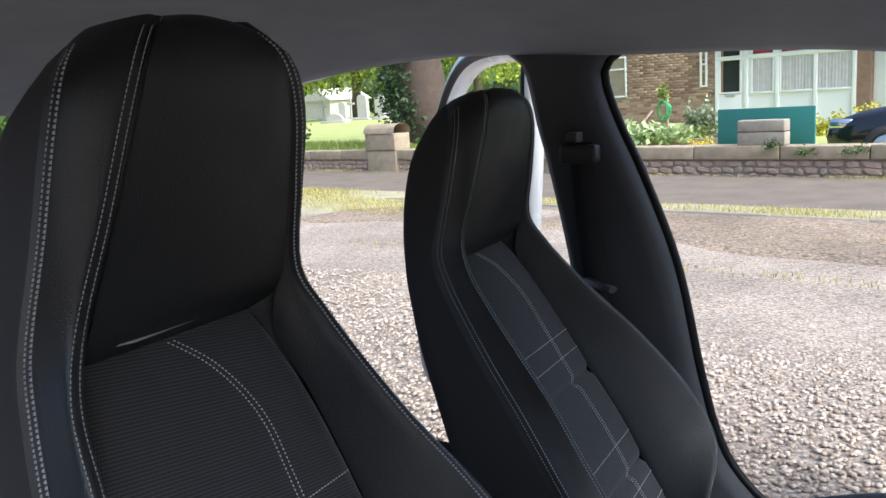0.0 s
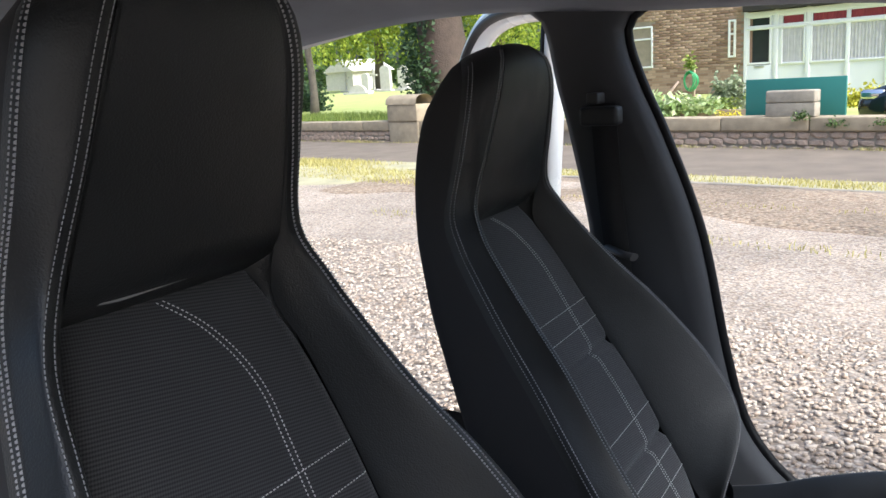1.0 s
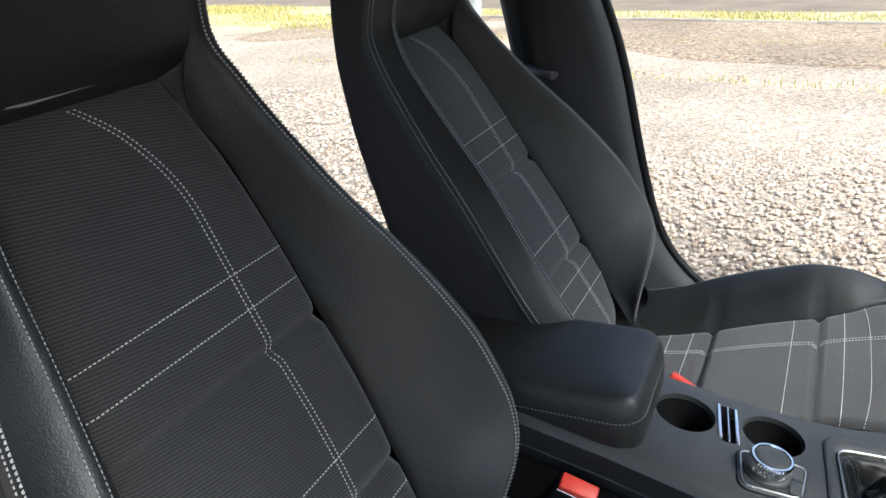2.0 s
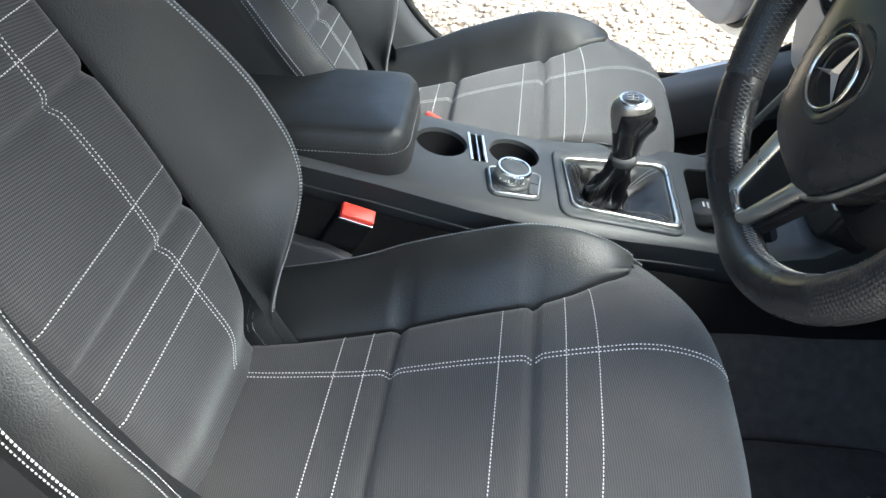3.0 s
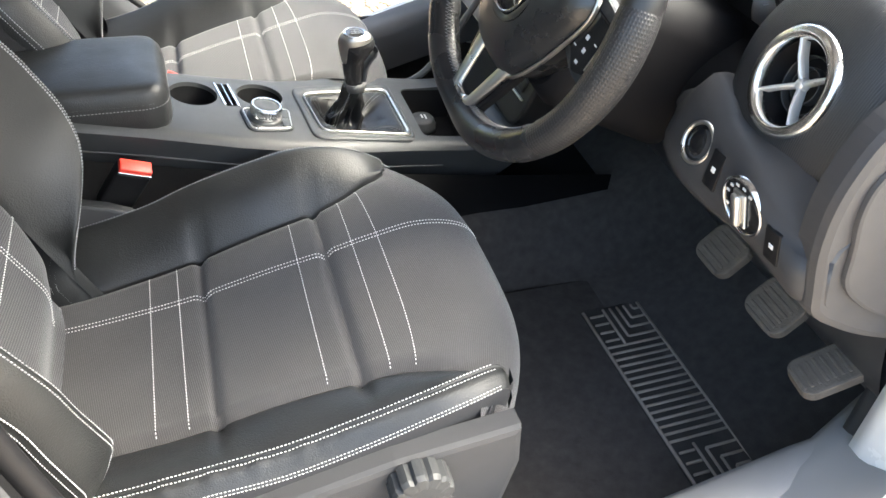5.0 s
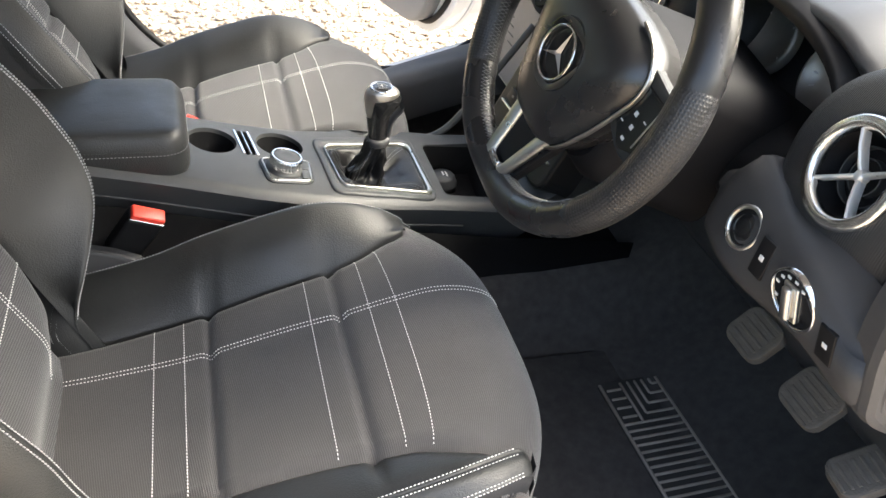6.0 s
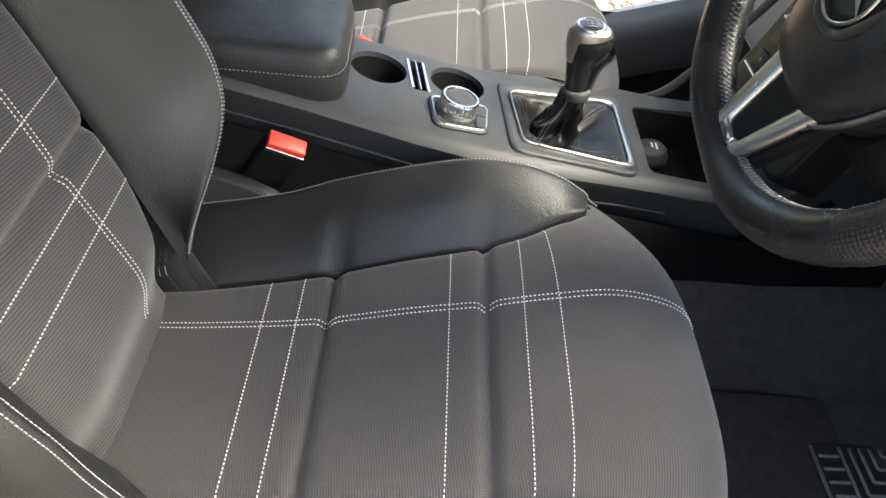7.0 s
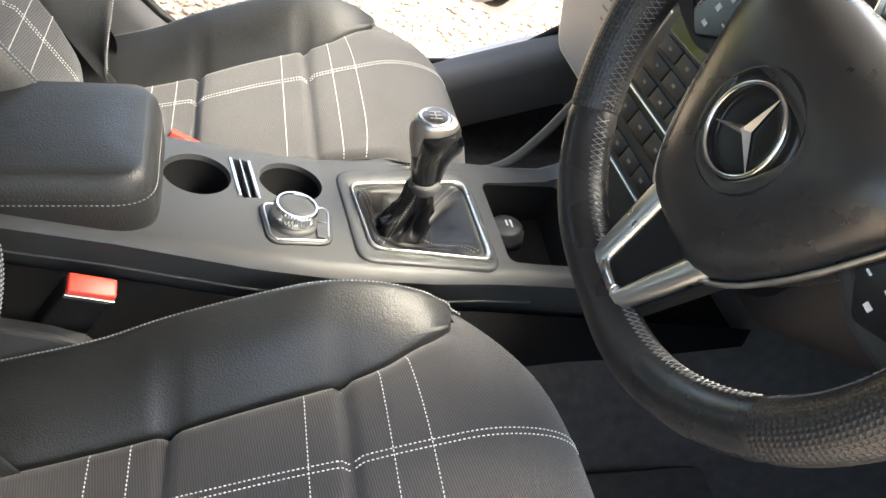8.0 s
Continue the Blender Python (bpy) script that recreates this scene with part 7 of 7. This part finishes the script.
def pier(u, label, flat=False):
    ob = thing("wall_pier", label, "stone pier", STREET @ Vector((u, WY, 0)), group="wall piers", kind="")
    ob.rotation_euler[2] = radians(-13)
    if flat:
        part("block", box((-0.352, -0.022, 0.440), (0.340, 0.20, 0.632), 0.014), M_PIER, ob)
        part("cap", box((-0.352, -0.026, 0.636), (0.340, 0.204, 0.81), 0.022), M_PIER, ob, "flat weathered cap stone")
        return ob
    part("shaft", box((-0.44, -0.06, -0.25), (0.44, 0.36, 0.43), 0.02), M_STONE, ob)
    part("block", box((-0.45, -0.08, 0.434), (0.45, 0.38, 0.78), 0.02), M_STONE, ob)
    rows = []
    for k in range(11):
        a = math.pi * k / 10
        rows.append([Vector((x, 0.15 - 0.25 * math.cos(a), 0.784 + 0.20 * math.sin(a) ** 0.6)) for x in (-0.46, 0.46)])
    bm = sheet(rows)
    bmesh.ops.holes_fill(bm, edges=bm.edges[:])
    part("cap", bm, M_STONE, ob, "rounded stone cap")
    return ob


pier(-4.395, "squat sandstone wall pier in two flat courses", True)
pier(-12.37, "squat sandstone wall pier with a rounded top")

# ground behind the wall
street_solid("garden_ground", box((-7.5, WY + 0.3, -0.1), (30, 40, 0.16)), M_LAWN, "planted front garden ground", "garden", "structure")
rows = [[Vector((x, y, z)) for y, z in ((WY + 0.3, 0.34), (14, 0.38), (25, 0.45), (70, 0.62), (160, 0.9))] for x in (-170, -80, -40, -20, -7.5)]
street_solid("cemetery_lawn", sheet(rows), M_LAWN, "sunlit mown cemetery grass", "lawn", "structure")
street_solid("cemetery_grass", tufts((-24, -9, WY + 0.5, 14.5, 0.35), 14000, 0.17, 0.008, 9, 0.4), M_GRASS, "bright green grass behind the wall", "grass", "stuff")

# house with a glazed porch
HY = 20.6
house = thing("house", "brown brick house with white windows and a glazed white porch", "house", STREET @ Vector((-9.4, HY, 0)))
house.rotation_euler[2] = radians(-13)
part("wall", box((-4.5, 0.012, 0.0), (0.3, 0.25, 5.2)), M_MORTAR, house)
part("wall", box((0.3, 0.9, 0.0), (7.0, 1.15, 5.2)), M_BRICK, house)
part("wall", box((0.25, 0.012, 0.0), (0.45, 0.9, 5.2)), M_BRICK, house)
part("fascia", box((0.3, -0.25, 2.46), (7.0, 0.9, 2.80), 0.01), M_FASCIA, house, "dark flat porch roof edge")
BRICKS = []
bm = box((-0.107, -0.006, -0.032), (0.107, 0.05, 0.032), 0.003, seg=1)
bme = bpy.data.meshes.new("brick")
bm.to_mesh(bme)
bm.free()
brick_mat = mat("mixed_brown_brick", (0.25, 0.155, 0.11), 0.88, grain=0.6, grain_scale=80, spots=0.2, spot_scale=12)
nt = brick_mat.node_tree
oi = nt.nodes.new("ShaderNodeObjectInfo")
rp = nt.nodes.new("ShaderNodeValToRGB")
rp.color_ramp.elements[0].color, rp.color_ramp.elements[1].color = (0.22, 0.135, 0.09, 1), (0.48, 0.34, 0.24, 1)
nt.links.new(oi.outputs["Random"], rp.inputs[0])
nt.links.new(rp.outputs[0], nt.nodes["Principled BSDF"].inputs["Base Color"])
bme.materials.append(brick_mat)
placed = 0
rest_v, rest_f = [], []
for row in range(40):
    for col in range(22):
        x = -4.45 + col * 0.225 + (0.1125 if row % 2 else 0)
        z = 0.04 + row * 0.075
        if x > 0.2 or (-3.62 < x < -2.34 and 1.15 < z < 2.45):
            continue
        if 15 <= row < 38 and 8 <= col and placed < 300:
            ob = new("brick", bme)
            ob.parent = house
            ob.location = (x, 0.0, z)
            placed += 1
        else:
            o = len(rest_v)
            rest_v += [(x - 0.107, 0.0, z - 0.032), (x + 0.107, 0.0, z - 0.032), (x + 0.107, 0.0, z + 0.032), (x - 0.107, 0.0, z + 0.032),
                       (x - 0.107, 0.02, z - 0.032), (x + 0.107, 0.02, z - 0.032), (x + 0.107, 0.02, z + 0.032), (x - 0.107, 0.02, z + 0.032)]
            rest_f += [(o, o + 1, o + 2, o + 3), (o, o + 4, o + 5, o + 1), (o + 3, o + 2, o + 6, o + 7), (o, o + 3, o + 7, o + 4), (o + 1, o + 5, o + 6, o + 2)]
tagged(part("brickwork", mesh_of(rest_v, rest_f, False), leafy("further_brick", (0.22, 0.135, 0.09), (0.48, 0.34, 0.24), 0.88, 0.0), house), kind="stuff")


def house_window(x0, x1, z0, z1, y, bars=(), curtain=None, door=False):
    w = part("porch_door" if door else "window", box((x0, y + 0.03, z0), (x1, y + 0.05, z1)), M_PANE if curtain is None else curtain, house)
    fw = 0.05
    for a, b, c, d in ((x0 - fw, x0, z0 - fw, z1 + fw), (x1, x1 + fw, z0 - fw, z1 + fw), (x0, x1, z1, z1 + fw), (x0, x1, z0 - fw, z0)):
        part("frame", box((a, y - 0.02, c), (b, y + 0.06, d), 0.006), M_PAINT, w)
    for bx in bars:
        part("bar", box((x0, y - 0.01, bx - 0.025), (x1, y + 0.055, bx + 0.025), 0.005), M_PAINT, w)
    if curtain is not None:
        part("pane", box((x0, y + 0.016, z0), (x1, y + 0.020, z1)), M_GLASS, w)
    return w


def curtain_sheet(x0, x1, z0, z1, y, m):
    rows = [[Vector((x0 + (x1 - x0) * k / 60, y - 0.012 + 0.007 * math.sin(k * 1.1) + 0.004 * math.sin(k * 0.37), z)) for k in range(61)] for z in (z0, z1)]
    return part("curtain", sheet(rows), m, house, "hanging pleated net curtain")


house_window(-3.5, -2.44, 1.25, 2.30, 0.0, (2.0,))
house_window(-0.12, -0.02, 1.40, 2.26, -0.03, (1.95,))
# porch: door, then glazed bays
part("porch_wall", box((0.27, 0.02, 0.0), (3.72, 0.10, 1.105)), M_PAINT, house, "white panelled porch base")
house_window(0.39, 0.905, 1.18, 1.99, 0.0, (), None, True)
part("door_panel", box((0.34, -0.005, 0.10), (0.955, 0.06, 1.12), 0.01), M_PAINT, house)
part("letter_plate", box((0.52, -0.02, 1.05), (0.78, 0.0, 1.10), 0.004), M_SATIN, house)
house_window(0.39, 0.905, 2.10, 2.28, 0.0)
for x0, x1 in ((1.235, 1.750), (1.953, 2.752), (2.816, 3.610)):
    house_window(x0, x1, 1.15, 1.98, 0.0, (), None)
    curtain_sheet(x0, x1, 1.15, 1.98, 0.022, M_CURTAIN)
    house_window(x0, x1, 2.10, 2.28, 0.0)
    curtain_sheet(x0 + 0.02, x1 - 0.02, 2.10, 2.28, 0.022, M_CURTAIN_RED)
for x in (0.29, 1.07, 1.86, 2.784, 3.67):
    part("porch_post", box((x - 0.045, -0.03, 0.0), (x + 0.045, 0.08, 2.46), 0.01), M_PAINT, house)
for x0, x1 in ((0.950, 1.030), (1.110, 1.190), (1.795, 1.820)):
    part("porch_panel", box((x0, 0.012, 1.10), (x1, 0.050, 2.33)), M_PAINT, house)
part("porch_rail", box((0.27, -0.04, 2.33), (3.72, 0.08, 2.44), 0.01), M_PAINT, house)
part("porch_rail", box((0.27, -0.035, 2.00), (3.72, 0.07, 2.08), 0.01), M_PAINT, house)
part("wall", box((3.72, 0.0, 0.0), (4.02, 0.9, 5.2)), M_BRICK, house)
part("garage_door", box((4.02, 0.25, 0.0), (6.6, 0.30, 2.35), 0.01), M_PAINT, house, "white garage door")

# things in the garden
board = street_solid("green_board", box((-5.29, WY + 0.55, 0.16), (-3.83, WY + 0.60, 0.968), 0.006), M_GREEN, "flat teal green painted board behind the wall", "board")
bm = joined(*[tube([(-8.34 + (0.10 + 0.012 * k) * math.cos(a) + 0.012 * math.sin(2 * k), 16.0 + 0.02 * k, 0.90 + (0.19 + 0.012 * math.cos(2.4 * k)) * math.sin(a) * (1 + 0.06 * math.sin(3 * k)) + 0.02 * math.sin(k)) for a in [2 * math.pi * j / 28 for j in range(28)]], 0.011, 6, closed=True) for k in range(7)])
street_solid("garden_hose", bm, M_HOSE, "coiled green garden hose on a post", "hose")
street_solid("hose_post", box((-8.37, 16.20, 0.1), (-8.31, 16.26, 1.25), 0.01), M_WOOD, "thin weathered wooden post", "post")
street_solid("leaning_stake", tube([(-8.95, 15.4, 0.15), (-8.47, 15.8, 0.90)], 0.025, 8), M_WOOD, "pale leaning wooden stake", "stake")
street_solid("raised_bed", joined(box((-8.6, 13.6, 0.1), (-5.2, 13.66, 0.42), 0.01), box((-8.6, 15.4, 0.1), (-5.2, 15.46, 0.42), 0.01), box((-8.6, 13.66, 0.1), (-5.2, 15.4, 0.36))), M_WOOD, "timber-edged raised planting bed", "planter")


def clump(name, u, w, z, rx, rz, count, size, m, label, category, seed, droop=0.0):
    r = random.Random(seed)
    pts = []
    while len(pts) < count:
        a, e, q = r.uniform(0, 6.28), r.uniform(-0.2, 1), r.random() ** 0.5
        lump = 0.75 + 0.35 * math.sin(3 * a + seed) * math.sin(4 * e + seed)
        pts.append(Vector((u + rx * q * lump * math.cos(a) * math.cos(e), w + rx * 0.7 * q * lump * math.sin(a) * math.cos(e), z + rz * q * lump * max(math.sin(e * 1.4), -0.1))))
    return street_solid(name, leaves(pts, size, seed, droop), m, label, category, "stuff" if category in ("weed", "flowers") else "")


clump("hosta", -7.25, 13.2, 0.42, 0.62, 0.35, 420, 0.15, M_HOSTA, "clump of pale variegated hosta leaves", "plant", 11)
clump("hosta", -6.70, 13.3, 0.44, 0.40, 0.30, 260, 0.12, M_HOSTA, "clump of pale variegated hosta leaves", "plant", 12)
clump("lavender_bush", -6.76, 14.5, 0.45, 0.46, 0.72, 900, 0.11, M_SAGE, "bushy grey-green lavender in the garden", "bush", 13)
clump("yellow_flowers", -5.72, 12.2, 0.34, 0.34, 0.20, 300, 0.05, M_YELLOW, "low clump of yellow flowers", "flowers", 14)
clump("yellow_shrub", -6.7, 13.9, 0.42, 0.55, 0.25, 350, 0.08, M_GRASS, "bright yellow-green low plants", "plant", 15)
clump("yellow_plant", -8.36, 16.1, 1.20, 0.16, 0.35, 120, 0.09, M_GRASS, "yellow-green climbing plant on the post", "plant", 16)
clump("yellow_bush", -4.60, 15.2, 0.38, 0.50, 0.42, 700, 0.08, M_YELLOW_LEAF, "bright yellow-leaved garden bush", "bush", 17)
clump("yellow_bush", -3.75, 15.6, 0.52, 0.70, 0.46, 900, 0.08, M_YELLOW_LEAF, "bright yellow-leaved garden bush", "bush", 18)
clump("wall_weed", -3.75, WY - 0.06, 0.32, 0.22, 0.14, 160, 0.04, M_SHRUB, "small green weed on the wall", "weed", 19)
clump("wall_weed", -4.22, WY - 0.10, 0.42, 0.16, 0.16, 140, 0.04, M_SHRUB, "small green weed on the wall", "weed", 20)
clump("wall_weed", -3.1, WY - 0.06, 0.34, 0.26, 0.12, 160, 0.04, M_SHRUB, "small green weed on the wall", "weed", 21)

# dark car parked in the drive
pc = thing("parked_car", "glossy black car parked on the drive, bonnet in view", "car", STREET @ Vector((-2.95, 13.2, 0)))
pc.rotation_euler[2] = radians(-13)
rows = []
for x, z0, z1, w in ((-0.95, 0.35, 0.60, 0.55), (-0.85, 0.25, 0.72, 0.75), (-0.5, 0.22, 0.84, 0.82), (0.0, 0.22, 0.93, 0.85), (0.7, 0.22, 0.99, 0.86), (1.1, 0.22, 1.02, 0.86), (1.9, 0.22, 1.42, 0.84), (3.0, 0.22, 1.44, 0.84), (3.6, 0.25, 1.0, 0.8)):
    rows.append([Vector((x, y, z)) for y, z in ((-w * 0.9, z0), (-w, z0 + 0.15), (-w, z1 - 0.14), (-w * 0.86, z1 - 0.03), (0, z1), (w * 0.86, z1 - 0.03), (w, z1 - 0.14), (w, z0 + 0.15), (w * 0.9, z0))])
bm = sheet(rows)
part("body", bm, M_DARKCAR, pc)
part("headlight", joined(box((-0.86, -0.80, 0.60), (-0.50, -0.52, 0.74), 0.05)), M_CHROME, pc, "clear headlight")
for x in (-0.05, 2.75):
    t = part("tyre", lathe([(0.20, -0.10), (0.30, -0.11), (0.315, 0.0), (0.30, 0.11), (0.20, 0.10)], Matrix.Translation((x, -0.78, 0.32)) @ Matrix.Rotation(radians(90), 4, "X"), 32), M_RUBBER, pc, "black tyre")
    part("rim", lathe([(0.205, 0.06), (0.15, 0.09), (0.0, 0.07)], Matrix.Translation((x, -0.78, 0.32)) @ Matrix.Rotation(radians(90), 4, "X"), 24), M_SATIN, t, "silver rim")

# gravestones
def gravestone(u, w, h, width, shape, label):
    z = 0.36 + 0.0045 * (w - 14)
    ob = thing("gravestone", label, "gravestone", STREET @ Vector((u, w, z)), group="gravestones")
    ob.rotation_euler[2] = radians(-13)
    part("plinth", box((-width * 0.75, -0.25, -0.05), (width * 0.75, 0.25, 0.18), 0.02), M_TOMB, ob)
    if shape == "cross":
        part("cross", joined(box((-0.09, -0.07, 0.18), (0.09, 0.07, h), 0.02), box((-width / 2, -0.068, h * 0.66), (width / 2, 0.068, h * 0.66 + 0.18), 0.02)), M_TOMB, ob)
    else:
        o = [(-width / 2, 0.18), (width / 2, 0.18)] + [(width / 2 * math.cos(a), h - width / 2 * 0.6 + width / 2 * 0.6 * math.sin(a)) for a in [math.pi * k / 12 for k in range(13)]]
        part("slab", prism(o, 0.16, 0.015, Matrix.Translation((0, 0.08, 0)) @ Matrix.Rotation(radians(90), 4, "X")), M_TOMB, ob)
    return ob


def sky_at(px_az, dist):
    """Street place at an azimuth (degrees from the street's normal, left positive) and distance."""
    return -math.sin(radians(px_az)) * dist, math.cos(radians(px_az)) * dist


for az, dist, h, wd, shp in ((46.7, 62, 1.9, 1.0, "slab"), (47.9, 64, 2.0, 1.1, "slab"), (48.7, 70, 1.9, 0.9, "cross"), (49.9, 58, 0.7, 1.8, "slab"), (49.3, 63, 1.5, 0.8, "slab"), (46.0, 68, 1.4, 0.9, "slab"), (50.6, 75, 1.8, 0.8, "cross"), (45.2, 70, 1.7, 0.9, "slab")):
    u, w = sky_at(az, dist)
    gravestone(u, w, h, wd, shp, "pale weathered stone gravestone in the grass")


# trees
def tree(name, base, height, radius, limbs, label, bark, leaf, leaf_count, leaf_size, crown, seed, droop=0.0, crown_low=0.4, lean=(0, 0)):
    r = random.Random(seed)
    ob = thing(name, label, "tree", STREET @ Vector(base), group="")
    ob.rotation_euler[2] = radians(-13)
    top = Vector((lean[0], lean[1], height * 0.72))
    path = [Vector((lean[0] * t * t, lean[1] * t * t, height * 0.72 * t)) + Vector((r.uniform(-1, 1), r.uniform(-1, 1), 0)) * radius * 0.25 for t in [k / 7 for k in range(8)]]
    path[0] = Vector((0, 0, -0.2))
    part("trunk", tube(path, [radius * (1.25 if k == 0 else 1.0) * (1 - 0.55 * k / 7) for k in range(8)], 14), bark, ob)
    tips = []
    for k in range(limbs):
        a = 6.28 * k / limbs + r.uniform(-0.4, 0.4)
        z0 = height * r.uniform(0.32, 0.68)
        b = Vector((lean[0] * (z0 / height) ** 2, lean[1] * (z0 / height) ** 2, z0))
        reach = crown * r.uniform(0.6, 1.0)
        pts = [b, b + Vector((math.cos(a) * reach * 0.45, math.sin(a) * reach * 0.45, height * 0.12)), b + Vector((math.cos(a) * reach * 0.8, math.sin(a) * reach * 0.8, height * 0.18)), b + Vector((math.cos(a) * reach, math.sin(a) * reach, height * (0.18 - 0.1 * droop)))]
        part("limb", tube(crom(pts, 7), [radius * 0.35 * (1 - 0.8 * j / 6) for j in range(7)], 7), bark, ob)
        tips += pts[1:]
    pts = []
    while len(pts) < leaf_count:
        c = r.choice(tips)
        if droop:
            q = c + Vector((r.gauss(0, crown * 0.22), r.gauss(0, crown * 0.22), height * 0.06))
            ln = height * r.uniform(0.15, 0.5)
            for j in range(14):
                p = q + Vector((0.08 * math.sin(j * 0.7), 0.08 * math.cos(j * 0.9), -ln * j / 13))
                if p.z > height * crown_low * 0.4:
                    pts.append(p)
        else:
            q = c + Vector((r.gauss(0, 1), r.gauss(0, 1), r.gauss(0, 0.8))) * crown * 0.16
            for j in range(10):
                pts.append(q + Vector((r.gauss(0, 1), r.gauss(0, 1), r.gauss(0, 1))) * crown * 0.07)
    part("crown", leaves(pts, leaf_size, seed, 0.9 if droop else 0.2), leaf, ob)
    return ob


ivy_tree = tree("ivy_tree", (-12.88, 13.2, 0.36), 13, 0.60, 7, "tall dark tree with ivy up its trunk", M_BARK, M_SHRUB, 5200, 0.20, 4.2, 31, 0, 0.5, (0.3, 0.1))
r = random.Random(77)
pts = []
for k in range(2600):
    z = 3.2 * r.random() ** 1.3
    a = r.uniform(1.6, 5.4) + 0.2 * math.sin(3 * z)
    q = 0.64 + 0.32 * r.random() ** 2 * (1.0 if z < 2.0 else 0.5)
    pts.append(Vector((q * math.cos(a) - 0.12, q * math.sin(a), z)))
part("ivy", leaves(pts, 0.13, 78), M_IVY, ivy_tree, "dark green ivy leaves")
tree("willow", (-56, 50, 0.6), 17, 0.45, 9, "bright yellow-green weeping willow", M_BARK_PALE, M_WILLOW, 26000, 0.36, 7.0, 33, 1.0, 0.35)
tree("willow", (-45, 54, 0.6), 17, 0.45, 9, "bright yellow-green weeping willow", M_BARK_PALE, M_WILLOW, 24000, 0.36, 7.0, 34, 1.0, 0.35)
tree("young_tree", (-24.5, 17.2, 0.4), 6.5, 0.14, 6, "slim tree with dark foliage", M_BARK_PALE, M_SHRUB, 3200, 0.14, 2.2, 35)
tree("young_tree", (-19.7, 14.6, 0.38), 6.0, 0.13, 6, "slim tree with dark foliage", M_BARK_PALE, M_SHRUB, 2600, 0.14, 1.9, 36, lean=(-0.3, 0.1))
tree("young_tree", (-12.0, 21, 0.4), 9, 0.22, 7, "garden tree with dark foliage", M_BARK, M_SHRUB, 3200, 0.18, 2.6, 37)
clump("dark_shrub", -27.0, 18.5, 0.6, 2.0, 2.2, 2200, 0.16, M_IVY, "dense dark green shrub", "shrub", 41)
clump("dark_shrub", -23.3, 17.3, 0.5, 1.0, 1.3, 1400, 0.14, M_IVY, "dense dark green shrub", "shrub", 42)
# branch reaching across before the house
tree("street_tree", (-10.9, 15.2, 0.2), 7.5, 0.16, 6, "garden tree reaching before the house", M_BARK, M_WILLOW, 1400, 0.12, 2.3, 43, lean=(1.2, 0.2))
# pale building beyond the graves
u, w = sky_at(51.0, 95)
street_solid("far_building", joined(box((u - 2.4, w, 0.5), (u + 2.4, w + 6, 2.6)), prism([(-2.8, 2.6), (2.8, 2.6), (0, 4.0)], 6.4, 0, Matrix.Translation((u, w + 6.2, 0)) @ Matrix.Rotation(radians(90), 4, "X"))), M_TOMB, "small pale building beyond the graves", "building")
# woods far off all round
verts = []
r = random.Random(91)
pts = []
for k in range(15000):
    a = r.uniform(0, 6.283)
    d = r.uniform(105, 135)
    top = 9 + 4 * math.sin(a * 9) + 3 * math.sin(a * 23 + 1)
    pts.append(Vector((d * math.cos(a), d * math.sin(a), 0.5 + top * r.random())))
street_solid("far_woods", leaves(pts, 3.0, 92), M_SHRUB, "distant belt of green trees", "woods", "stuff")
